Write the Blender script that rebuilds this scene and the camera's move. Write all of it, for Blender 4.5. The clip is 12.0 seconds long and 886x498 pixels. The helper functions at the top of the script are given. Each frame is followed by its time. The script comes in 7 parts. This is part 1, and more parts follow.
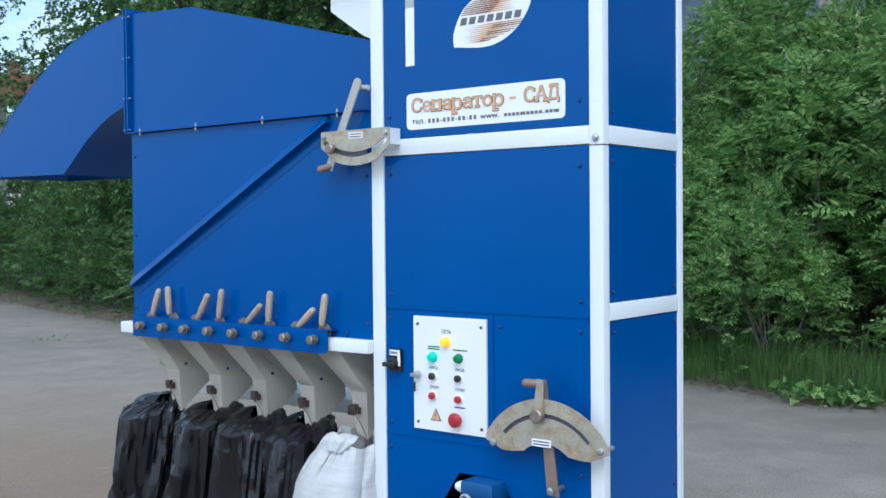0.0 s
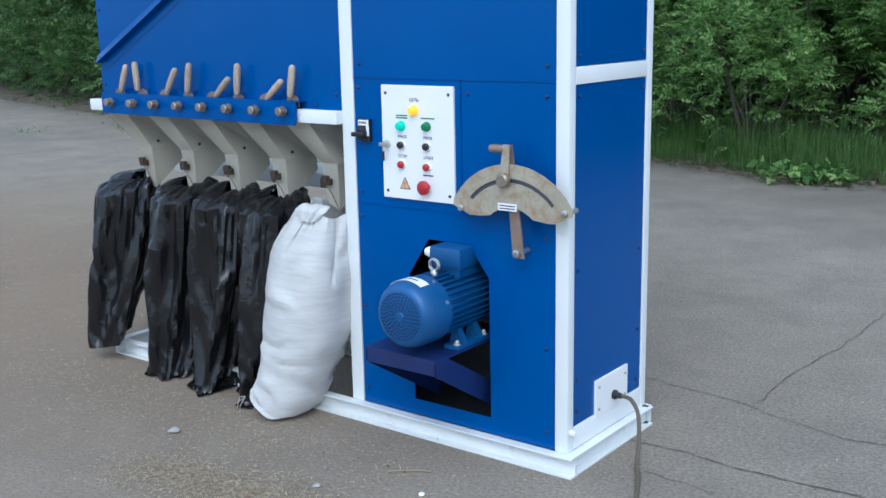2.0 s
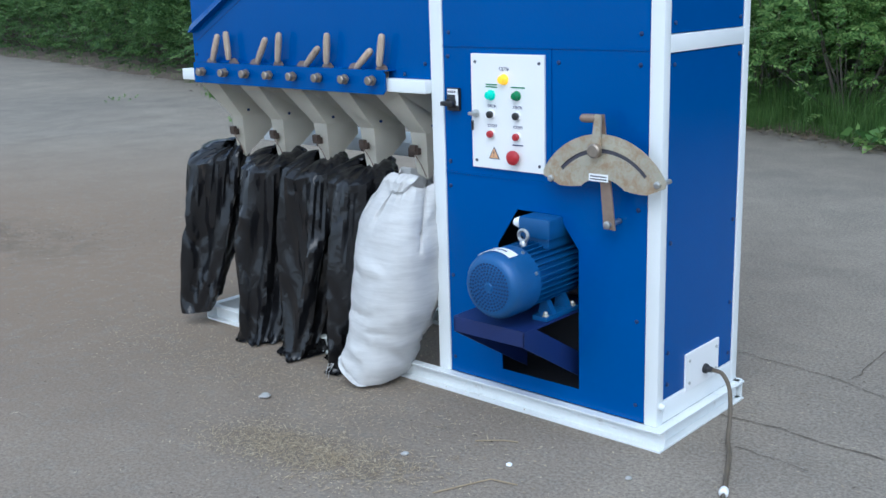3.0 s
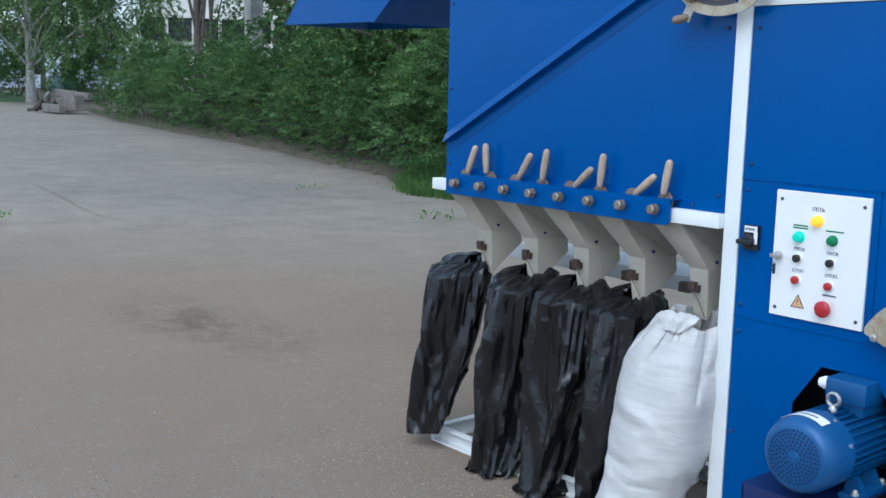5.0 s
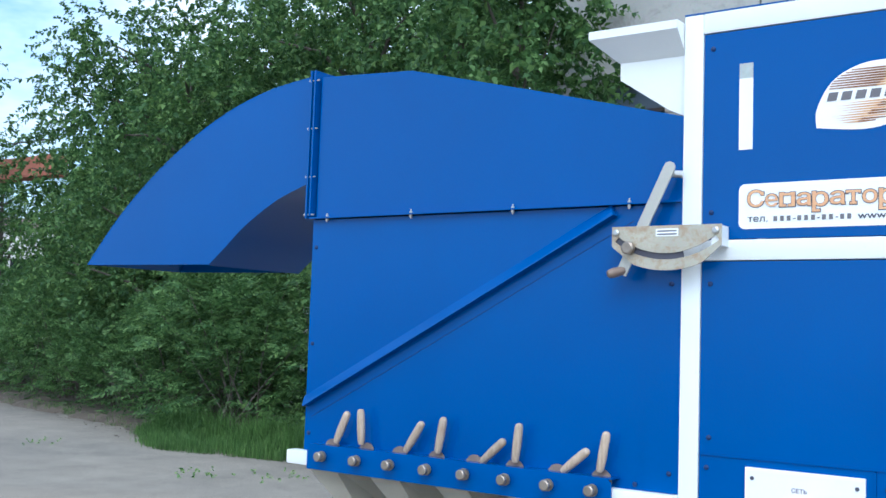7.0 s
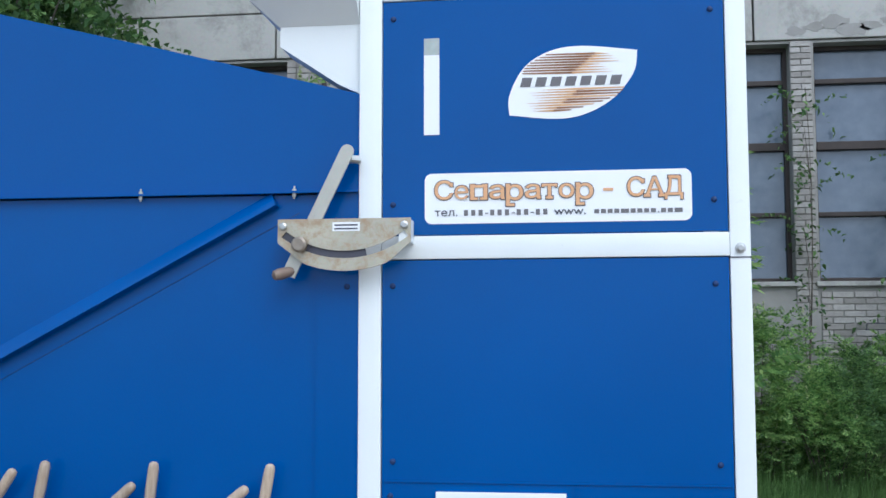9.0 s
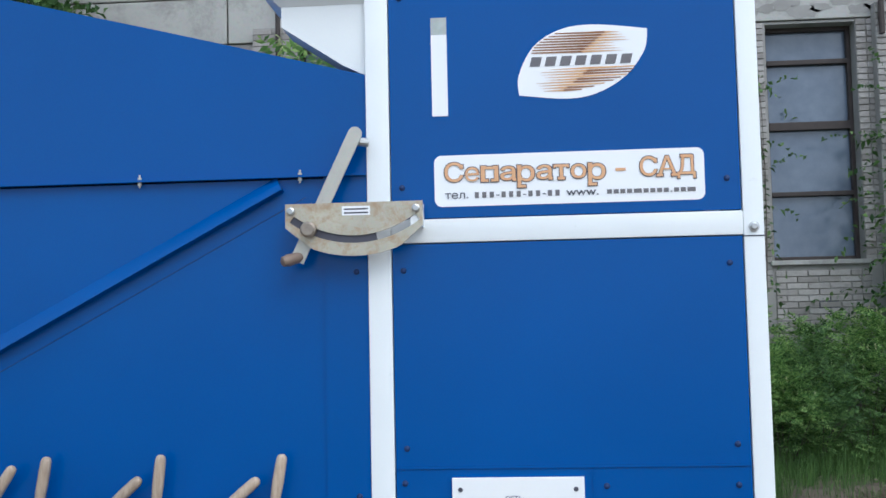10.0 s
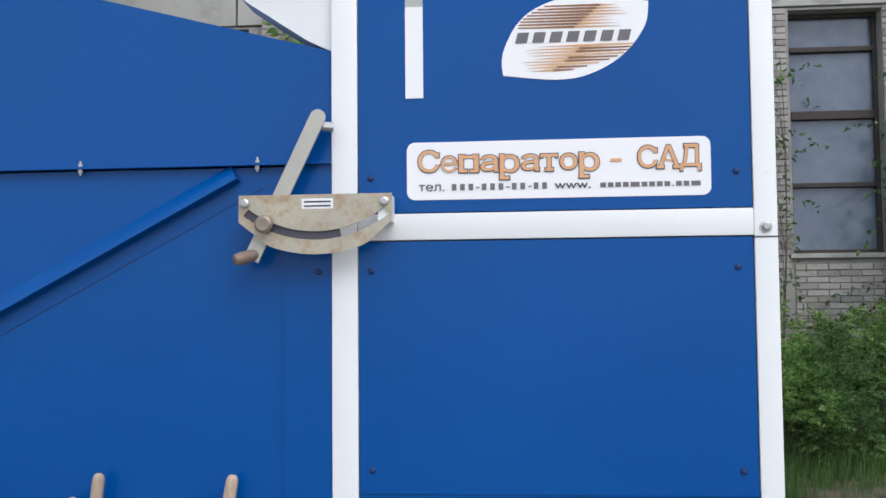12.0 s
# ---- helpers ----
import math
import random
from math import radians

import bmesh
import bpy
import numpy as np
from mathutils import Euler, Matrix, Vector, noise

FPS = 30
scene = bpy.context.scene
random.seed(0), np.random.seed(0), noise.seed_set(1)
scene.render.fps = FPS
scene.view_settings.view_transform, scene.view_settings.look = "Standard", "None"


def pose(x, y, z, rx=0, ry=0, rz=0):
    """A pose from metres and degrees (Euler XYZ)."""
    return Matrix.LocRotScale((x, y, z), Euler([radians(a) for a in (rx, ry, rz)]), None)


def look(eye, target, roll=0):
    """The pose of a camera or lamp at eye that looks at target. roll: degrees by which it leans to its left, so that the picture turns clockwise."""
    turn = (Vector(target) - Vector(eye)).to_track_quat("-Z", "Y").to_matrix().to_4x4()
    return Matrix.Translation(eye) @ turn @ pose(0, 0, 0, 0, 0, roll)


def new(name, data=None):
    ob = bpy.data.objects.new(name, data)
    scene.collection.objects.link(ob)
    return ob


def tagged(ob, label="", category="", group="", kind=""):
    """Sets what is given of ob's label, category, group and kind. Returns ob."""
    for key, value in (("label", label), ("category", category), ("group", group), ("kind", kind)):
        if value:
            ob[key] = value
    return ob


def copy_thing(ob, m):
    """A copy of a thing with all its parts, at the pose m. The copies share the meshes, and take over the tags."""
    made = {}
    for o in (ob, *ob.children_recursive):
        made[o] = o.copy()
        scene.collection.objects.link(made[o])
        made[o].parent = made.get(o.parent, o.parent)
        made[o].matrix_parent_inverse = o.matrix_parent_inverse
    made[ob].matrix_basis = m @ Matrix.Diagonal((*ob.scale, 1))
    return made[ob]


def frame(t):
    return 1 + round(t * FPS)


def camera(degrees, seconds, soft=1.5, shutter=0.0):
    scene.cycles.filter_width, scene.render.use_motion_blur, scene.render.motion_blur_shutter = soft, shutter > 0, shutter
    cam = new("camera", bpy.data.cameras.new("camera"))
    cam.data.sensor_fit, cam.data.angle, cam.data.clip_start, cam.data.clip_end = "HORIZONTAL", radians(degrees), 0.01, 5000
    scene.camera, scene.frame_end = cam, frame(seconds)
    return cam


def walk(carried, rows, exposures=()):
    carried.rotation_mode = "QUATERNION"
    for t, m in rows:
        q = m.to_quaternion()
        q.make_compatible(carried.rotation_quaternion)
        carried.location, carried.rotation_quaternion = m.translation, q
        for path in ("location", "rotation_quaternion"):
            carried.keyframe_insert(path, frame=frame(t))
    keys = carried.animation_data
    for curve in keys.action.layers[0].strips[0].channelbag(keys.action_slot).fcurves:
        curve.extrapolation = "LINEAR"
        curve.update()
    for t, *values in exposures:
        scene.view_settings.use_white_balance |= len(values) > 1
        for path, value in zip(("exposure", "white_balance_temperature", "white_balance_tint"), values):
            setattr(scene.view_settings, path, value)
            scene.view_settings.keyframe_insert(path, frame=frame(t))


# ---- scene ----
cam = camera(45.2, 12.0, soft=1.55)
PATH = [
    (0, (1.624, -2.889, 1.585), (0.395, -1.311, 1.54), -0.5),
    (0.5, (1.64, -2.88, 1.574), (0.424, -1.296, 1.465), -0.6),
    (1, (1.655, -2.875, 1.539), (0.456, -1.288, 1.33), -0.8),
    (1.5, (1.68, -2.869, 1.531), (0.49, -1.295, 1.201), -1.0),
    (2, (1.687, -2.86, 1.5), (0.5, -1.309, 1.071), -1.1),
    (2.5, (1.689, -2.852, 1.499), (0.45, -1.368, 0.986), -1.5),
    (3, (1.656, -2.867, 1.509), (0.36, -1.423, 1.023), -1.7),
    (3.2, (1.633, -2.881, 1.5), (0.278, -1.488, 1.024), -1.7),
    (4.8, (1.209, -2.987, 1.552), (-0.284, -1.714, 1.165), 1.1),
    (5, (1.117, -2.939, 1.574), (-0.396, -1.669, 1.265), 1.3),
    (5.5, (0.931, -2.866, 1.596), (-0.61, -1.603, 1.412), 2.5),
    (6, (0.717, -2.935, 1.585), (-0.683, -1.506, 1.579), 3.0),
    (6.5, (0.497, -3.001, 1.601), (-0.765, -1.451, 1.663), 2.1),
    (7, (0.253, -2.886, 1.606), (-0.9, -1.259, 1.762), 1.9),
    (7.5, (0.048, -2.819, 1.578), (-0.922, -1.074, 1.699), 2.1),
    (7.7, (-0.031, -2.805, 1.545), (-0.868, -0.994, 1.693), 2.1),
    (9.3, (-0.469, -2.571, 1.641), (-0.661, -0.587, 1.813), -0.6),
    (9.5, (-0.515, -2.569, 1.637), (-0.678, -0.583, 1.812), -0.9),
    (10, (-0.563, -2.571, 1.631), (-0.721, -0.582, 1.775), -1.2),
    (10.5, (-0.561, -2.569, 1.624), (-0.731, -0.58, 1.74), -1.0),
    (11, (-0.557, -2.569, 1.627), (-0.736, -0.579, 1.727), -1.2),
    (11.5, (-0.558, -2.57, 1.63), (-0.74, -0.581, 1.731), -1.1),
    (11.6, (-0.535, -2.535, 1.642), (-0.727, -0.547, 1.743), -1.0),
    (11.7, (-0.545, -2.512, 1.656), (-0.722, -0.522, 1.751), -1.1),
    (11.8, (-0.514, -2.469, 1.668), (-0.7, -0.48, 1.761), -0.9),
    (12.0, (-0.484, -2.285, 1.676), (-0.678, -0.299, 1.795), -0.5),
]
walk(cam, [(t, look(e, g, r)) for t, e, g, r in PATH], exposures=[(0.0, 0.53, 5270, 5.0), (2.5, 0.52, 5270, 5.0), (5.0, 0.46, 5330, 5.0), (6.2, 0.84, 5250, 5.0), (7.7, 0.83, 5250, 5.5), (9.5, 0.44, 5600, 7.0), (11.3, 0.43, 5750, 8.0), (12.0, 0.43, 6100, 12.0)])

# ---- world and light ----
world = bpy.data.worlds.new("sky")
scene.world = world
world.use_nodes = True
wn = world.node_tree
sky = wn.nodes.new("ShaderNodeTexSky")
sky.sky_type = "NISHITA"
sky.sun_disc = False
sky.sun_elevation = radians(47)
sky.sun_rotation = radians(150)
sky.air_density = 1.0
sky.dust_density = 2.5
sky.ozone_density = 1.0
wn.nodes["Background"].inputs["Strength"].default_value = 0.15
# thin bright cloud over the whole sky
cl = wn.nodes.new("ShaderNodeTexNoise")
cl.inputs["Scale"].default_value = 2.6
cl.inputs["Detail"].default_value = 6
cl.inputs["Roughness"].default_value = 0.62
clm = wn.nodes.new("ShaderNodeMapping")
clm.inputs["Scale"].default_value = (1, 1, 2.4)
wn.links.new(wn.nodes.new("ShaderNodeTexCoord").outputs["Generated"], clm.inputs["Vector"])
wn.links.new(clm.outputs["Vector"], cl.inputs["Vector"])
clr = wn.nodes.new("ShaderNodeValToRGB")
clr.color_ramp.elements[0].position, clr.color_ramp.elements[1].position = 0.36, 0.57
wn.links.new(cl.outputs["Fac"], clr.inputs["Fac"])
clx = wn.nodes.new("ShaderNodeMix")
clx.data_type = "RGBA"
clx.inputs[7].default_value = (5.2, 5.5, 5.9, 1)
wn.links.new(clr.outputs["Color"], clx.inputs[0])
wn.links.new(sky.outputs["Color"], clx.inputs[6])
wn.links.new(clx.outputs[2], wn.nodes["Background"].inputs["Color"])
sun = new("sun", bpy.data.lights.new("sun", "SUN"))
sun.data.energy = 1.05
sun.data.angle = radians(45)
sun.data.color = (1.0, 0.96, 0.9)
# the sun stands behind and to the right of the walker
sun.matrix_world = look((3, -5.2, 6.5), (0, 0, 0))


# ---- materials ----
def base_mat(name):
    m = bpy.data.materials.new(name)
    m.use_nodes = True
    return m, m.node_tree, m.node_tree.nodes["Principled BSDF"]


def link(nt, a, b):
    nt.links.new(a, b)


def noise_node(nt, scale, detail=4.0, rough=0.6, coord=None, dist=0.0):
    n = nt.nodes.new("ShaderNodeTexNoise")
    n.inputs["Scale"].default_value = scale
    n.inputs["Detail"].default_value = detail
    n.inputs["Roughness"].default_value = rough
    n.inputs["Distortion"].default_value = dist
    if coord is not None:
        link(nt, coord, n.inputs["Vector"])
    return n


def ramp(nt, fac, stops):
    r = nt.nodes.new("ShaderNodeValToRGB")
    e = r.color_ramp.elements
    e[0].position, e[0].color = stops[0][0], (*stops[0][1], 1)
    e[1].position, e[1].color = stops[-1][0], (*stops[-1][1], 1)
    for p, c in stops[1:-1]:
        q = e.new(p)
        q.color = (*c, 1)
    link(nt, fac, r.inputs["Fac"])
    return r


def mix(nt, fac, a, b, blend="MIX"):
    m = nt.nodes.new("ShaderNodeMix")
    m.data_type, m.blend_type = "RGBA", blend
    if isinstance(fac, float):
        m.inputs["Factor"].default_value = fac
    else:
        link(nt, fac, m.inputs["Factor"])
    for s, v in ((6, a), (7, b)):
        if isinstance(v, tuple):
            m.inputs[s].default_value = (*v, 1)
        else:
            link(nt, v, m.inputs[s])
    return m.outputs[2]


def bump(nt, bs, height, strength, dist=0.01):
    b = nt.nodes.new("ShaderNodeBump")
    b.inputs["Strength"].default_value = strength
    b.inputs["Distance"].default_value = dist
    link(nt, height, b.inputs["Height"])
    link(nt, b.outputs["Normal"], bs.inputs["Normal"])


def coords(nt, which="Object"):
    return nt.nodes.new("ShaderNodeTexCoord").outputs[which]


def wall_coords(nt):
    """World position, so that joined sheets share one pattern."""
    return nt.nodes.new("ShaderNodeNewGeometry").outputs["Position"]


def surface(name, c1, c2, scale=6.0, fine=120.0, rough=0.5, metal=0.0, bumps=0.1, dirt=None, dirt_amt=0.5, spec=0.5):
    """A painted or plain surface: broad and fine colour variation, fine relief and optional spots of dirt."""
    m, nt, bs = base_mat(name)
    co = wall_coords(nt)
    big = noise_node(nt, scale, 5, 0.6, co)
    small = noise_node(nt, fine, 3, 0.6, co)
    r = ramp(nt, big.outputs["Fac"], [(0.3, c1), (0.7, c2)])
    col = mix(nt, 0.12, r.outputs["Color"], small.outputs["Color"], "OVERLAY")
    if dirt:
        dn = noise_node(nt, scale * 3.1, 8, 0.75, co, 0.3)
        mask = ramp(nt, dn.outputs["Fac"], [(1 - dirt_amt * 0.5 - 0.12, (0, 0, 0)), (1 - dirt_amt * 0.5 + 0.06, (1, 1, 1))])
        col = mix(nt, mask.outputs["Color"], col, dirt)
    link(nt, col, bs.inputs["Base Color"])
    rr = nt.nodes.new("ShaderNodeMapRange")
    rr.inputs["To Min"].default_value, rr.inputs["To Max"].default_value = rough - 0.08, rough + 0.1
    link(nt, big.outputs["Fac"], rr.inputs["Value"])
    link(nt, rr.outputs["Result"], bs.inputs["Roughness"])
    bs.inputs["Metallic"].default_value = metal
    bs.inputs["Specular IOR Level"].default_value = spec
    bump(nt, bs, small.outputs["Fac"], bumps, 0.003)
    return m


BLUE = surface("blue_paint", (0.0006, 0.068, 0.275), (0.0010, 0.080, 0.320), 1.3, 260, 0.22, 0, 0.08, None, 0.5, 0.28)
WHITE = surface("white_paint", (0.77, 0.795, 0.79), (0.82, 0.84, 0.83), 3.0, 200, 0.45, 0, 0.1, (0.55, 0.54, 0.50), 0.42)
SCUFFED = surface("scuffed_white_paint", (0.70, 0.72, 0.71), (0.80, 0.82, 0.81), 4.0, 160, 0.5, 0, 0.2, (0.34, 0.29, 0.24), 0.56)
CREAM = surface("cream_paint", (0.70, 0.66, 0.56), (0.77, 0.73, 0.63), 4.0, 200, 0.5, 0, 0.1, (0.5, 0.47, 0.40), 0.5)
PANEL_W = surface("panel_white", (0.82, 0.83, 0.82), (0.85, 0.85, 0.84), 3.0, 150, 0.4, 0, 0.04)
STICKER = surface("sticker_white", (0.86, 0.87, 0.88), (0.88, 0.88, 0.88), 3.0, 150, 0.35, 0, 0.02)
MOTOR = surface("motor_blue", (0.010, 0.075, 0.22), (0.016, 0.10, 0.28), 8.0, 160, 0.38, 0.1, 0.15, (0.12, 0.11, 0.10), 0.38)
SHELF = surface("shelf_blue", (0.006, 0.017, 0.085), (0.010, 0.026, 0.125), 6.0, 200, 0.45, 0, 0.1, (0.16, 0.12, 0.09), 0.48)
# near black, stands for the shade inside hollow places
SHADE_IN = surface("inner_shade", (0.02, 0.022, 0.028), (0.03, 0.032, 0.04), 4.0, 100, 0.7)
STEEL = surface("bolt_steel", (0.45, 0.45, 0.44), (0.6, 0.6, 0.58), 20, 300, 0.35, 0.9, 0.1)
DARK_BOLT = surface("rivet_blue_dark", (0.01, 0.03, 0.10), (0.015, 0.045, 0.15), 20, 300, 0.45, 0.3, 0.1)
BRASS = surface("old_bronze_bolt", (0.26, 0.215, 0.17), (0.38, 0.325, 0.265), 30, 300, 0.42, 0.7, 0.2)
ZINC = surface("passivated_zinc", (0.45, 0.42, 0.34), (0.56, 0.52, 0.40), 8, 180, 0.42, 0.5, 0.12, (0.42, 0.30, 0.19), 0.86)
CLIP = surface("dark_rusty_clip", (0.055, 0.042, 0.035), (0.12, 0.085, 0.065), 40, 200, 0.5, 0.5, 0.2)
RUST = surface("rusty_steel", (0.21, 0.15, 0.115), (0.32, 0.24, 0.185), 18, 200, 0.6, 0.4, 0.25)
GREYBAR = surface("lever_grey", (0.44, 0.43, 0.38), (0.55, 0.53, 0.46), 10, 220, 0.45, 0.4, 0.12, (0.30, 0.22, 0.15), 0.5)
BLACKP = surface("black_plastic", (0.012, 0.012, 0.013), (0.02, 0.02, 0.022), 10, 200, 0.35)
INK = surface("ink_dark", (0.05, 0.05, 0.07), (0.07, 0.07, 0.09), 10, 100, 0.5)
INK_GREY = surface("ink_grey", (0.13, 0.12, 0.13), (0.17, 0.16, 0.16), 10, 100, 0.5)
INK_BLUE = surface("ink_navy", (0.03, 0.035, 0.12), (0.04, 0.045, 0.15), 10, 100, 0.5)
ORANGE = surface("ink_orange", (0.68, 0.36, 0.17), (0.74, 0.43, 0.23), 12, 100, 0.5)
BROWN = surface("ink_brown", (0.22, 0.09, 0.03), (0.30, 0.13, 0.04), 12, 100, 0.5)
GOLD = surface("ink_gold", (0.60, 0.33, 0.14), (0.68, 0.42, 0.22), 12, 100, 0.5)
RED = surface("red_plastic", (0.38, 0.018, 0.025), (0.44, 0.025, 0.03), 12, 100, 0.3)
GREEN = surface("green_plastic", (0.01, 0.18, 0.06), (0.015, 0.22, 0.08), 12, 100, 0.25)
SEALANT = surface("translucent_grey", (0.36, 0.40, 0.38), (0.46, 0.50, 0.47), 40, 200, 0.4)
CABLE = surface("cable_brown", (0.09, 0.072, 0.05), (0.14, 0.11, 0.075), 12, 200, 0.6)


def lamp_lens(name, col, strength):
    m, nt, bs = base_mat(name)
    bs.inputs["Base Color"].default_value = (*col, 1)
    bs.inputs["Roughness"].default_value = 0.2
    bs.inputs["Emission Color"].default_value = (*col, 1)
    bs.inputs["Emission Strength"].default_value = strength
    return m


YELLOW_L = lamp_lens("lamp_yellow_lit", (0.9, 0.48, 0.02), 0.45)
GREEN_L = lamp_lens("lamp_green_lit", (0.04, 0.50, 0.36), 0.30)


def wood_mat():
    m, nt, bs = base_mat("turned_wood")
    co = coords(nt)
    mp = nt.nodes.new("ShaderNodeMapping")
    mp.inputs["Scale"].default_value = (40, 40, 5)
    link(nt, co, mp.inputs["Vector"])
    n = noise_node(nt, 3, 5, 0.6, mp.outputs["Vector"], 0.6)
    rnd = nt.nodes.new("ShaderNodeObjectInfo").outputs["Random"]
    r = ramp(nt, n.outputs["Fac"], [(0.25, (0.33, 0.24, 0.165)), (0.6, (0.49, 0.385, 0.285)), (0.8, (0.57, 0.46, 0.36))])
    hs = nt.nodes.new("ShaderNodeHueSaturation")
    mr = nt.nodes.new("ShaderNodeMapRange")
    mr.inputs["To Min"].default_value, mr.inputs["To Max"].default_value = 0.8, 1.15
    link(nt, rnd, mr.inputs["Value"])
    link(nt, mr.outputs["Result"], hs.inputs["Value"])
    link(nt, r.outputs["Color"], hs.inputs["Color"])
    link(nt, hs.outputs["Color"], bs.inputs["Base Color"])
    bs.inputs["Roughness"].default_value = 0.55
    bump(nt, bs, n.outputs["Fac"], 0.15, 0.002)
    return m


WOOD = wood_mat()


def film_mat():
    m, nt, bs = base_mat("black_polythene")
    co = coords(nt)
    mp = nt.nodes.new("ShaderNodeMapping")
    mp.inputs["Scale"].default_value = (9, 9, 3.5)
    mp.inputs["Rotation"].default_value = (0.3, 0.25, 0)
    link(nt, co, mp.inputs["Vector"])
    b = noise_node(nt, 1.0, 4, 0.5, mp.outputs["Vector"], 0.6)
    b.noise_type = "RIDGED_MULTIFRACTAL"
    b.normalize = True
    bs.inputs["Base Color"].default_value = (0.008, 0.008, 0.009, 1)
    bs.inputs["Roughness"].default_value = 0.2
    bs.inputs["Specular IOR Level"].default_value = 0.46
    # small crinkles over the long creases
    mp2 = nt.nodes.new("ShaderNodeMapping")
    mp2.inputs["Scale"].default_value = (30, 30, 17)
    mp2.inputs["Rotation"].default_value = (0.2, 0.5, 0.4)
    link(nt, co, mp2.inputs["Vector"])
    b2 = noise_node(nt, 1.0, 3, 0.5, mp2.outputs["Vector"], 0.9)
    ad = nt.nodes.new("ShaderNodeMath")
    ad.operation = "MULTIPLY_ADD"
    ad.inputs[1].default_value = 0.28
    link(nt, b2.outputs["Fac"], ad.inputs[0])
    link(nt, b.outputs["Fac"], ad.inputs[2])
    bump(nt, bs, ad.outputs[0], 0.5, 0.025)
    return m


FILM = film_mat()


def woven_mat():
    m, nt, bs = base_mat("white_woven_sack")
    co = coords(nt)
    mp = nt.nodes.new("ShaderNodeMapping")
    mp.inputs["Scale"].default_value = (4, 4, 30)
    link(nt, co, mp.inputs["Vector"])
    n = noise_node(nt, 2.0, 6, 0.65, mp.outputs["Vector"], 0.4)
    tilt = nt.nodes.new("ShaderNodeMapping")
    tilt.inputs["Rotation"].default_value = (0, 0.6, 0.3)
    tilt.inputs["Scale"].default_value = (3.2, 3.2, 9)
    link(nt, co, tilt.inputs["Vector"])
    big = noise_node(nt, 1.0, 3, 0.5, tilt.outputs["Vector"], 0.7)
    big.noise_type = "RIDGED_MULTIFRACTAL"
    big.normalize = True
    w = nt.nodes.new("ShaderNodeTexWave")
    w.bands_direction = "Z"
    w.inputs["Scale"].default_value = 110
    w.inputs["Distortion"].default_value = 1.0
    link(nt, co, w.inputs["Vector"])
    r = ramp(nt, n.outputs["Fac"], [(0.3, (0.58, 0.57, 0.55)), (0.7, (0.72, 0.71, 0.69))])
    link(nt, r.outputs["Color"], bs.inputs["Base Color"])
    bs.inputs["Roughness"].default_value = 0.5
    s = nt.nodes.new("ShaderNodeMath")
    s.operation = "MULTIPLY_ADD"
    s.inputs[1].default_value = 0.06
    link(nt, w.outputs["Fac"], s.inputs[0])
    link(nt, big.outputs["Fac"], s.inputs[2])
    bump(nt, bs, s.outputs[0], 0.6, 0.035)
    return m


SACK = woven_mat()


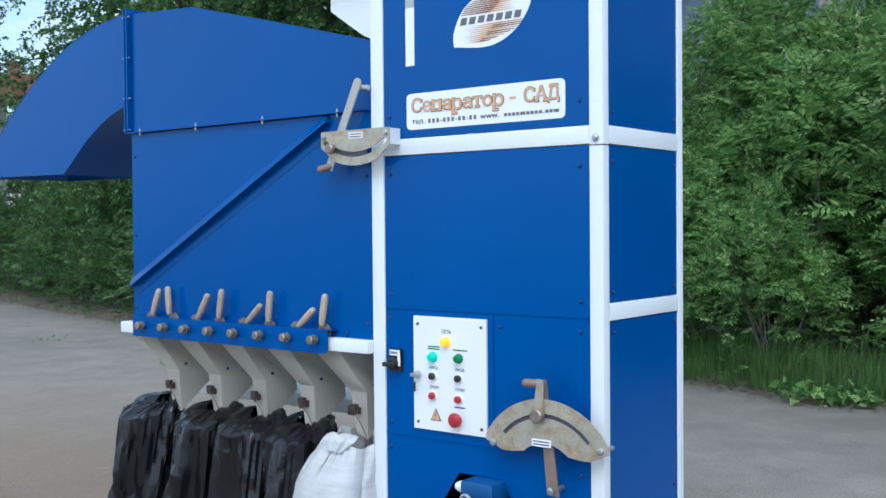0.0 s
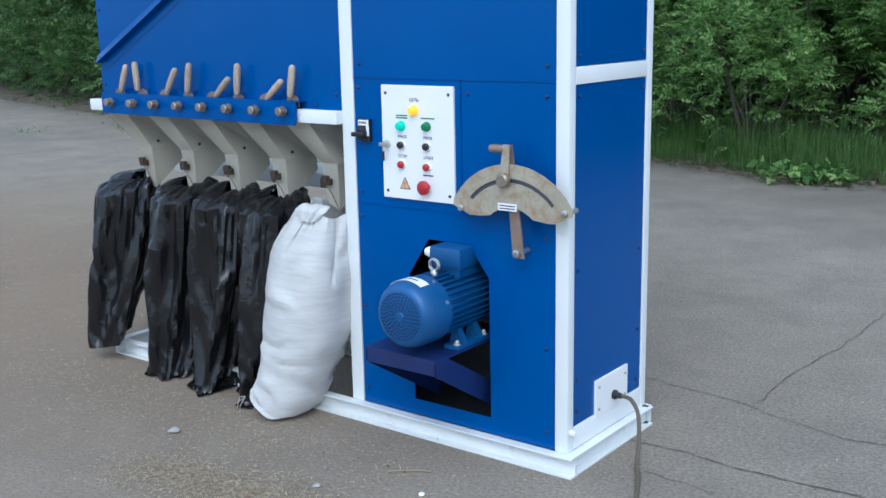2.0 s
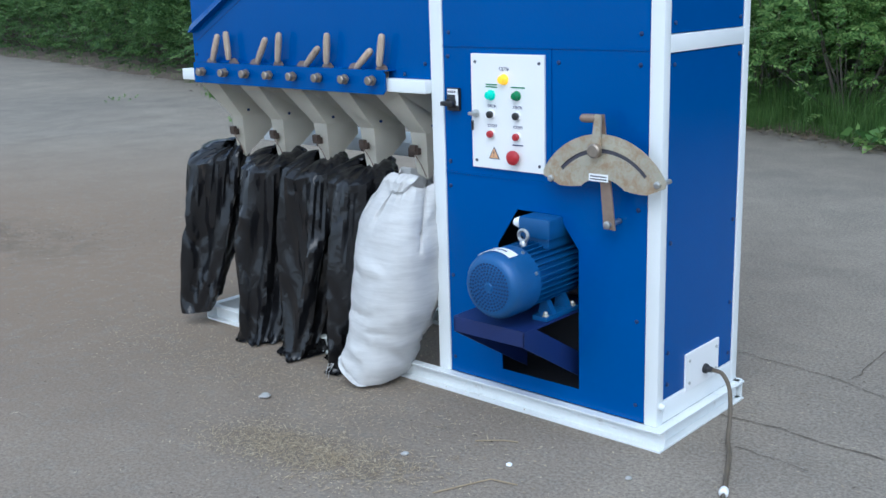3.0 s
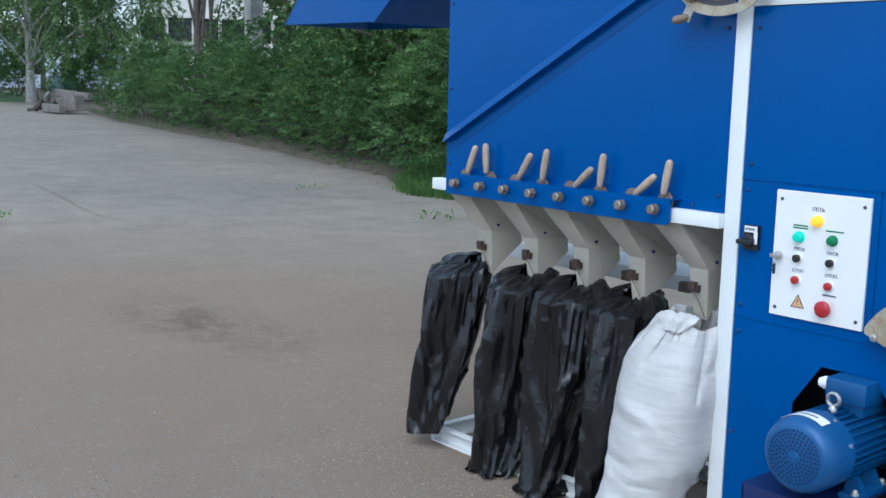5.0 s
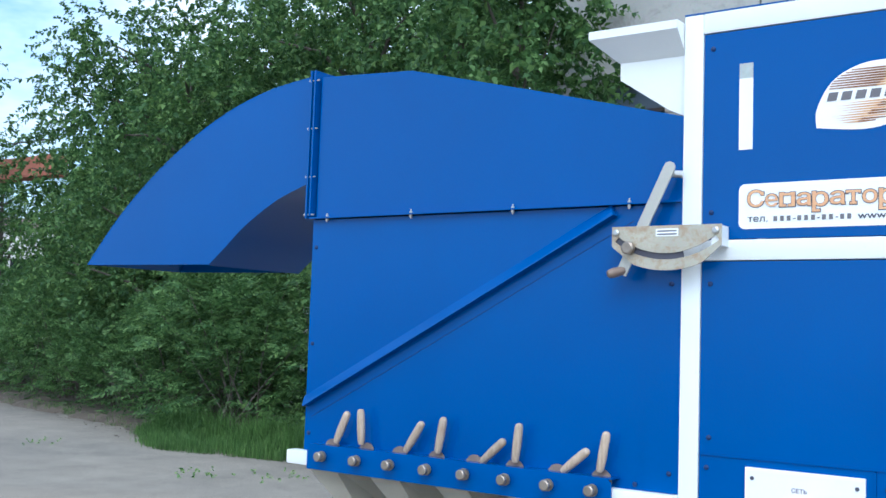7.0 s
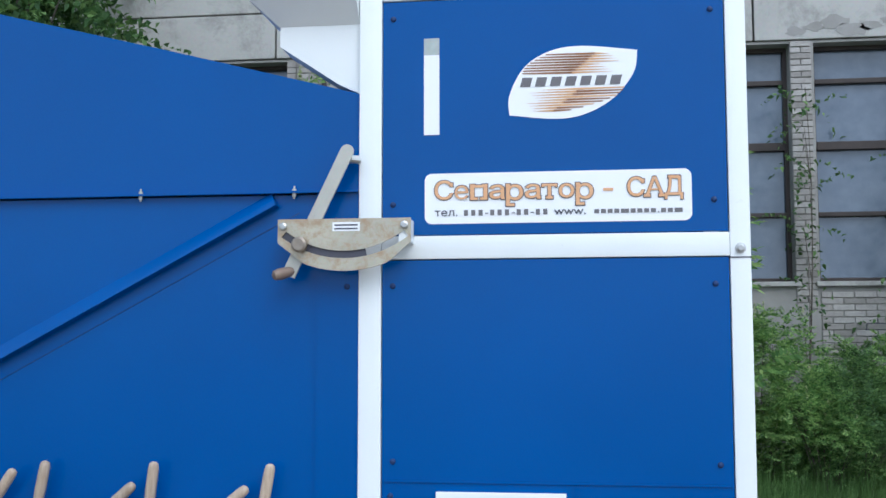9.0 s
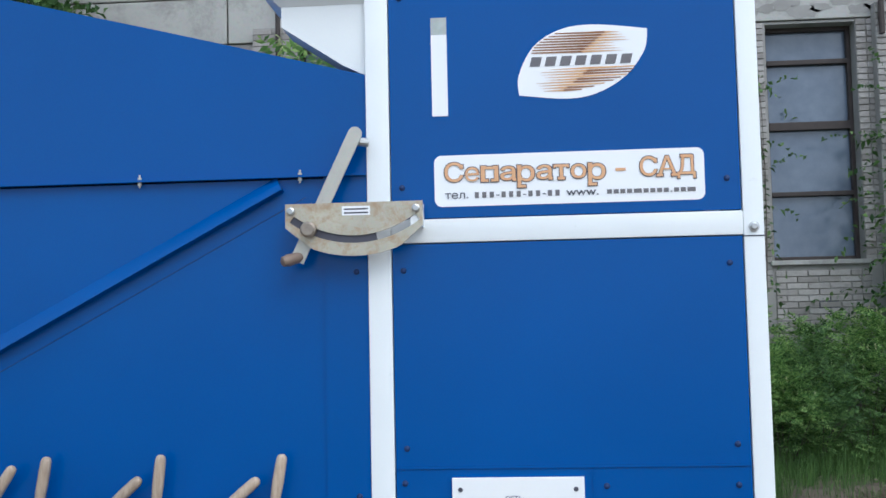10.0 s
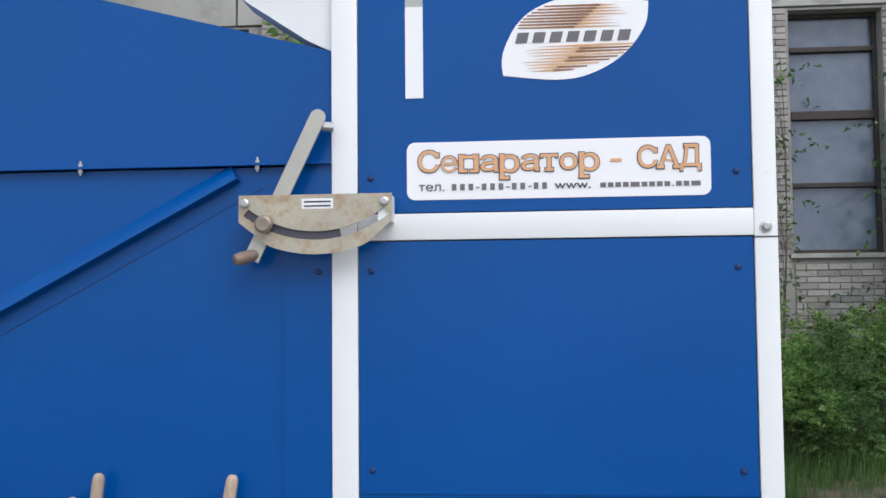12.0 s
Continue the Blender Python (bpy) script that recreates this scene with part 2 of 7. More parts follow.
def asphalt_mat():
    """Old pale asphalt: grit, broad stains, sandy dust and chaff lying towards the bags, dark cracks."""
    m, nt, bs = base_mat("old_asphalt")
    co = wall_coords(nt)
    grit = noise_node(nt, 75, 5, 0.85, co)
    mid = noise_node(nt, 1.3, 6, 0.65, co)
    patch = noise_node(nt, 1.9, 9, 0.72, co, 0.3)
    big = noise_node(nt, 0.22, 5, 0.6, co, 0.4)
    c = ramp(nt, mid.outputs["Fac"], [(0.25, (0.176, 0.157, 0.131)), (0.55, (0.226, 0.202, 0.169)), (0.8, (0.276, 0.245, 0.203))])
    c2 = ramp(nt, big.outputs["Fac"], [(0.4, (0.226, 0.207, 0.180)), (0.65, (0.318, 0.281, 0.232))])
    col = mix(nt, 0.5, c.outputs["Color"], c2.outputs["Color"])
    pr = ramp(nt, patch.outputs["Fac"], [(0.3, (0.32, 0.32, 0.325)), (0.7, (0.67, 0.66, 0.635))])
    col = mix(nt, 0.5, col, pr.outputs["Color"], "OVERLAY")
    g = ramp(nt, grit.outputs["Fac"], [(0.36, (0.18, 0.18, 0.18)), (0.62, (0.80, 0.79, 0.77))])
    col = mix(nt, 0.75, col, g.outputs["Color"], "OVERLAY")
    # pale stone chips in the surface
    chip = nt.nodes.new("ShaderNodeTexVoronoi")
    chip.inputs["Scale"].default_value = 48
    link(nt, co, chip.inputs["Vector"])
    chm = ramp(nt, chip.outputs["Distance"], [(0.10, (1, 1, 1)), (0.20, (0, 0, 0))])
    chs = nt.nodes.new("ShaderNodeMath")
    chs.operation = "MULTIPLY"
    chs.inputs[1].default_value = 0.45
    link(nt, chm.outputs["Color"], chs.inputs[0])
    col = mix(nt, chs.outputs[0], col, (0.38, 0.36, 0.33))
    # sandy chaff dust on the side of the bags
    sep = nt.nodes.new("ShaderNodeVectorMath")
    sep.operation = "DISTANCE"
    flat = nt.nodes.new("ShaderNodeMapping")
    flat.inputs["Scale"].default_value = (0.4, 0.5, 0.0)
    link(nt, co, flat.inputs["Vector"])
    link(nt, flat.outputs["Vector"], sep.inputs[0])
    sep.inputs[1].default_value = (-1.9, -0.1, 0.0)
    near = nt.nodes.new("ShaderNodeMapRange")
    near.inputs["From Min"].default_value, near.inputs["From Max"].default_value = 2.5, 0.6
    link(nt, sep.outputs["Value"], near.inputs["Value"])
    spots = noise_node(nt, 14, 7, 0.75, co, 0.2)
    mul = nt.nodes.new("ShaderNodeMath")
    mul.operation = "MULTIPLY"
    link(nt, near.outputs["Result"], mul.inputs[0])
    sr = ramp(nt, spots.outputs["Fac"], [(0.24, (0, 0, 0)), (0.52, (0.9, 0.9, 0.9))])
    link(nt, sr.outputs["Color"], mul.inputs[1])
    col = mix(nt, mul.outputs[0], col, (0.238, 0.176, 0.122))
    # dark oily smear on the open yard
    sm = nt.nodes.new("ShaderNodeVectorMath")
    sm.operation = "DISTANCE"
    sq = nt.nodes.new("ShaderNodeMapping")
    sq.inputs["Rotation"].default_value = (0, 0, -0.42)
    sq.inputs["Scale"].default_value = (0.8, 2.2, 0.0)
    shift = nt.nodes.new("ShaderNodeVectorMath")
    shift.operation = "SUBTRACT"
    link(nt, co, shift.inputs[0])
    shift.inputs[1].default_value = (-5.05, 0.2, 0)
    link(nt, shift.outputs["Vector"], sq.inputs["Vector"])
    link(nt, sq.outputs["Vector"], sm.inputs[0])
    smr = nt.nodes.new("ShaderNodeMapRange")
    smr.inputs["From Min"].default_value, smr.inputs["From Max"].default_value = 1.1, 0.1
    link(nt, sm.outputs["Value"], smr.inputs["Value"])
    smm = nt.nodes.new("ShaderNodeMath")
    smm.operation = "MULTIPLY"
    link(nt, smr.outputs["Result"], smm.inputs[0])
    sms = ramp(nt, noise_node(nt, 3.5, 6, 0.7, co, 0.5).outputs["Fac"], [(0.42, (0, 0, 0)), (0.62, (0.75, 0.75, 0.75))])
    link(nt, sms.outputs["Color"], smm.inputs[1])
    col = mix(nt, smm.outputs[0], col, (0.105, 0.085, 0.062))
    # earth washed on to the asphalt along the verge
    line = nt.nodes.new("ShaderNodeVectorMath")
    line.operation = "DOT_PRODUCT"
    link(nt, co, line.inputs[0])
    line.inputs[1].default_value = (0.21, 1.0, 0.0)
    edge = nt.nodes.new("ShaderNodeMapRange")
    edge.inputs["From Min"].default_value, edge.inputs["From Max"].default_value = 3.7, 6.1
    link(nt, line.outputs["Value"], edge.inputs["Value"])
    blot = ramp(nt, noise_node(nt, 0.9, 6, 0.7, co, 0.6).outputs["Fac"], [(0.30, (0.25, 0.25, 0.25)), (0.62, (0.9, 0.9, 0.9))])
    ed = nt.nodes.new("ShaderNodeMath")
    ed.operation = "MULTIPLY"
    link(nt, edge.outputs["Result"], ed.inputs[0])
    link(nt, blot.outputs["Color"], ed.inputs[1])
    col = mix(nt, ed.outputs[0], col, (0.135, 0.118, 0.098))
    # cracks
    vor = nt.nodes.new("ShaderNodeTexVoronoi")
    vor.feature = "DISTANCE_TO_EDGE"
    vor.inputs["Scale"].default_value = 0.33
    wob = noise_node(nt, 1.6, 5, 0.65, co)
    off = mix(nt, 0.22, co, wob.outputs["Color"], "ADD")
    link(nt, off, vor.inputs["Vector"])
    cr = ramp(nt, vor.outputs["Distance"], [(0.0, (1, 1, 1)), (0.006, (0, 0, 0))])
    gap = noise_node(nt, 0.5, 3, 0.5, co)
    gr = ramp(nt, gap.outputs["Fac"], [(0.66, (0, 0, 0)), (0.70, (1, 1, 1))])
    cm = nt.nodes.new("ShaderNodeMath")
    cm.operation = "MULTIPLY"
    link(nt, cr.outputs["Color"], cm.inputs[0])
    link(nt, gr.outputs["Color"], cm.inputs[1])
    col = mix(nt, cm.outputs[0], col, (0.06, 0.052, 0.045))
    link(nt, col, bs.inputs["Base Color"])
    bs.inputs["Roughness"].default_value = 0.9
    bs.inputs["Specular IOR Level"].default_value = 0.25
    bump(nt, bs, grit.outputs["Fac"], 0.18, 0.004)
    return m


ASPHALT = asphalt_mat()
LAWN = surface("rough_lawn", (0.05, 0.10, 0.03), (0.10, 0.17, 0.055), 0.4, 9, 0.95, 0, 0.6)
SOIL = surface("dark_soil", (0.07, 0.055, 0.04), (0.12, 0.095, 0.07), 2.0, 40, 0.95, 0, 0.6)


def leaf_mat(name, dark, mid, light, trans=0.35):
    m, nt, bs = base_mat(name)
    rnd = nt.nodes.new("ShaderNodeNewGeometry").outputs["Random Per Island"]
    r = ramp(nt, rnd, [(0.0, dark), (0.5, mid), (1.0, light)])
    co = wall_coords(nt)
    n = noise_node(nt, 0.9, 3, 0.6, co)
    sh = ramp(nt, n.outputs["Fac"], [(0.3, (0.40, 0.42, 0.40)), (0.7, (0.62, 0.60, 0.50))])
    col = mix(nt, 0.5, r.outputs["Color"], sh.outputs["Color"], "OVERLAY")
    link(nt, col, bs.inputs["Base Color"])
    bs.inputs["Roughness"].default_value = 0.55
    bs.inputs["Specular IOR Level"].default_value = 0.25
    tr = nt.nodes.new("ShaderNodeBsdfTranslucent")
    link(nt, col, tr.inputs["Color"])
    mx = nt.nodes.new("ShaderNodeMixShader")
    mx.inputs["Fac"].default_value = trans
    link(nt, bs.outputs["BSDF"], mx.inputs[1])
    link(nt, tr.outputs["BSDF"], mx.inputs[2])
    link(nt, mx.outputs["Shader"], nt.nodes["Material Output"].inputs["Surface"])
    return m


LEAF = leaf_mat("bush_leaf", (0.040, 0.090, 0.034), (0.084, 0.166, 0.054), (0.18, 0.29, 0.10), 0.40)
LEAF_D = leaf_mat("maple_leaf", (0.040, 0.090, 0.034), (0.084, 0.166, 0.054), (0.18, 0.28, 0.09))
LEAF_B = leaf_mat("birch_leaf", (0.08, 0.15, 0.05), (0.13, 0.22, 0.08), (0.20, 0.29, 0.12))
LEAF_Y = leaf_mat("flowering_bush_leaf", (0.075, 0.165, 0.055), (0.180, 0.325, 0.098), (0.38, 0.53, 0.19), 0.5)
GRASS = leaf_mat("grass_blade", (0.046, 0.098, 0.030), (0.098, 0.195, 0.053), (0.19, 0.31, 0.098), 0.46)
BLOSSOM = leaf_mat("pale_blossom", (0.36, 0.42, 0.20), (0.46, 0.50, 0.28), (0.56, 0.58, 0.38))
STRAW = leaf_mat("straw", (0.26, 0.195, 0.13), (0.44, 0.35, 0.24), (0.62, 0.52, 0.38), 0.1)
LITTER = leaf_mat("leaf_litter", (0.06, 0.045, 0.03), (0.13, 0.10, 0.07), (0.26, 0.22, 0.17), 0.1)
BARK = surface("grey_bark", (0.06, 0.05, 0.04), (0.13, 0.11, 0.09), 6, 40, 0.9, 0, 0.8)
BIRCH_BARK = surface("birch_bark", (0.27, 0.26, 0.25), (0.37, 0.37, 0.35), 5, 30, 0.8, 0, 0.4, (0.05, 0.045, 0.04), 0.75)
CONCRETE = surface("old_concrete", (0.36, 0.355, 0.33), (0.46, 0.45, 0.42), 0.7, 25, 0.85, 0, 0.35, (0.27, 0.26, 0.24), 0.75)
MORTAR = surface("mortar", (0.26, 0.25, 0.23), (0.34, 0.33, 0.31), 3, 60, 0.9, 0, 0.4)
REDSTEEL = surface("red_steel", (0.34, 0.11, 0.07), (0.42, 0.16, 0.10), 2, 40, 0.7, 0, 0.1)
FARWHITE = surface("far_white_wall", (0.66, 0.64, 0.60), (0.74, 0.72, 0.68), 0.3, 8, 0.9)
FARBLUE = surface("far_pale_blue_wall", (0.50, 0.56, 0.66), (0.58, 0.63, 0.72), 0.3, 8, 0.9)
ROOF = surface("far_roof", (0.22, 0.17, 0.15), (0.30, 0.24, 0.21), 0.6, 10, 0.8)
REDBRICK = surface("far_red_brick", (0.32, 0.15, 0.10), (0.40, 0.20, 0.14), 0.8, 14, 0.9)
OLD_WOOD = surface("weathered_grey_wood", (0.13, 0.12, 0.105), (0.23, 0.215, 0.19), 3, 30, 0.9, 0, 0.5)
WINFRAME = surface("dark_window_frame", (0.030, 0.022, 0.020), (0.052, 0.038, 0.032), 6, 80, 0.6, 0, 0.3)


def brick_mat():
    m, nt, bs = base_mat("pale_silicate_brick")
    co = wall_coords(nt)
    rnd = nt.nodes.new("ShaderNodeObjectInfo").outputs["Random"]
    isl = nt.nodes.new("ShaderNodeNewGeometry").outputs["Random Per Island"]
    ad = nt.nodes.new("ShaderNodeMath")
    link(nt, rnd, ad.inputs[0])
    link(nt, isl, ad.inputs[1])
    fr = nt.nodes.new("ShaderNodeMath")
    fr.operation = "FRACT"
    link(nt, ad.outputs[0], fr.inputs[0])
    r = ramp(nt, fr.outputs[0], [(0.0, (0.26, 0.245, 0.228)), (0.5, (0.34, 0.322, 0.302)), (1.0, (0.41, 0.392, 0.372))])
    n = noise_node(nt, 22, 6, 0.7, co)
    d = ramp(nt, n.outputs["Fac"], [(0.3, (0.36, 0.35, 0.34)), (0.65, (0.58, 0.57, 0.56))])
    link(nt, mix(nt, 0.6, r.outputs["Color"], d.outputs["Color"], "OVERLAY"), bs.inputs["Base Color"])
    bs.inputs["Roughness"].default_value = 0.88
    bump(nt, bs, n.outputs["Fac"], 0.5, 0.006)
    return m


BRICK = brick_mat()


def glass_mat(name, low, high):
    m, nt, bs = base_mat(name)
    co = wall_coords(nt)
    n = noise_node(nt, 2.2, 5, 0.6, co)
    r = ramp(nt, n.outputs["Fac"], [(0.3, low), (0.7, high)])
    link(nt, r.outputs["Color"], bs.inputs["Base Color"])
    bs.inputs["Roughness"].default_value = 0.12
    bs.inputs["Specular IOR Level"].default_value = 0.9
    wav = noise_node(nt, 1.2, 2, 0.5, co)
    bump(nt, bs, wav.outputs["Fac"], 0.12, 0.02)
    return m


# pale blue base colour stands in for sky reflected in the panes
GLASS = glass_mat("sky_reflect_glass", (0.085, 0.115, 0.165), (0.155, 0.195, 0.255))
DARK_GLASS = glass_mat("dark_far_glass", (0.012, 0.016, 0.020), (0.030, 0.036, 0.042))


# ---- building helpers ----
def part(name, bm, material, parent, label="", smooth=False):
    """Links a bmesh as one mesh object under a thing or under a part."""
    me = bpy.data.meshes.new(name)
    bmesh.ops.recalc_face_normals(bm, faces=bm.faces)
    bm.to_mesh(me)
    bm.free()
    if smooth:
        me.shade_smooth()
        me.set_sharp_from_angle(angle=radians(35))
    me.materials.append(material)
    ob = new(name, me)
    if parent is not None:
        ob.parent = parent
    if label:
        tagged(ob, label)
    return ob


def thing(name, label, category, group="", at=(0, 0, 0), kind=""):
    ob = new(name)
    ob.location = at
    return tagged(ob, label, category, group, kind)


def box(bm, x0, x1, y0, y1, z0, z1, bev=0.0):
    m = Matrix.Translation(((x0 + x1) / 2, (y0 + y1) / 2, (z0 + z1) / 2)) @ Matrix.Diagonal((x1 - x0, y1 - y0, z1 - z0, 1))
    r = bmesh.ops.create_cube(bm, size=1, matrix=m)
    if bev:
        ed = list({e for v in r["verts"] for e in v.link_edges})
        bmesh.ops.bevel(bm, geom=ed, offset=bev, segments=2, affect="EDGES", profile=0.6)
    return bm


def cyl(bm, p0, p1, r0, r1=None, seg=16):
    p0, p1 = Vector(p0), Vector(p1)
    d = p1 - p0
    m = Matrix.Translation((p0 + p1) / 2) @ d.to_track_quat("Z", "Y").to_matrix().to_4x4()
    bmesh.ops.create_cone(bm, cap_ends=True, segments=seg, radius1=r0, radius2=r0 if r1 is None else r1, depth=d.length, matrix=m)
    return bm


def lathe(bm, p0, axis, prof, seg=20):
    """Turns (distance along axis, radius) pairs round an axis from p0."""
    q = Vector(axis).to_track_quat("Z", "Y")
    rings = []
    for h, r in prof:
        rings.append([bm.verts.new(Vector(p0) + q @ Vector((r * math.cos(6.2832 * k / seg), r * math.sin(6.2832 * k / seg), h))) for k in range(seg)])
    for a, b in zip(rings, rings[1:]):
        for k in range(seg):
            bm.faces.new((a[k], a[(k + 1) % seg], b[(k + 1) % seg], b[k]))
    bm.faces.new(rings[0][::-1])
    bm.faces.new(rings[-1])
    return bm


def prism(bm, pts, y0, y1, holes=()):
    """A plate in the x-z plane, from y0 to y1, with holes cut right through."""
    loops = [pts, *holes]
    edges = []
    for lp in loops:
        vs = [bm.verts.new((x, y0, z)) for x, z in lp]
        edges += [bm.edges.new((vs[k], vs[(k + 1) % len(vs)])) for k in range(len(vs))]
    fs = [f for f in bmesh.ops.triangle_fill(bm, edges=edges, use_beauty=True)["geom"] if isinstance(f, bmesh.types.BMFace)]
    r = bmesh.ops.extrude_face_region(bm, geom=fs)
    bmesh.ops.translate(bm, verts=[v for v in r["geom"] if isinstance(v, bmesh.types.BMVert)], vec=(0, y1 - y0, 0))
    return bm


def tube(bm, pts, r, seg=8):
    rings = []
    P = [Vector(p) for p in pts]
    for i, p in enumerate(P):
        d = (P[min(i + 1, len(P) - 1)] - P[max(i - 1, 0)]).normalized()
        q = d.to_track_quat("Z", "Y")
        rr = r[i] if isinstance(r, (list, tuple)) else r
        rings.append([bm.verts.new(p + q @ Vector((rr * math.cos(6.2832 * k / seg), rr * math.sin(6.2832 * k / seg), 0))) for k in range(seg)])
    for a, b in zip(rings, rings[1:]):
        for k in range(seg):
            bm.faces.new((a[k], a[(k + 1) % seg], b[(k + 1) % seg], b[k]))
    bm.faces.new(rings[0][::-1])
    bm.faces.new(rings[-1])
    return bm


def B():
    return bmesh.new()


def arc(cx, cz, r, a0, a1, n):
    return [(cx + r * math.cos(radians(a0 + (a1 - a0) * k / n)), cz + r * math.sin(radians(a0 + (a1 - a0) * k / n))) for k in range(n + 1)]


def lettering(name, text, size, x, y, z, material, parent, offset=0.0, width=None, label="", align="CENTER"):
    """Raised flat letters in the front plane, facing -y."""
    cu = bpy.data.curves.new(name, "FONT")
    cu.body, cu.size, cu.align_x, cu.align_y = text, size, align, "CENTER"
    cu.offset = offset
    cu.extrude = 0.0006
    cu.resolution_u = 3
    tmp = new(name, cu)
    bpy.context.view_layer.update()
    me = bpy.data.meshes.new_from_object(tmp.evaluated_get(bpy.context.evaluated_depsgraph_get()))
    xs = [v.co.x for v in me.vertices] or [0, 1]
    sx = width / (max(xs) - min(xs)) if width else 1.0
    bpy.data.objects.remove(tmp)
    me.transform(Matrix.Translation((x, y, z)) @ Matrix.Rotation(radians(90), 4, "X") @ Matrix.Diagonal((sx, 1, 1, 1)))
    me.materials.clear()
    me.materials.append(material)
    ob = new(name, me)
    ob.parent = parent
    if label:
        tagged(ob, label)
    return ob


# ---- ground ----
GROUND_EDGE = [(-120, 34), (-60, 19.5), (-34, 12.0), (-20, 9.4), (-14, 7.9), (-9, 6.6), (-3.2, 7.2), (-1.5, 6.5), (3, 7.4), (30, 8.5), (120, 9)]


def edge_y(x):
    for (xa, ya), (xb, yb) in zip(GROUND_EDGE, GROUND_EDGE[1:]):
        if xa <= x <= xb:
            return ya + (yb - ya) * (x - xa) / (xb - xa)
    return GROUND_EDGE[-1][1]


def ground():
    bm = B()
    vs = [bm.verts.new(p) for p in ((-1500, -1500, 0), (1500, -1500, 0), (1500, 1500, 0), (-1500, 1500, 0))]
    bm.faces.new(vs)
    return tagged(part("ground", bm, ASPHALT, None), "old pale grey asphalt yard with dust, chaff and cracks", "ground", kind="structure")


def verge():
    """The strip of soil on which bushes and grass stand, a little above the asphalt, with an uneven edge."""
    bm = B()
    rng = random.Random(5)
    n = 420
    front, mid, back = [], [], []
    for k in range(n + 1):
        x = -110 + 150 * k / n
        y = edge_y(x) + rng.uniform(-0.12, 0.12)
        front.append(bm.verts.new((x, y, -0.01)))
        mid.append(bm.verts.new((x, y + 0.25, 0.05 + rng.uniform(0, 0.05))))
        back.append(bm.verts.new((x, y + 90, 0.12)))
    for k in range(n):
        bm.faces.new((front[k], front[k + 1], mid[k + 1], mid[k]))
        bm.faces.new((mid[k], mid[k + 1], back[k + 1], back[k]))
    return tagged(part("soil_verge", bm, SOIL, None), "strip of dark soil and litter along the asphalt edge", "ground", kind="structure")


def far_lawn():
    bm = B()
    rg = random.Random(9)
    front = [(-56 + rg.uniform(-1.2, 1.2) - 0.05 * (y + 30), y) for y in range(-60, 24, 2)]
    a = [bm.verts.new((x, y, -0.01)) for x, y in front]
    b = [bm.verts.new((x - 0.6, y, 0.10)) for x, y in front]
    c = [bm.verts.new((-260, y * 1.6, 0.3)) for x, y in front]
    for r0, r1 in ((a, b), (b, c)):
        for k in range(len(front) - 1):
            bm.faces.new((r0[k], r0[k + 1], r1[k + 1], r1[k]))
    return tagged(part("far_lawn", bm, LAWN, None), "rough green lawn at the far end of the yard", "lawn", kind="structure")


ground()
verge()
far_lawn()

# ---- grain separator ----
D = 0.564
XL0, XL1 = -0.952, -0.894      # left post
XR0 = -0.049                   # right post, to x = 0
TOP = 2.55
sep_machine = thing("grain_separator", "blue and white steel grain separator standing on the asphalt yard", "machine")


def rivet_mesh():
    bm = B()
    lathe(bm, (0, 0, 0), (0, -1, 0), [(0, 0.0072), (0.0025, 0.0072), (0.005, 0.005), (0.006, 0.002)], 10)
    me = bpy.data.meshes.new("rivet")
    bm.to_mesh(me)
    bm.free()
    me.materials.append(DARK_BOLT)
    return me


RIVET = rivet_mesh()


def rivet(parent, x, y, z, side=False):
    ob = new("rivet", RIVET)
    ob.parent = parent
    ob.location = (x, y, z)
    if side:
        ob.rotation_euler = (0, 0, radians(90))
    return ob


def post(x0, x1, y0, y1, z0=0.07, z1=TOP):
    part("post", box(B(), x0, x1, y0, y1, z0, z1, 0.005), WHITE, sep_machine, "white painted square steel tube", True)


post(XL0, XL1, 0, 0.04)
post(XR0, 0, 0, 0.04)
post(XR0, 0, D - 0.04, D)
post(XL0, XL1, D - 0.04, D)
for z0, z1 in ((1.833, 1.891), (2.49, 2.55)):
    part("cross_beam", box(B(), XL1, XR0, 0.0, 0.04, z0, z1, 0.004), WHITE, sep_machine, "white painted square steel tube", True)
    part("cross_beam", box(B(), -0.04, 0, 0.04, D - 0.04, z0, z1, 0.004), WHITE, sep_machine, "white painted square steel tube", True)
    part("cross_beam", box(B(), XL1, XR0, D - 0.04, D, z0, z1, 0.004), WHITE, sep_machine, "white painted square steel tube", True)
part("cross_beam", box(B(), -0.04, 0, 0.04, D - 0.04, 1.281, 1.336, 0.004), WHITE, sep_machine, "white painted square steel tube", True)
part("cross_beam", box(B(), -0.04, 0, 0.04, D - 0.04, 0.072, 0.15, 0.004), WHITE, sep_machine, "white painted square steel tube", True)
# thin dark joint and bolt where the upper frame is bolted on
part("frame_joint", box(B(), XR0 - 0.001, 0.0012, -0.0012, 0.0412, 1.828, 1.831), INK, sep_machine, "dark joint line")
part("bolt", lathe(B(), (-0.025, 0, 1.851), (0, -1, 0), [(0, 0.013), (0.003, 0.013), (0.0035, 0.009), (0.010, 0.009), (0.012, 0.006)], 12), STEEL, sep_machine, "zinc plated hexagon bolt")


def sheet(name, x0, x1, z0, z1, rivets, hole=None):
    bm = B()
    g = 0.0025
    prism(bm, [(x0 + g, z0 + g), (x1 - g, z0 + g), (x1 - g, z1 - g), (x0 + g, z1 - g)], 0.004, 0.007, (hole,) if hole else ())
    ob = part(name, bm, BLUE, sep_machine, "blue powder-coated sheet steel panel")
    for x, z in rivets:
        rivet(ob, x, 0.004, z)
    return ob


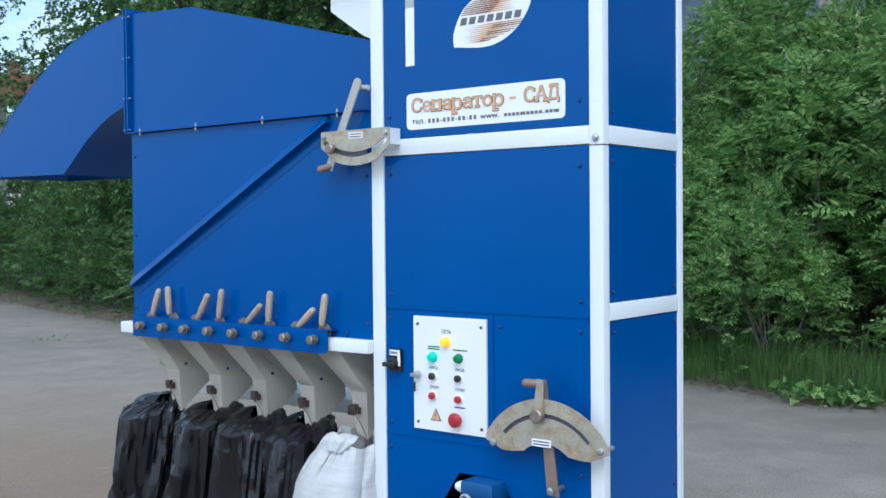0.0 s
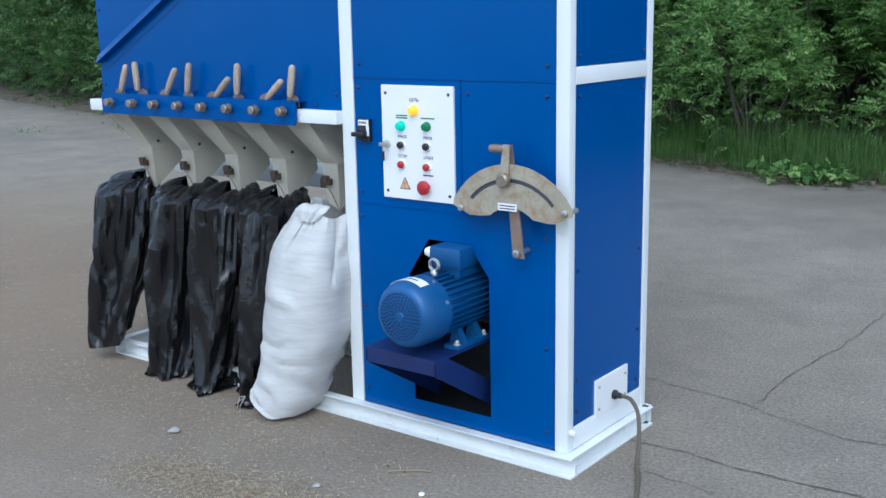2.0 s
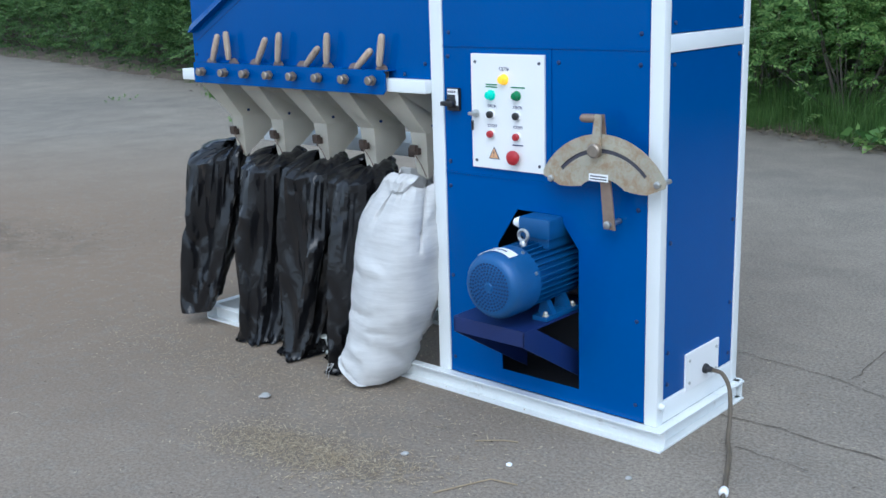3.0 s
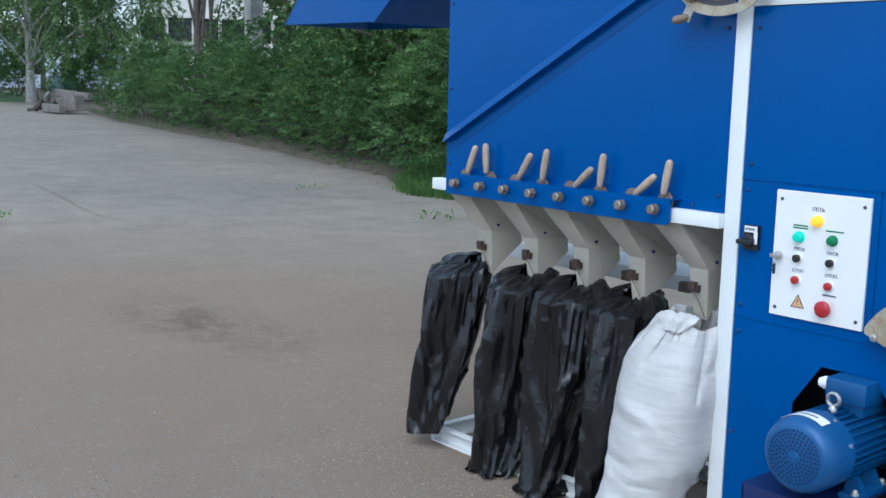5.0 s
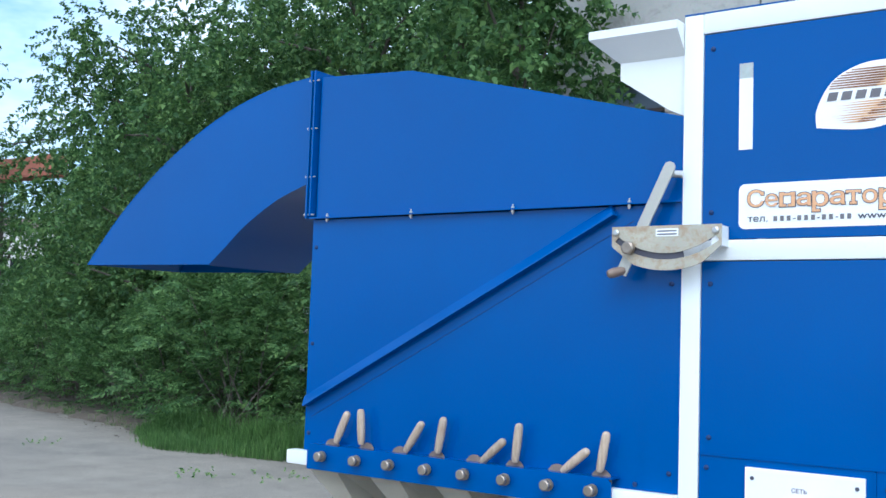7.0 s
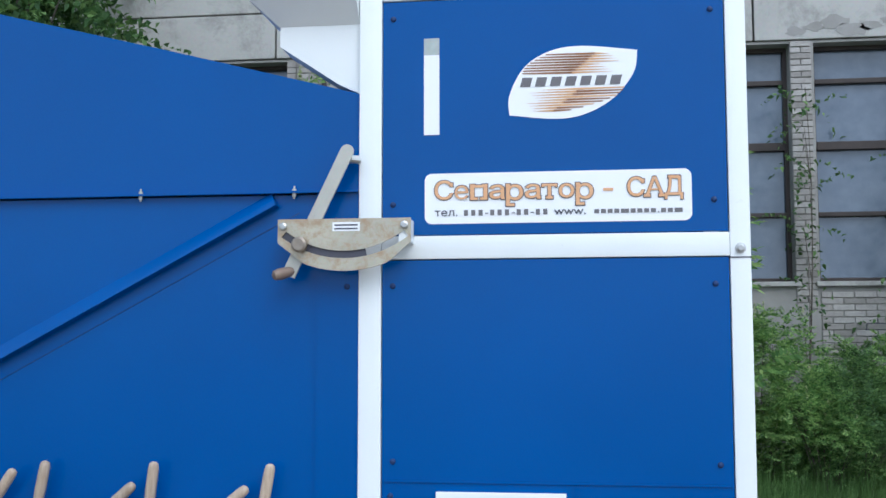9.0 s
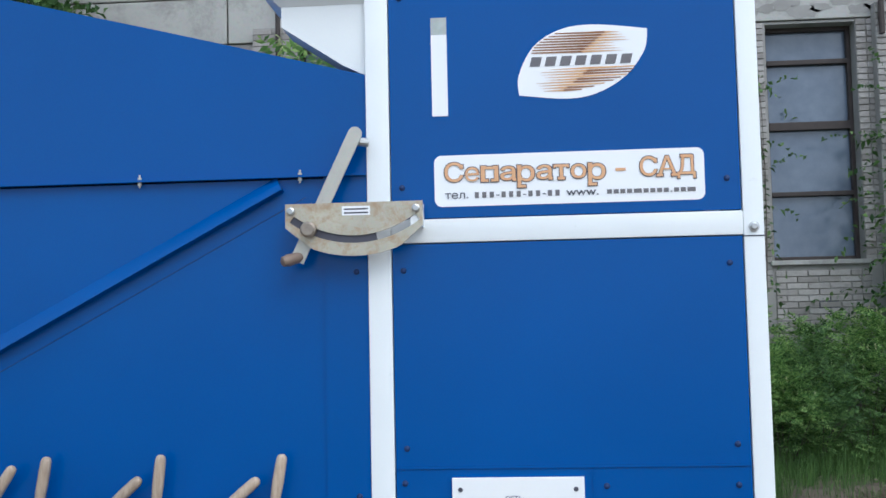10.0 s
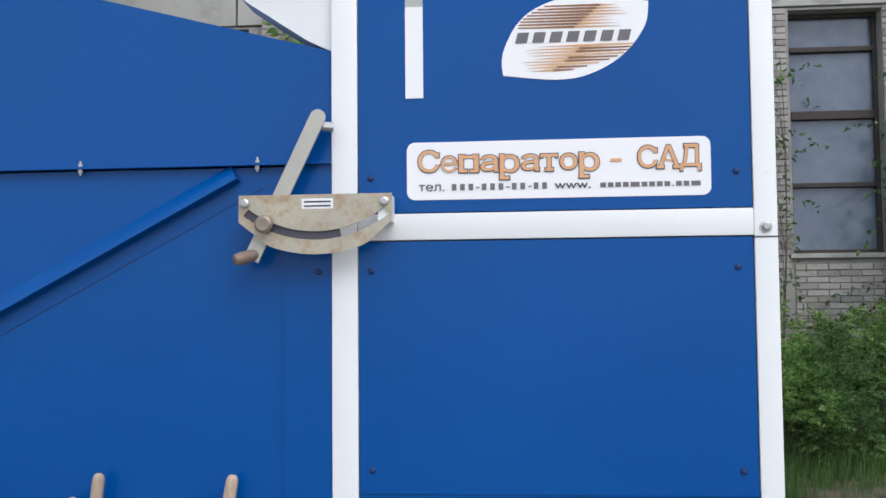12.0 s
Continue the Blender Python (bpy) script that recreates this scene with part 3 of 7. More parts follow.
HOLE = [(-0.657, 0.60), (-0.567, 0.736), (-0.394, 0.736), (-0.311, 0.627), (-0.308, 0.131), (-0.645, 0.131)]
sheet("panel", XL1, XR0, 1.891, 2.49, [(-0.865, 2.443), (-0.083, 2.437), (-0.865, 1.97), (-0.083, 1.97)])
sheet("panel", XL1, XR0, 1.292, 1.833, [(-0.865, 1.767), (-0.084, 1.767), (-0.864, 1.338), (-0.082, 1.34)])
sheet("panel", XL1, -0.42, 0.842, 1.292, [(-0.87, 1.255), (-0.87, 0.88)])
sheet("panel", -0.42, XR0, 0.842, 1.292, [(-0.39, 1.245), (-0.083, 1.245), (-0.083, 0.885)])
sheet("panel", XL1, XR0, 0.07, 0.842, [(-0.872, 0.79), (-0.083, 0.79), (-0.872, 0.13), (-0.083, 0.13), (-0.872, 0.45), (-0.083, 0.42)], HOLE)
# panel overlap lips, which throw a thin line of shade
for x0, x1, z in ((XL1, XR0, 1.289), (XL1, XR0, 0.839)):
    part("panel_lip", box(B(), x0 + 0.003, x1 - 0.003, 0.0005, 0.004, z, z + 0.006), BLUE, sep_machine)
part("panel_lip", box(B(), -0.423, -0.418, 0.0005, 0.004, 0.85, 1.286), BLUE, sep_machine)


def side_sheet(z0, z1, riv):
    bm = box(B(), -0.009, -0.005, 0.0425, D - 0.0425, z0 + 0.0025, z1 - 0.0025)
    ob = part("panel", bm, BLUE, sep_machine, "blue powder-coated sheet steel panel")
    for y, z in riv:
        rivet(ob, -0.005, y, z, True)


side_sheet(0.15, 1.281, [(0.07, 1.245), (0.497, 1.25), (0.07, 0.68), (0.497, 0.68), (0.07, 0.2), (0.497, 0.19), (0.07, 0.31), (0.497, 0.38)])
side_sheet(1.336, 1.833, [(0.07, 1.78), (0.497, 1.783), (0.07, 1.37), (0.497, 1.37)])
side_sheet(1.891, 2.49, [(0.07, 2.44), (0.497, 2.44), (0.07, 1.935), (0.497, 1.935)])
part("back_panel", box(B(), XL1, XR0, D - 0.01, D - 0.006, 0.07, 2.49), BLUE, sep_machine)
part("inner_partition", box(B(), XL1 - 0.02, XL1 - 0.016, 0.04, D - 0.04, 0.07, 2.49), BLUE, sep_machine)
part("top_panel", box(B(), XL0, 0, 0, D, TOP, TOP + 0.004), BLUE, sep_machine)
# inside of the motor bay: added lining, its shade put into a near-black colour
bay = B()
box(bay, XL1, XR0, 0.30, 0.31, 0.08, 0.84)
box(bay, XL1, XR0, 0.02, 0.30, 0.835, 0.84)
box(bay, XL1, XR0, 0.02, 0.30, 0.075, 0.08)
part("motor_bay_lining", bay, SHADE_IN, sep_machine, "added dark lining standing for the shade inside the motor bay")


def channel(pts_y, x0, x1, along="x"):
    """Rolled channel with its flanges turned outwards."""
    bm = B()
    f = 0.006
    if along == "x":
        y = pts_y
        box(bm, x0, x1, y, y + f, 0, 0.07)
        box(bm, x0, x1, y - 0.03, y, 0.064, 0.07, 0.001)
        box(bm, x0, x1, y - 0.03, y, 0.0, 0.007, 0.001)
    else:
        x = pts_y
        box(bm, x - f, x, x0, x1, 0, 0.07)
        box(bm, x, x + 0.03, x0, x1, 0.064, 0.07, 0.001)
        box(bm, x, x + 0.03, x0, x1, 0.0, 0.007, 0.001)
    return bm


part("base_channel", channel(-0.004, -2.36, 0.033), SCUFFED, sep_machine, "white painted rolled steel base channel, scuffed")
part("base_channel", channel(D + 0.006, -2.36, 0.020), SCUFFED, sep_machine, "white painted rolled steel base channel, scuffed")
part("base_channel", channel(0.003, 0.002, D, "y"), SCUFFED, sep_machine, "white painted rolled steel base channel, scuffed")
part("base_channel", channel(-2.39, -0.034, D + 0.006, "y"), SCUFFED, sep_machine, "white painted rolled steel base channel, scuffed")
part("base_cross_member", box(B(), XL1 - 0.04, XL1, 0.002, D, 0.002, 0.062, 0.003), WHITE, sep_machine)
part("post_foot_bolt", lathe(B(), (0.0, 0.02, 0.14), (1, 0, 0), [(0, 0.011), (0.012, 0.011), (0.014, 0.008), (0.02, 0.008)], 10), WHITE, sep_machine)

# settling chamber between the posts and the elbow
CH0, CH1 = -2.385, XL0
YC = 0.01
chamber = part("settling_chamber", box(B(), CH0, CH1, YC, D - 0.01, 1.168, 2.0), BLUE, sep_machine, "blue sheet steel chamber with a diagonal angle brace")
for z in (1.23, 1.55, 1.9):
    rivet(chamber, CH0 + 0.02, YC, z)
strip = part("side_strip", box(B(), -1.06, XL0 - 0.001, YC - 0.005, YC, 1.17, 2.003), BLUE, sep_machine)
for z in (1.767, 1.225):
    rivet(strip, -0.981, YC - 0.005, z)
# folded lip at the seam
part("seam_flange", box(B(), -2.39, XL0, YC - 0.02, YC, 2.003, 2.009, 0.001), BLUE, sep_machine)
for bx in (-2.31, -1.93, -1.523, -1.117):
    bm = B()
    cyl(bm, (bx, YC - 0.012, 1.990), (bx, YC - 0.012, 2.022), 0.0025, seg=8)
    cyl(bm, (bx, YC - 0.012, 2.009), (bx, YC - 0.012, 2.015), 0.0052, seg=6)
    cyl(bm, (bx, YC - 0.012, 1.995), (bx, YC - 0.012, 2.003), 0.0052, seg=6)
    part("seam_bolt", bm, GREYBAR, sep_machine, "zinc plated bolt")
# diagonal angle brace
bm = B()
a, b = Vector((-2.378, 0, 1.334)), Vector((-1.165, 0, 1.981))
d = (b - a).normalized()
nrm = Vector((-d.z, 0, d.x))
sec = [(0.027, 0.0), (0.028, -0.004), (-0.004, -0.030), (-0.010, -0.032), (-0.012, 0.0)]
ends = [[bm.verts.new(p + nrm * u + Vector((0, YC + v, 0))) for u, v in sec] for p in (a, b)]
for k in range(5):
    bm.faces.new((ends[0][k], ends[0][(k + 1) % 5], ends[1][(k + 1) % 5], ends[1][k]))
bm.faces.new(ends[0])
bm.faces.new(ends[1][::-1])
part("diagonal_brace", bm, BLUE, sep_machine, "blue painted steel angle")
bm = B()
pc = [a - nrm * 0.05, b - nrm * 0.05 + d * 0.04, b - nrm * 0.0515 + d * 0.04, a - nrm * 0.0515]
prism(bm, [(p.x, p.z) for p in pc], YC - 0.0012, YC + 0.0)
part("fold_line", bm, DARK_BOLT, sep_machine, "thin dark fold line")
rivet(chamber, -1.085, YC - 0.006, 1.185)

# upper duct, flange and elbow
UP = [(CH0 + 0.012, 2.009), (XL0, 2.009), (XL0, 2.256), (-1.45, 2.384), (-1.956, 2.509), (CH0 + 0.012, 2.532)]
part("upper_duct", prism(B(), UP, YC, D - 0.01), BLUE, sep_machine, "blue sheet steel duct with sloping roof")
for k, x in enumerate((-2.390, -2.408)):
    bm = B()
    prism(bm, [(x - 0.004, 2.015 - 0.01 * k), (x + 0.004, 2.015 - 0.01 * k), (x + 0.004, 2.556), (x - 0.004, 2.556)], YC - 0.020, D + 0.010)
    part("duct_flange", bm, BLUE, sep_machine, "blue bolted flange")
for z in (2.02, 2.16, 2.34, 2.52):
    bm = B()
    cyl(bm, (-2.424, YC - 0.012, z), (-2.376, YC - 0.012, z), 0.003, seg=8)
    cyl(bm, (-2.419, YC - 0.012, z), (-2.412, YC - 0.012, z), 0.006, seg=6)
    part("flange_bolt", bm, GREYBAR, sep_machine, "dull zinc bolt")


def spline(pts, n):
    """Smooth run through a few points."""
    P = [Vector((x, z)) for x, z in pts]
    out = []
    for i in range(len(P) - 1):
        p0, p1, p2, p3 = P[max(i - 1, 0)], P[i], P[i + 1], P[min(i + 2, len(P) - 1)]
        for k in range(n):
            t = k / n
            out.append(0.5 * (2 * p1 + (p2 - p0) * t + (2 * p0 - 5 * p1 + 4 * p2 - p3) * t * t + (3 * p1 - p0 - 3 * p2 + p3) * t ** 3))
    out.append(P[-1])
    return out


def elbow():
    ye, yb = 0.03, D - 0.01
    s = 1.01
    X = lambda x: 0.5 + (x - 0.5) * s
    Z = lambda z: 1.6 + (z - 1.6) * s
    outer = spline([(X(x), Z(z)) for x, z in ((-2.4, 2.535), (-2.651, 2.501), (-2.919, 2.415), (-3.204, 2.262), (-3.469, 2.065), (-3.685, 1.848))], 5)
    inner = spline([(X(x), Z(z)) for x, z in ((-2.4, 2.14), (-2.56, 2.085), (-2.719, 1.997), (-2.84, 1.905), (-2.924, 1.842))], 5)
    outer = [outer[round(k * (len(outer) - 1) / 24)] for k in range(25)]
    inner = [inner[round(k * (len(inner) - 1) / 24)] for k in range(25)]
    th = 0.004
    bm = B()
    # two side cheeks
    for y in (ye, yb - th):
        for k in range(24):
            q = [outer[k], outer[k + 1], inner[k + 1], inner[k]]
            v0 = [bm.verts.new((p.x, y, p.y)) for p in q]
            v1 = [bm.verts.new((p.x, y + th, p.y)) for p in q]
            bm.faces.new(v0)
            bm.faces.new(v1[::-1])
            if k == 23:
                bm.faces.new((v0[1], v0[2], v1[2], v1[1]))
    bmesh.ops.remove_doubles(bm, verts=bm.verts, dist=0.0005)
    cheeks = part("elbow_cheek", bm, BLUE, sep_machine, "blue sheet steel elbow side")
    for nm, line, sgn, mat in (("elbow_roof", outer, 1, BLUE), ("elbow_belly", inner, -1, BLUE)):
        bm = B()
        rows = []
        for p in line:
            c = Vector((-2.9, 1.7))
            off = (p - c).normalized() * th * sgn
            rows.append([bm.verts.new((p.x + (off.x if o else 0), y, p.y + (off.y if o else 0))) for o in (0, 1) for y in (ye - 0.001, yb + 0.001)])
        for r0, r1 in zip(rows, rows[1:]):
            for i0, i1 in ((0, 1), (1, 3), (3, 2), (2, 0)):
                bm.faces.new((r0[i0], r0[i1], r1[i1], r1[i0]))
        bm.faces.new([rows[0][i] for i in (0, 1, 3, 2)])
        bm.faces.new([rows[-1][i] for i in (0, 1, 3, 2)])
        part(nm, bm, mat, sep_machine, "curved blue sheet steel", True)


elbow()

# feed hopper above the duct roof, beside the post
HX = XL0 - 0.002
bm = B()
prism(bm, [(HX, 2.258), (-1.01, 2.285), (-1.165, 2.388), (-1.165, 2.44), (HX, 2.44)], 0.02, 0.15)
part("hopper_body", bm, WHITE, sep_machine, "white painted sheet steel feed hopper")
bm = B()
t0 = [(-1.168, 0.018), (HX, 0.018), (HX, 0.472), (-1.168, 0.472)]
t1 = [(-1.24, -0.05), (HX, -0.05), (HX, 0.54), (-1.24, 0.54)]
lo = [bm.verts.new((x, y, 2.44)) for x, y in t0]
hi = [bm.verts.new((x, y, 2.505)) for x, y in t1]
rim = [bm.verts.new((x, y, 2.53)) for x, y in t1]
for r0, r1 in ((lo, hi), (hi, rim)):
    for k in range(4):
        bm.faces.new((r0[k], r0[(k + 1) % 4], r1[(k + 1) % 4], r1[k]))
bm.faces.new(lo[::-1])
bm.faces.new(rim)
part("hopper_rim", bm, WHITE, sep_machine, "flared white hopper rim")

# white bar and the blue lever bar in front of the chutes
part("white_bar", box(B(), -2.432, XL0, -0.03, 0.02, 1.12, 1.168, 0.004), WHITE, sep_machine, "white painted square steel tube", True)
bm = B()
prism(bm, [(-2.315, 1.113), (-1.15, 1.11), (-1.135, 1.125), (-1.135, 1.185), (-1.15, 1.2), (-2.315, 1.2)], -0.05, -0.044)
box(bm, -2.315, -1.135, -0.044, YC, 1.196, 1.2)
part("lever_bar", bm, BLUE, sep_machine, "blue painted steel strip carrying the gate levers")
LEV = [(-2.233, -2.228, 24), (-2.078, -2.098, -4), (-1.935, -1.928, 33), (-1.784, -1.786, 10), (-1.636, -1.634, 48), (-1.486, -1.490, 6), (-1.335, -1.346, 50), (-1.188, -1.202, 10)]
for kx, hx, ang in LEV:
    lev = part("gate_knob", lathe(B(), (kx, -0.05, 1.163), (0, -1, 0), [(0, 0.008), (0.012, 0.008), (0.0125, 0.0185), (0.020, 0.0185), (0.0205, 0.012), (0.030, 0.012), (0.0305, 0.0165), (0.040, 0.0165), (0.043, 0.013)], 14), BRASS, sep_machine, "tarnished bronze knob", True)
    bm = B()
    lathe(bm, (kx + 0.004, -0.012, 1.187), (0, -1, 0), [(0, 0.034), (0.004, 0.034)], 20)
    part("gate_disc", bm, RUST, lev, "rusty steel disc", True)
    a = radians(ang)
    d = Vector((math.sin(a), 0, math.cos(a)))
    p = Vector((hx + 0.014, -0.030, 1.180)) + d * 0.034
    L = 0.120 if ang < 40 else 0.112
    part("wooden_handle", lathe(B(), p, d, [(0, 0.009), (0.01, 0.0122), (0.05, 0.0140), (0.09, 0.0136), (L - 0.012, 0.0130), (L - 0.004, 0.0108), (L, 0.006)], 14), WOOD, lev, "turned pale wooden handle", True)


# five outlet chutes
def chute(x0, x1):
    cx = (x0 + x1) / 2
    ob = B()
    s0, s1 = cx - 0.046, cx + 0.034
    top = [(x0 - 0.035, 0.0), (x0 + 0.10, 0.0), (x1 - 0.037, 0.32), (x0 - 0.035, 0.32)]
    mid = [(s0, 0.075), (s1, 0.075), (s1 + 0.022, 0.225), (s0, 0.225)]
    lowz = (0.800, 0.778, 0.902, 0.902)
    rings = []
    for ring, z in ((top, 1.12), (mid, 0.958)):
        rings.append([ob.verts.new((x, y, z)) for x, y in ring])
    rings.append([ob.verts.new((cx + (x - cx) * (1.0 if x > cx else 0.5), y + 0.008, z)) for (x, y), z in zip(mid, lowz)])
    for r0, r1 in zip(rings, rings[1:]):
        for k in range(4):
            ob.faces.new((r0[k], r0[(k + 1) % 4], r1[(k + 1) % 4], r1[k]))
    bmesh.ops.solidify(ob, geom=ob.faces[:], thickness=0.003)
    c = part("outlet_chute", ob, CREAM, sep_machine, "cream painted sheet steel outlet chute")
    bm = B()
    box(bm, cx - 0.032, cx + 0.010, 0.052, 0.072, 0.876, 0.902, 0.003)
    box(bm, cx - 0.026, cx + 0.004, 0.044, 0.064, 0.888, 0.914, 0.004)
    part("bag_clip", bm, CLIP, c, "dark rusty steel bag clip")
    part("clip_wire", tube(B(), [(cx - 0.01, 0.055, 0.88), (cx + 0.012, 0.066, 0.84), (cx + 0.028, 0.078, 0.79)], 0.002, 6), RUST, c)
    bm = B()
    lathe(bm, (cx + 0.048, 0.10, 0.985), (1, -0.5, 0.2), [(0, 0.006), (0.006, 0.006), (0.009, 0.003)], 8)
    part("chute_screw", bm, DARK_BOLT, c)
    bm = B()
    box(bm, cx + 0.08, cx + 0.13, 0.215, 0.245, 0.83, 0.868, 0.004)
    part("rear_clip", bm, CLIP, c, "dark rusty steel bag clip")
    return c


for k in range(5):
    chute(-2.33 + 0.276 * k, -2.33 + 0.276 * (k + 1) - 0.001)
part("rear_bar", box(B(), -2.40, XL0, 0.38, 0.42, 0.795, 0.855, 0.004), WHITE, sep_machine, "white painted square steel tube", True)
part("rear_shelf", box(B(), -2.40, XL0, 0.422, 0.64, 0.849, 0.853), WHITE, sep_machine, "white painted sheet steel shelf behind the chutes")
part("rear_leg", box(B(), -2.40, -2.36, D - 0.04, D, 0.07, 1.168, 0.004), WHITE, sep_machine, "white painted square steel tube", True)
part("low_rear_bar", box(B(), -2.36, XL0, D - 0.04, D, 0.16, 0.20, 0.004), WHITE, sep_machine, "white painted square steel tube", True)


# ---- control panel ----
def control_panel():
    x0, x1, z0, z1 = -0.757, -0.443, 0.872, 1.268
    cp = part("control_panel", box(B(), x0, x1, -0.006, 0.004, z0, z1, 0.002), PANEL_W, sep_machine, "white control panel plate with lamps and push buttons")
    for x in (x0 + 0.02, x1 - 0.02):
        for z in (z0 + 0.025, z1 - 0.028):
            part("panel_screw", lathe(B(), (x, -0.006, z), (0, -1, 0), [(0, 0.006), (0.003, 0.005)], 8), INK, cp)
    ax, bx = -0.668, -0.556

    def knob(nm, x, z, ring_m, cap_m, r=0.017, h=0.016, lab=""):
        k = part(nm, lathe(B(), (x, -0.006, z), (0, -1, 0), [(0, r), (0.004, r), (0.006, r * 0.9)], 18), ring_m, cp, lab, True)
        k2 = B()
        lathe(k2, (x, -0.011, z), (0, -1, 0), [(0, r * 0.78), (h * 0.7, r * 0.78), (h * 0.95, r * 0.6), (h, r * 0.3)], 18)
        me = part("cap", k2, cap_m, cp, lab, True)
        return k

    knob("lamp", -0.610, 1.183, YELLOW_L, YELLOW_L, 0.0185, 0.020, "lit yellow signal lamp")
    knob("lamp", ax, 1.128, GREEN_L, GREEN_L, 0.0185, 0.020, "lit green signal lamp")
    knob("lamp", bx, 1.130, GREEN, GREEN, 0.017, 0.018, "unlit green signal lamp")
    knob("push_button", ax, 1.062, PANEL_W, BLACKP, 0.016, 0.015, "black start button")
    knob("push_button", bx, 1.062, PANEL_W, BLACKP, 0.016, 0.015, "black start button")
    knob("push_button", ax, 0.994, PANEL_W, RED, 0.016, 0.015, "red stop button")
    knob("push_button", bx, 0.991, PANEL_W, RED, 0.016, 0.015, "red stop button")
    part("emergency_stop", lathe(B(), (bx - 0.006, -0.006, 0.921), (0, -1, 0), [(0, 0.014), (0.015, 0.014), (0.016, 0.025), (0.025, 0.025), (0.030, 0.019), (0.032, 0.009)], 22), RED, cp, "red mushroom emergency stop button", True)
    # warning triangle
    tri = [(-0.682, 0.907), (-0.634, 0.907), (-0.658, 0.950)]
    part("warning_triangle", prism(B(), tri, -0.0075, -0.006), INK, cp, "orange and black warning triangle")
    tri2 = [(-0.677, 0.910), (-0.639, 0.910), (-0.658, 0.944)]
    part("warning_triangle", prism(B(), tri2, -0.0085, -0.0075), ORANGE, cp)
    lettering("exclamation_mark", "!", 0.026, -0.658, -0.0092, 0.924, INK, cp)
    lettering("lettering", "СЕТЬ", 0.016, -0.610, -0.0068, 1.218, INK_BLUE, cp)
    for x in (ax, bx):
        lettering("lettering", "ПУСК", 0.014, x + 0.003, -0.0068, 1.090, INK_BLUE, cp)
        lettering("lettering", "СТОП", 0.014, x + 0.003, -0.0068, 1.022, INK_BLUE, cp)
    for x, z, w in ((ax + 0.002, 1.164, 0.05), (ax + 0.002, 1.156, 0.05), (bx + 0.004, 1.158, 0.058), (bx + 0.002, 0.962, 0.044)):
        part("label_bar", box(B(), x - w / 2, x + w / 2, -0.0075, -0.006, z - 0.002, z + 0.002), GREEN if z > 1.1 else INK_BLUE, cp)
    # lock with a key in it
    lock = part("lock", lathe(B(), (x0 + 0.022, -0.006, 1.062), (0, -1, 0), [(0, 0.014), (0.006, 0.014), (0.012, 0.010), (0.02, 0.010)], 14), STEEL, cp, "chrome lock with a key", True)
    bm = B()
    box(bm, x0 + 0.004, x0 + 0.04, -0.032, -0.026, 1.056, 1.068, 0.002)
    part("key", bm, STEEL, lock)
    bm = B()
    box(bm, x0 + 0.016, x0 + 0.026, -0.03, -0.026, 1.005, 1.04, 0.002)
    part("key", bm, BLACKP, lock)
    part("key_ring", tube(B(), [(x0 + 0.021, -0.03, 1.056), (x0 + 0.023, -0.033, 1.045), (x0 + 0.021, -0.03, 1.035)], 0.0012, 6), STEEL, lock)


control_panel()


def main_switch():
    sw = part("main_switch", box(B(), -0.868, -0.812, -0.012, 0.004, 1.065, 1.145, 0.003), BLACKP, sep_machine, "black rotary main switch with a white label")
    part("switch_label", box(B(), -0.862, -0.815, -0.0135, -0.012, 1.122, 1.142), STICKER, sw)
    part("switch_label", box(B(), -0.826, -0.813, -0.0135, -0.012, 1.085, 1.122), STICKER, sw)
    for x in (-0.855, -0.846, -0.837, -0.828):
        part("label_bar", box(B(), x - 0.003, x + 0.003, -0.0142, -0.0135, 1.128, 1.136), INK, sw)
    part("switch_knob", lathe(B(), (-0.843, -0.012, 1.095), (0, -1, 0), [(0, 0.021), (0.008, 0.021), (0.01, 0.016), (0.022, 0.015)], 18), BLACKP, sw, "", True)
    part("switch_grip", box(B(), -0.872, -0.815, -0.045, -0.03, 1.084, 1.100, 0.004), BLACKP, sw)


main_switch()


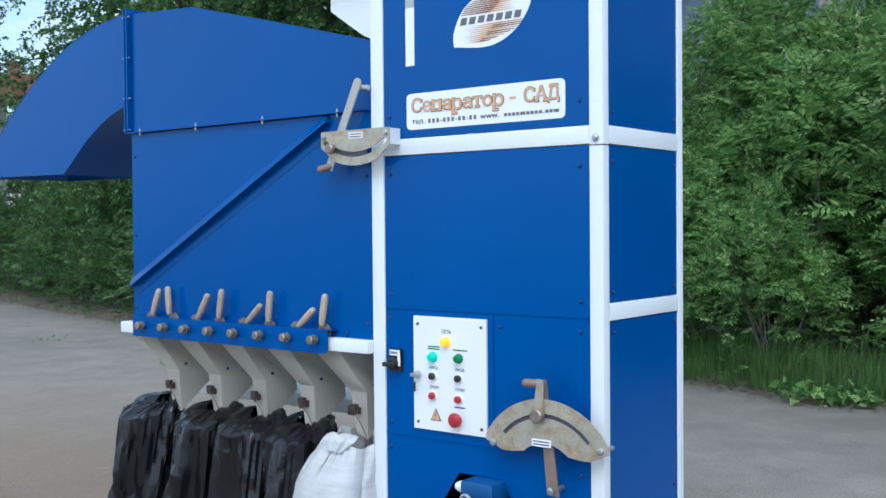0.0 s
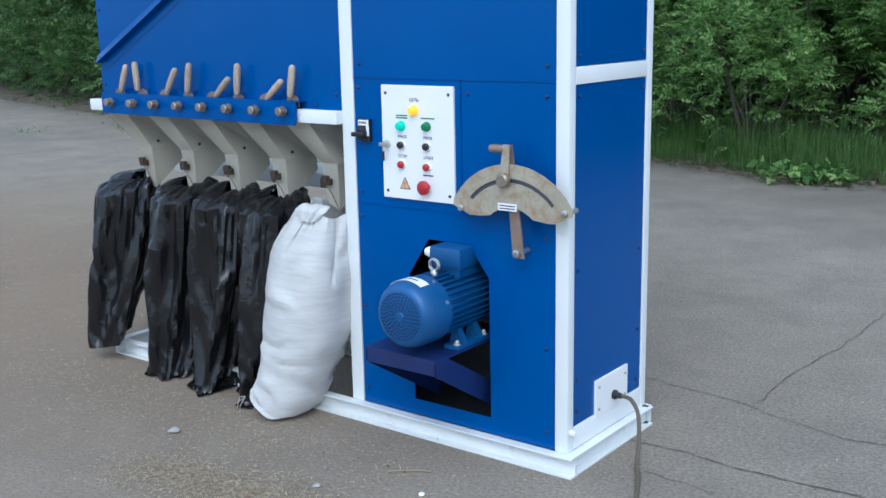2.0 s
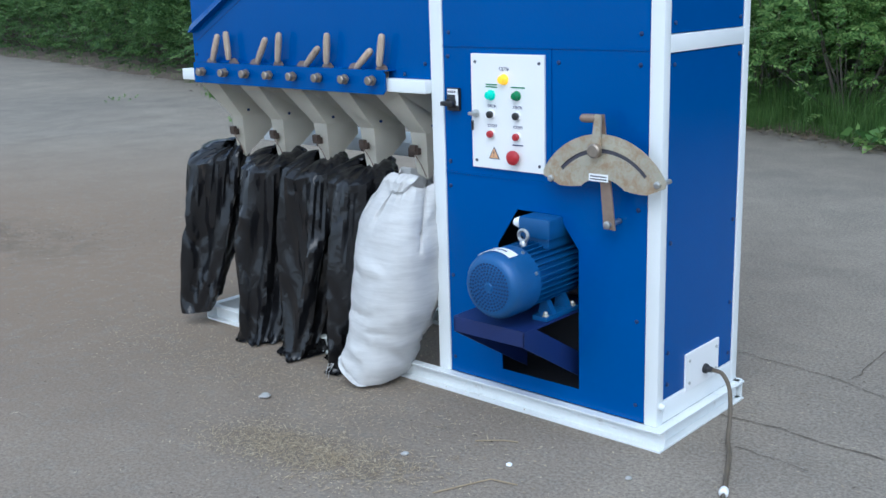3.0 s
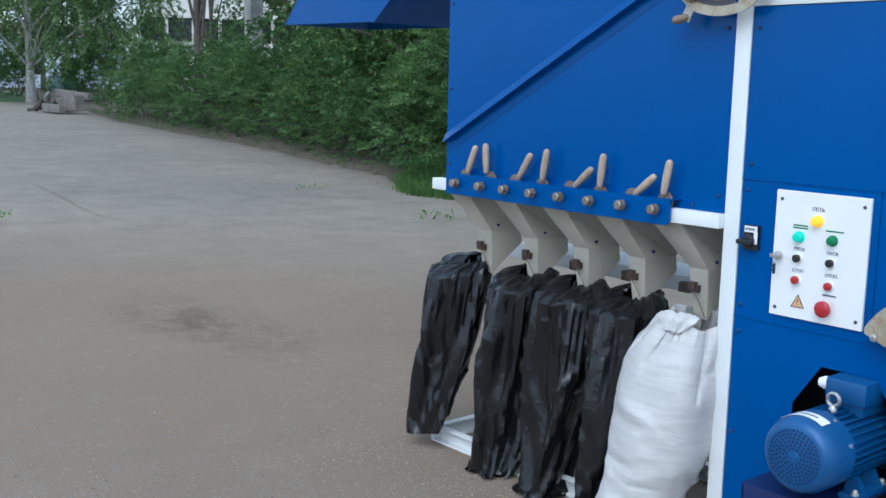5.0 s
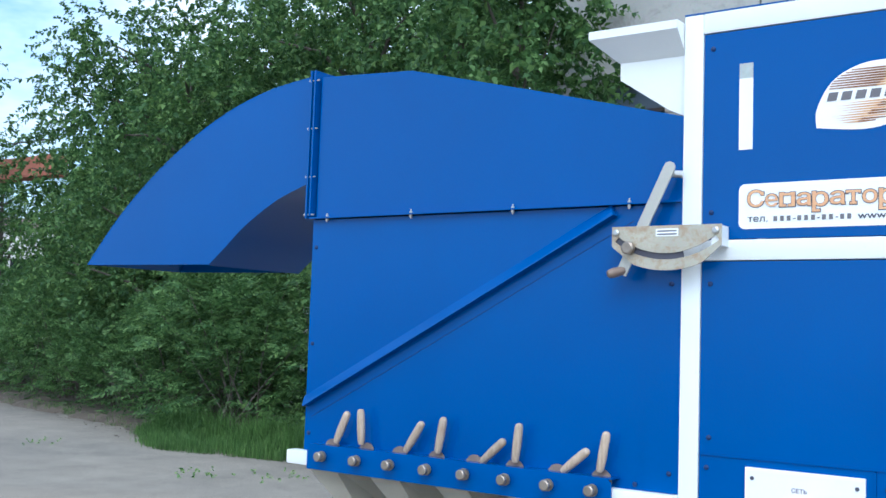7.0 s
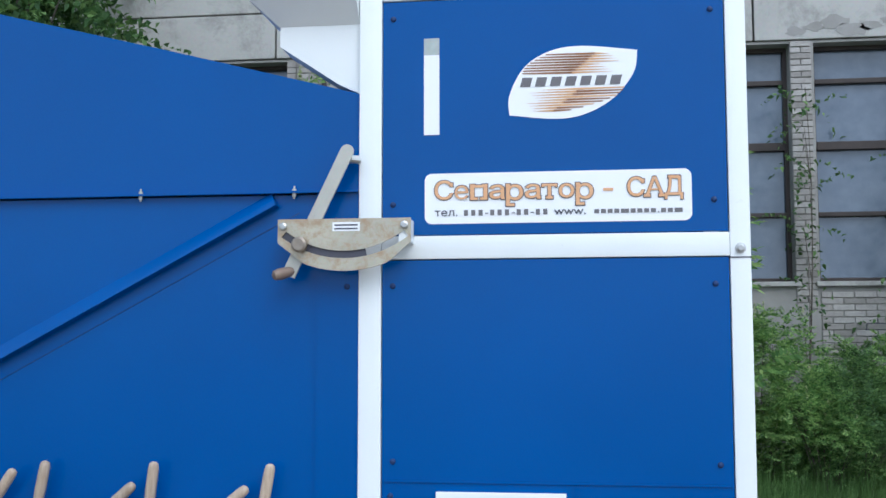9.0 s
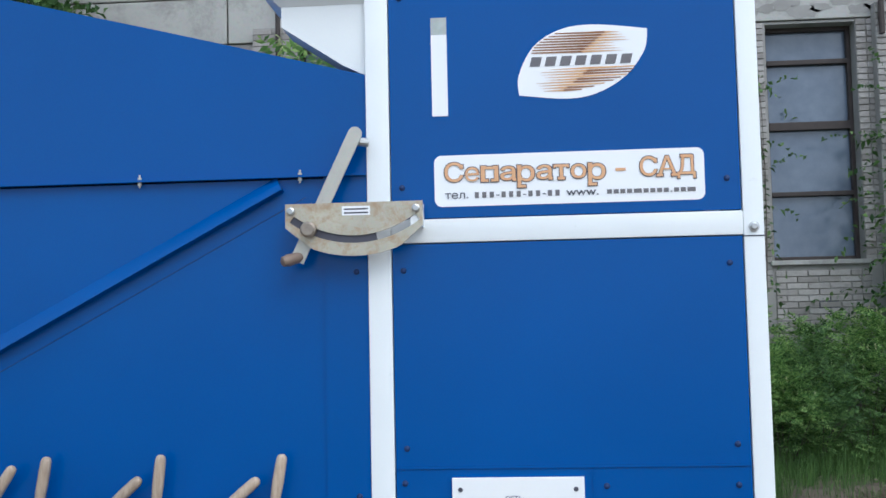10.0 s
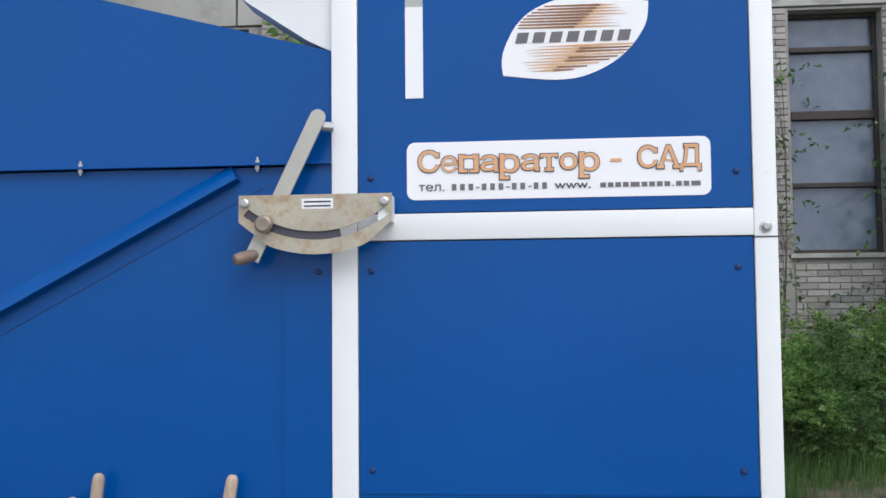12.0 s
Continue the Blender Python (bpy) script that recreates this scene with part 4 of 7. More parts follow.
# ---- sector levers ----
def sector_low():
    cx, cz, y = -0.172, 0.772, -0.066
    pts = arc(cx, cz, 0.263, 30, 150, 26)
    left = [(-0.400, 0.885), (-0.335, 0.858), (-0.300, 0.858)]
    inner = arc(cx, cz + 0.0, 0.123, 132, 48, 12)
    right = [(-0.045, 0.858), (-0.010, 0.858), (0.052, 0.885)]
    slot = arc(cx, cz, 0.217, 42, 138, 20) + arc(cx, cz, 0.203, 138, 42, 20)
    pl = part("sector_plate", prism(B(), pts + left + inner + right, y - 0.004, y, (slot,)), ZINC, sep_machine, "stained zinc-passivated steel sector plate")
    # added ink-dark strip in place of the shade seen through the slot
    back = arc(cx, cz, 0.222, 40, 140, 20) + arc(cx, cz, 0.198, 140, 40, 20)
    part("slot_shade", prism(B(), back, y + 0.0005, y + 0.003), INK, pl, "added dark strip standing for the shade behind the slot")
    for x, z in ((-0.368, 0.878), (0.028, 0.895)):
        bm = B()
        lathe(bm, (x, 0.0, z), (0, -1, 0), [(0, 0.008), (0.07, 0.008), (0.0705, 0.011), (0.078, 0.011), (0.08, 0.006)], 12)
        part("spacer_bolt", bm, STEEL, pl, "zinc plated bolt")
    part("sticker", box(B(), -0.222, -0.150, y - 0.0048, y - 0.004, 0.884, 0.908), STICKER, pl, "small white sticker with unreadable print")
    for z in (0.891, 0.900):
        part("print_bar", box(B(), -0.216, -0.156, y - 0.0054, y - 0.0048, z - 0.0018, z + 0.0018), INK, pl)
    lv = part("lever_arm", prism(B(), [(-0.172, 0.73), (-0.130, 0.73), (-0.175, 1.095), (-0.205, 1.095)], y + 0.006, y + 0.012), RUST, sep_machine, "rusty flat steel lever")
    part("lever_grip", lathe(B(), (-0.178, y + 0.006, 1.082), (-1, -0.3, 0.02), [(0, 0.008), (0.012, 0.012), (0.05, 0.014), (0.068, 0.012), (0.074, 0.006)], 14), RUST, lv, "rusty rounded grip", True)
    part("lever_arm_top", prism(B(), [(-0.210, 1.0), (-0.176, 1.0), (-0.172, 1.095), (-0.196, 1.098)], y - 0.012, y - 0.006), ZINC, lv)
    part("clamp_knob", lathe(B(), (-0.190, y - 0.004, 0.984), (0, -1, 0), [(0, 0.012), (0.008, 0.012), (0.009, 0.023), (0.026, 0.023), (0.03, 0.018)], 16), BRASS, lv, "tarnished clamp knob", True)
    bm = B()
    lathe(bm, (-0.150, 0.0, 0.748), (0, -1, 0), [(0, 0.009), (0.068, 0.009), (0.069, 0.013), (0.078, 0.013), (0.080, 0.007)], 12)
    part("pivot_bolt", bm, STEEL, lv)


def sector_high():
    cx, cz, y = -0.973, 2.095, -0.06
    body = [(-1.141, 1.930), (-1.141, 1.872), (-1.085, 1.828)] + arc(cx, cz, 0.293, 250, 290, 12) + [(-0.858, 1.828), (-0.809, 1.872), (-0.809, 1.930)]
    slot = arc(cx, cz, 0.262, 233, 307, 20) + arc(cx, cz, 0.244, 307, 233, 20)
    pl = part("sector_plate", prism(B(), body, y - 0.004, y, (slot,)), ZINC, sep_machine, "stained zinc-passivated steel sector plate")
    # dark strip again stands for shade, behind the left part of this slot
    back = arc(cx, cz, 0.266, 231, 282, 20) + arc(cx, cz, 0.240, 282, 231, 20)
    part("slot_shade", prism(B(), back, y + 0.0005, y + 0.003), INK, pl, "added dark strip standing for the shade behind the slot")
    for x in (-1.127, -0.825):
        bm = B()
        lathe(bm, (x, 0.0, 1.912), (0, -1, 0), [(0, 0.007), (0.064, 0.007), (0.0645, 0.010), (0.070, 0.010), (0.072, 0.006)], 12)
        part("spacer_bolt", bm, STEEL, pl, "zinc plated bolt")
    part("bracket", box(B(), -0.84, -0.812, y, 0.0, 1.87, 1.928, 0.002), WHITE, pl, "white painted bracket")
    part("sticker", box(B(), -1.003, -0.935, y - 0.0048, y - 0.004, 1.899, 1.921), STICKER, pl, "small white sticker with unreadable print")
    for z in (1.905, 1.914):
        part("print_bar", box(B(), -0.998, -0.940, y - 0.0054, y - 0.0048, z - 0.0018, z + 0.0018), INK, pl)
    d = Vector((-1.082 - cx, 0, 1.866 - cz)).normalized()
    n = Vector((-d.z, 0, d.x)) * 0.017
    top, bot = Vector((cx, 0, cz)) - d * 0.004, Vector((cx, 0, cz)) + d * 0.335
    pts = [(top + n), (bot + n), (bot - n), (top - n)]
    q0 = math.degrees(math.atan2(-n.z, -n.x))
    cap = [(top.x + 0.017 * math.cos(radians(q0 + q)), top.z + 0.017 * math.sin(radians(q0 + q))) for q in range(0, 181, 20)]
    if (Vector((cap[4][0], 0, cap[4][1])) - top).dot(d) > 0:
        cap = [(top.x + 0.017 * math.cos(radians(q0 - q)), top.z + 0.017 * math.sin(radians(q0 - q))) for q in range(0, 181, 20)]
    lv = part("lever_arm", prism(B(), [(p.x, p.z) for p in pts[1:3]] + cap, y + 0.008, y + 0.014), GREYBAR, sep_machine, "grey flat steel lever")
    part("clamp_knob", lathe(B(), (-1.082, y - 0.004, 1.866), (0, -1, 0), [(0, 0.010), (0.006, 0.010), (0.007, 0.019), (0.022, 0.019), (0.026, 0.014)], 16), BRASS, lv, "tarnished clamp knob", True)
    part("lever_grip", lathe(B(), (bot.x + 0.012, y + 0.012, bot.z + 0.012), (-0.75, -0.5, -0.25), [(0, 0.008), (0.01, 0.013), (0.035, 0.015), (0.05, 0.012), (0.054, 0.006)], 14), RUST, lv, "rusty rounded grip", True)
    bm = B()
    lathe(bm, (cx + 0.004, 0.0, cz - 0.012), (0, -1, 0), [(0, 0.008), (0.05, 0.008)], 10)
    cyl(bm, (cx, -0.03, cz - 0.012), (cx + 0.03, -0.02, cz - 0.014), 0.011, seg=10)
    part("pivot_bolt", bm, STEEL, lv)


sector_low()
sector_high()


# ---- signs on the upper panel ----
def rounded(x0, x1, z0, z1, r, n=6):
    out = []
    for cx, cz, a in ((x1 - r, z1 - r, 0), (x0 + r, z1 - r, 90), (x0 + r, z0 + r, 180), (x1 - r, z0 + r, 270)):
        out += arc(cx, cz, r, a, a + 90, n)
    return out


def sign_letter(ch, x, z, w, h, sign, serifs, fat):
    """One letter of the name: a dark rim and an orange face, with slab serifs; serifs are (x share, z share, width share)."""
    for nm, mat, off, y, grow in (("letter_rim", INK, 0.0012 + 1.4 * fat, 0.0012, 0.0020), ("letter", ORANGE, fat, 0.0004, 0.0)):
        ob = lettering(nm, ch, 0.1, 0, 0, 0, mat, sign, off)
        co = np.array([v.co for v in ob.data.vertices])
        lo, hi = co.min(0), co.max(0)
        sx, sz = (w + 2 * grow) / (hi[0] - lo[0]), (h + 2 * grow) / (hi[2] - lo[2])
        for v in ob.data.vertices:
            v.co = (x - grow + (v.co.x - lo[0]) * sx, y + v.co.y, z - grow + (v.co.z - lo[2]) * sz)
        for fx, fz, fw in serifs:
            cx, cz, hw = x + fx * w, z + fz * h, fw * w / 2
            part("serif", box(B(), cx - hw - grow, cx + hw + grow, y - 0.0010, y + 0.0004, cz - 0.0032 - grow, cz + 0.0032 + grow), mat, ob)


def name_sign():
    s = part("name_sign", prism(B(), rounded(-0.785, -0.135, 1.920, 2.046, 0.018), 0.0022, 0.004), STICKER, sep_machine, "white rounded name sticker with orange lettering")
    stem = ((0.22, 0.04, 0.42), (0.78, 0.04, 0.42), (0.15, 0.97, 0.3), (0.85, 0.97, 0.3))
    bowl = ((0.24, 0.03, 0.5), (0.12, 0.97, 0.26))
    tee = ((0.5, 0.03, 0.46), (0.05, 0.86, 0.12), (0.95, 0.86, 0.12))
    base, cap, low, tail = 1.980, 0.048, 0.035, 0.017
    x = -0.760
    for ch, w, sf in (("С", 0.046, ((0.93, 0.80, 0.13),)), ("е", 0.034, ()), ("п", 0.043, stem), ("а", 0.037, ((0.92, 0.05, 0.24),)), ("р", 0.042, bowl), ("а", 0.037, ((0.92, 0.05, 0.24),)), ("т", 0.037, tee), ("о", 0.037, ()), ("р", 0.042, bowl)):
        h = cap if ch == "С" else low + (tail if ch == "р" else 0)
        sign_letter(ch, x, base - (tail if ch == "р" else 0), w, h, s, sf, 0.0 if ch == "е" else 0.0010)
        x += w + 0.0044
    part("letter", box(B(), -0.346, -0.322, 0.0002, 0.0022, 1.995, 2.002, 0.0005), ORANGE, s)
    x = -0.288
    for ch, w, sf in (("С", 0.041, ((0.93, 0.80, 0.13),)), ("А", 0.045, ((0.10, 0.03, 0.34), (0.88, 0.03, 0.34))), ("Д", 0.043, ((0.5, 0.97, 0.62),))):
        sign_letter(ch, x, base - (0.008 if ch == "Д" else 0), w, cap + (0.008 if ch == "Д" else 0), s, sf, 0.0010)
        x += w + 0.0015
    lettering("lettering", "тел.", 0.026, -0.7305, 0.0012, 1.947, INK, s, 0.0, 0.056)
    # the number and the address after it, one bar for each character
    x = -0.690
    for k, c in enumerate("ooo-ooo-oo-oo"):
        if c == "-":
            part("text_bar", box(B(), x + 0.001, x + 0.0085, 0.0008, 0.0022, 1.9440, 1.9462), INK, s)
        else:
            part("text_bar", box(B(), x + 0.0030, x + 0.0130, 0.0008, 0.0022, 1.9395, 1.9535), INK_GREY, s)
        x += 0.0105 if c == "-" else 0.0182
    lettering("lettering", "www.", 0.026, -0.426, 0.0012, 1.947, INK, s, 0.0002, 0.077)
    x = -0.368
    for k in range(13):
        w = 0.019 if k in (4, 12) else 0.004 if k == 9 else 0.0118
        part("text_bar", box(B(), x, x + w, 0.0008, 0.0022, 1.9405, 1.9428 if k == 9 else 1.9505), INK_GREY, s)
        x += w + 0.0042


def leaf_logo():
    out = spline([(-0.573, 2.188), (-0.573, 2.237), (-0.537, 2.306), (-0.474, 2.346), (-0.391, 2.357), (-0.259, 2.342)], 5)[:-1]
    low = spline([(-0.259, 2.342), (-0.267, 2.289), (-0.313, 2.228), (-0.382, 2.188), (-0.457, 2.176), (-0.573, 2.188)], 5)[:-1]
    pts = [(p.x, p.y) for p in out + low]
    lg = part("leaf_emblem", prism(B(), pts, 0.0022, 0.004), STICKER, sep_machine, "white leaf-shaped emblem with brown and gold stripes")
    # tapering stripes above and below the word band
    for k in range(8):
        z = 2.290 + 0.0066 * k
        xl = -0.540 + 0.0006 * k + 0.0011 * k * k
        xm = -0.418 + 0.008 * k
        xr = -0.318 - 0.012 * ((k * 5) % 4) + 0.004 * k
        part("stripe", prism(B(), [(xl, z), (xm, z - 0.0022), (xm, z + 0.0030), (xl, z + 0.0026)], 0.0012, 0.0022), BROWN, lg)
        part("stripe", prism(B(), [(xm, z - 0.0022), (xr, z), (xm, z + 0.0030)], 0.0012, 0.0022), GOLD, lg)
    for k in range(9):
        z = 2.249 - 0.0066 * k
        xr = -0.292 - 0.0009 * k - 0.0019 * k * k
        xm = -0.400 - 0.008 * k
        xl = -0.497 - 0.008 * ((k * 3) % 4) - 0.002 * k
        part("stripe", prism(B(), [(xm, z - 0.0022), (xr, z), (xr, z + 0.0026), (xm, z + 0.0030)], 0.0012, 0.0022), BROWN if k % 3 else GOLD, lg)
        part("stripe", prism(B(), [(xl, z), (xm, z - 0.0022), (xm, z + 0.0030)], 0.0012, 0.0022), GOLD, lg)
    # the word, as plain slanting blocks
    for k in range(7):
        x = -0.546 + 0.0365 * k
        part("word_bar", prism(B(), [(x, 2.258), (x + 0.025, 2.258), (x + 0.031, 2.281), (x + 0.006, 2.281)], 0.0006, 0.0022), INK_GREY, lg)


name_sign()
leaf_logo()
# sight slot with grey glass at its top
part("sight_slot", box(B(), -0.787, -0.748, 0.002, 0.004, 2.144, 2.347), STICKER, sep_machine, "white sight slot")
part("sight_slot_glass", box(B(), -0.787, -0.748, 0.002, 0.004, 2.347, 2.39), SEALANT, sep_machine, "grey cloudy top of the sight slot")


# ---- motor on its bracket ----
def motor():
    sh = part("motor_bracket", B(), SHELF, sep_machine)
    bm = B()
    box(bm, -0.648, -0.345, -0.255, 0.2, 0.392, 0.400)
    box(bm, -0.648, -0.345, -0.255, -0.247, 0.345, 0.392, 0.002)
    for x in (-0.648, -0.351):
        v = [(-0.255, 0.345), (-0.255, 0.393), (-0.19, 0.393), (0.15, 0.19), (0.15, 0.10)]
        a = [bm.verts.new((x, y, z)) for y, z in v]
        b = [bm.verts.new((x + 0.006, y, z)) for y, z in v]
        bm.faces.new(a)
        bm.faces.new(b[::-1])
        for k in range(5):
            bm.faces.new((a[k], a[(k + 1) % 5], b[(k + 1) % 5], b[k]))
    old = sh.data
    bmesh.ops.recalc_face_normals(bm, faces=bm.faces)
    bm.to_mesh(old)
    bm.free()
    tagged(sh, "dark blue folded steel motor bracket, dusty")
    cx, cz = -0.462, 0.540
    mo = part("motor", lathe(B(), (cx, -0.17, cz), (0, 1, 0), [(0, 0.098), (0.30, 0.098)], 40), MOTOR, sep_machine, "blue painted electric motor with a perforated fan cover", True)
    for k in range(34):
        bm = B()
        a = 6.2832 * k / 34
        if math.sin(a) < -0.75:
            bm.free()
            continue
        m = Matrix.Translation((cx, -0.03, cz)) @ Matrix.Rotation(-a, 4, "Y") @ Matrix.Translation((0.105, 0, 0)) @ Matrix.Diagonal((0.018, 0.25, 0.0035, 1))
        bmesh.ops.create_cube(bm, size=1, matrix=m)
        part("cooling_fin", bm, MOTOR, mo)
    part("fan_cover", lathe(B(), (cx, -0.155, cz), (0, -1, 0), [(0, 0.114), (0.095, 0.114), (0.115, 0.108), (0.129, 0.098), (0.134, 0.086), (0.135, 0.02)], 40), MOTOR, mo, "pressed steel fan cover", True)
    bm = B()
    for ring, n in ((0.078, 38), (0.067, 32), (0.056, 27), (0.045, 22), (0.034, 16), (0.024, 11)):
        for k in range(n):
            a = 6.2832 * k / n
            cyl(bm, (cx + ring * math.cos(a), -0.287, cz + ring * math.sin(a)), (cx + ring * math.cos(a), -0.2912, cz + ring * math.sin(a)), 0.0038, seg=6)
    part("vent_grille", bm, DARK_BOLT, mo, "ring of small vent holes")
    part("cover_boss", lathe(B(), (cx, -0.29, cz), (0, -1, 0), [(0, 0.016), (0.003, 0.014), (0.004, 0.004)], 20), MOTOR, mo, "", True)
    # direction plate on the cover's crown
    bm = B()
    pts = []
    for k in range(9):
        a = radians(60 + 70 * k / 8)
        pts.append((cx + 0.1155 * math.cos(a), cz + 0.1155 * math.sin(a)))
    for (xa, za), (xb, zb) in zip(pts, pts[1:]):
        bm.faces.new([bm.verts.new(p) for p in ((xa, -0.252, za), (xb, -0.252, zb), (xb, -0.206, zb), (xa, -0.206, za))])
    bmesh.ops.remove_doubles(bm, verts=bm.verts, dist=0.0005)
    bmesh.ops.solidify(bm, geom=bm.faces[:], thickness=0.001)
    part("direction_plate", bm, STICKER, mo, "white plate with a dark arrow")
    bm = B()
    for k in range(1, 7):
        a, b = radians(68 + 58 * k / 8), radians(68 + 58 * (k + 1) / 8)
        v = [(cx + 0.1168 * math.cos(q), y, cz + 0.1168 * math.sin(q)) for q, y in ((a, -0.233), (b, -0.233), (b, -0.225), (a, -0.225))]
        bm.faces.new([bm.verts.new(p) for p in v])
    bmesh.ops.solidify(bm, geom=bm.faces[:], thickness=0.0006)
    part("arrow_bar", bm, INK, mo)
    bm = B()
    box(bm, cx - 0.035, cx + 0.075, -0.06, 0.09, cz + 0.09, cz + 0.125, 0.004)
    box(bm, cx - 0.045, cx + 0.088, -0.075, 0.10, cz + 0.122, cz + 0.195, 0.014)
    part("terminal_box", bm, MOTOR, mo, "blue terminal box", True)
    part("cable_gland", lathe(B(), (cx - 0.043, -0.04, cz + 0.165), (-1, -0.2, 0), [(0, 0.02), (0.02, 0.02), (0.028, 0.016), (0.036, 0.012)], 14), STICKER, mo, "white plastic plug", True)
    bm = B()
    ring = [(cx + 0.012 + 0.019 * math.cos(q), -0.118, cz + 0.142 + 0.019 * math.sin(q)) for q in [6.2832 * k / 18 for k in range(19)]]
    tube(bm, ring, 0.0062, 8)
    lathe(bm, (cx + 0.012, -0.118, cz + 0.10), (0, 0, 1), [(0, 0.013), (0.018, 0.013), (0.024, 0.009)], 12)
    part("lifting_eye", bm, STEEL, mo, "bright steel lifting eye", True)
    for sx in (-1, 1):
        bm = B()
        box(bm, cx + sx * 0.085 - 0.03, cx + sx * 0.085 + 0.03, -0.13, 0.06, 0.4005, 0.416, 0.003)
        for y in (-0.075, 0.015):
            prism(bm, [(cx + sx * 0.05, 0.415), (cx + sx * 0.108, 0.415), (cx + sx * 0.082, 0.462), (cx + sx * 0.06, 0.47)], y - 0.012, y + 0.012)
        part("motor_foot", bm, MOTOR, mo)
    for sx in (-1, 1):
        for y in (-0.115, 0.04):
            part("foot_bolt", lathe(B(), (cx + sx * 0.1, y, 0.416), (0, 0, 1), [(0, 0.012), (0.003, 0.012), (0.004, 0.008), (0.011, 0.008), (0.016, 0.005)], 10), GREYBAR, mo, "dull zinc bolt")
    for a in (20, 160, 62):
        part("cover_screw", lathe(B(), (cx + 0.113 * math.cos(radians(a)), -0.175, cz + 0.113 * math.sin(radians(a))), (math.cos(radians(a)), 0, math.sin(radians(a))), [(0, 0.007), (0.005, 0.006)], 10), STEEL, mo)


motor()

# ---- cable plate and cable ----
cplate = part("cable_plate", box(B(), -0.005, 0.003, 0.183, 0.414, 0.139, 0.272, 0.002), PANEL_W, sep_machine, "white inlet plate with cable gland")
for y in (0.205, 0.392):
    for z in (0.165, 0.245):
        part("plate_screw", lathe(B(), (0.003, y, z), (1, 0, 0), [(0, 0.006), (0.004, 0.005)], 10), STEEL, cplate)
part("cable_gland", lathe(B(), (0.003, 0.312, 0.187), (1, 0, 0), [(0, 0.017), (0.010, 0.017), (0.014, 0.012), (0.030, 0.010)], 14), BLACKP, cplate, "black cable gland", True)
cable = thing("power_cable", "brown rubber power cable with a white joint on the asphalt", "cable", at=(0.2, 0.2, 0.0))
cpts = spline([(0.035, 0.187), (0.075, 0.183), (0.115, 0.145), (0.14, 0.07), (0.17, 0.012), (0.22, 0.010), (0.33, 0.010), (0.46, 0.010)], 6)
ys = spline([(0.0, 0.312), (1, 0.305), (2, 0.28), (3, 0.24), (4, 0.17), (5, 0.08), (6, -0.17), (7, -0.50)], 6)
part("cord", tube(B(), [(p.x - 0.2, q.y - 0.2, max(p.y, 0.008)) for p, q in zip(cpts, ys)], 0.0075, 8), CABLE, cable, "", True)
part("white_joint", lathe(B(), (0.325 - 0.2, -0.155 - 0.2, 0.014), (0.33, -0.95, 0), [(0, 0.008), (0.006, 0.014), (0.026, 0.015), (0.032, 0.009)], 12), STICKER, cable, "white plastic joint", True)


# ---- bags under the chutes ----
def lerp_rows(rows, t):
    for a, b in zip(rows, rows[1:]):
        if a[0] <= t <= b[0]:
            f = (t - a[0]) / (b[0] - a[0])
            f = f * f * (3 - 2 * f)
            return [u + (v - u) * f for u, v in zip(a, b)]
    return rows[-1]


def hanging_bag(bm, rows, folds, amp, seed, seg=112, rings=84, tilt=0.0, crumple=0.16, stretch=0.9, mouth=0.0):
    """A limp bag: rows are (t, z, x, y, half width, half depth, fold share) from the mouth to the bottom."""
    grid = []
    for i in range(rings + 1):
        t = i / rings
        _, z, cx, cy, hx, hy, fs = lerp_rows(rows, t)
        ring = []
        for k in range(seg):
            a = 6.28318 * k / seg
            q = Vector((math.cos(a) * 1.3 + seed, math.sin(a) * 1.3, z * 1.6))
            n1 = noise.noise(q * 1.5)
            n2 = noise.noise(Vector((math.cos(a) * 1.2 + seed * 3, math.sin(a) * 1.2, z * 1.3)))
            w = math.sin(folds * a + 3.5 * n2 + 0.8 * math.sin(3 * z + seed))
            w = w * abs(w) ** 0.4
            w2 = math.sin((folds * 2 + 1) * a + 5.0 * n1 + seed)
            w3 = max(0.0, noise.noise(Vector((math.cos(a) * 2.5, math.sin(a) * 2.5 + seed, z * 4.5)))) ** 1.5
            r = 1 + fs * amp * (0.9 * w + 0.4 * w2) + 0.18 * n1 - 0.18 * w3 * min(1.0, amp * 8)
            v = Vector((math.cos(a) * 1.4 + seed, math.sin(a) * 1.4 + 0.35 * z, z * stretch))
            r += crumple * (1.0 * abs(noise.noise(v * 1.7 + Vector((0, 0, 2 * n2)))) + 0.5 * abs(noise.noise(v * 3.8)) + 0.12 * abs(noise.noise(v * 9.0)) - 0.3)
            ring.append(bm.verts.new((cx + hx * r * math.cos(a), cy + hy * r * math.sin(a), max(z + tilt * math.cos(a) * t + mouth * (1 - t) ** 6 * math.sin(a) + 0.012 * noise.noise(q * 5), 0.006))))
        grid.append(ring)
    for r0, r1 in zip(grid, grid[1:]):
        for k in range(seg):
            bm.faces.new((r0[k], r0[(k + 1) % seg], r1[(k + 1) % seg], r1[k]))
    bm.faces.new(grid[-1])
    return grid


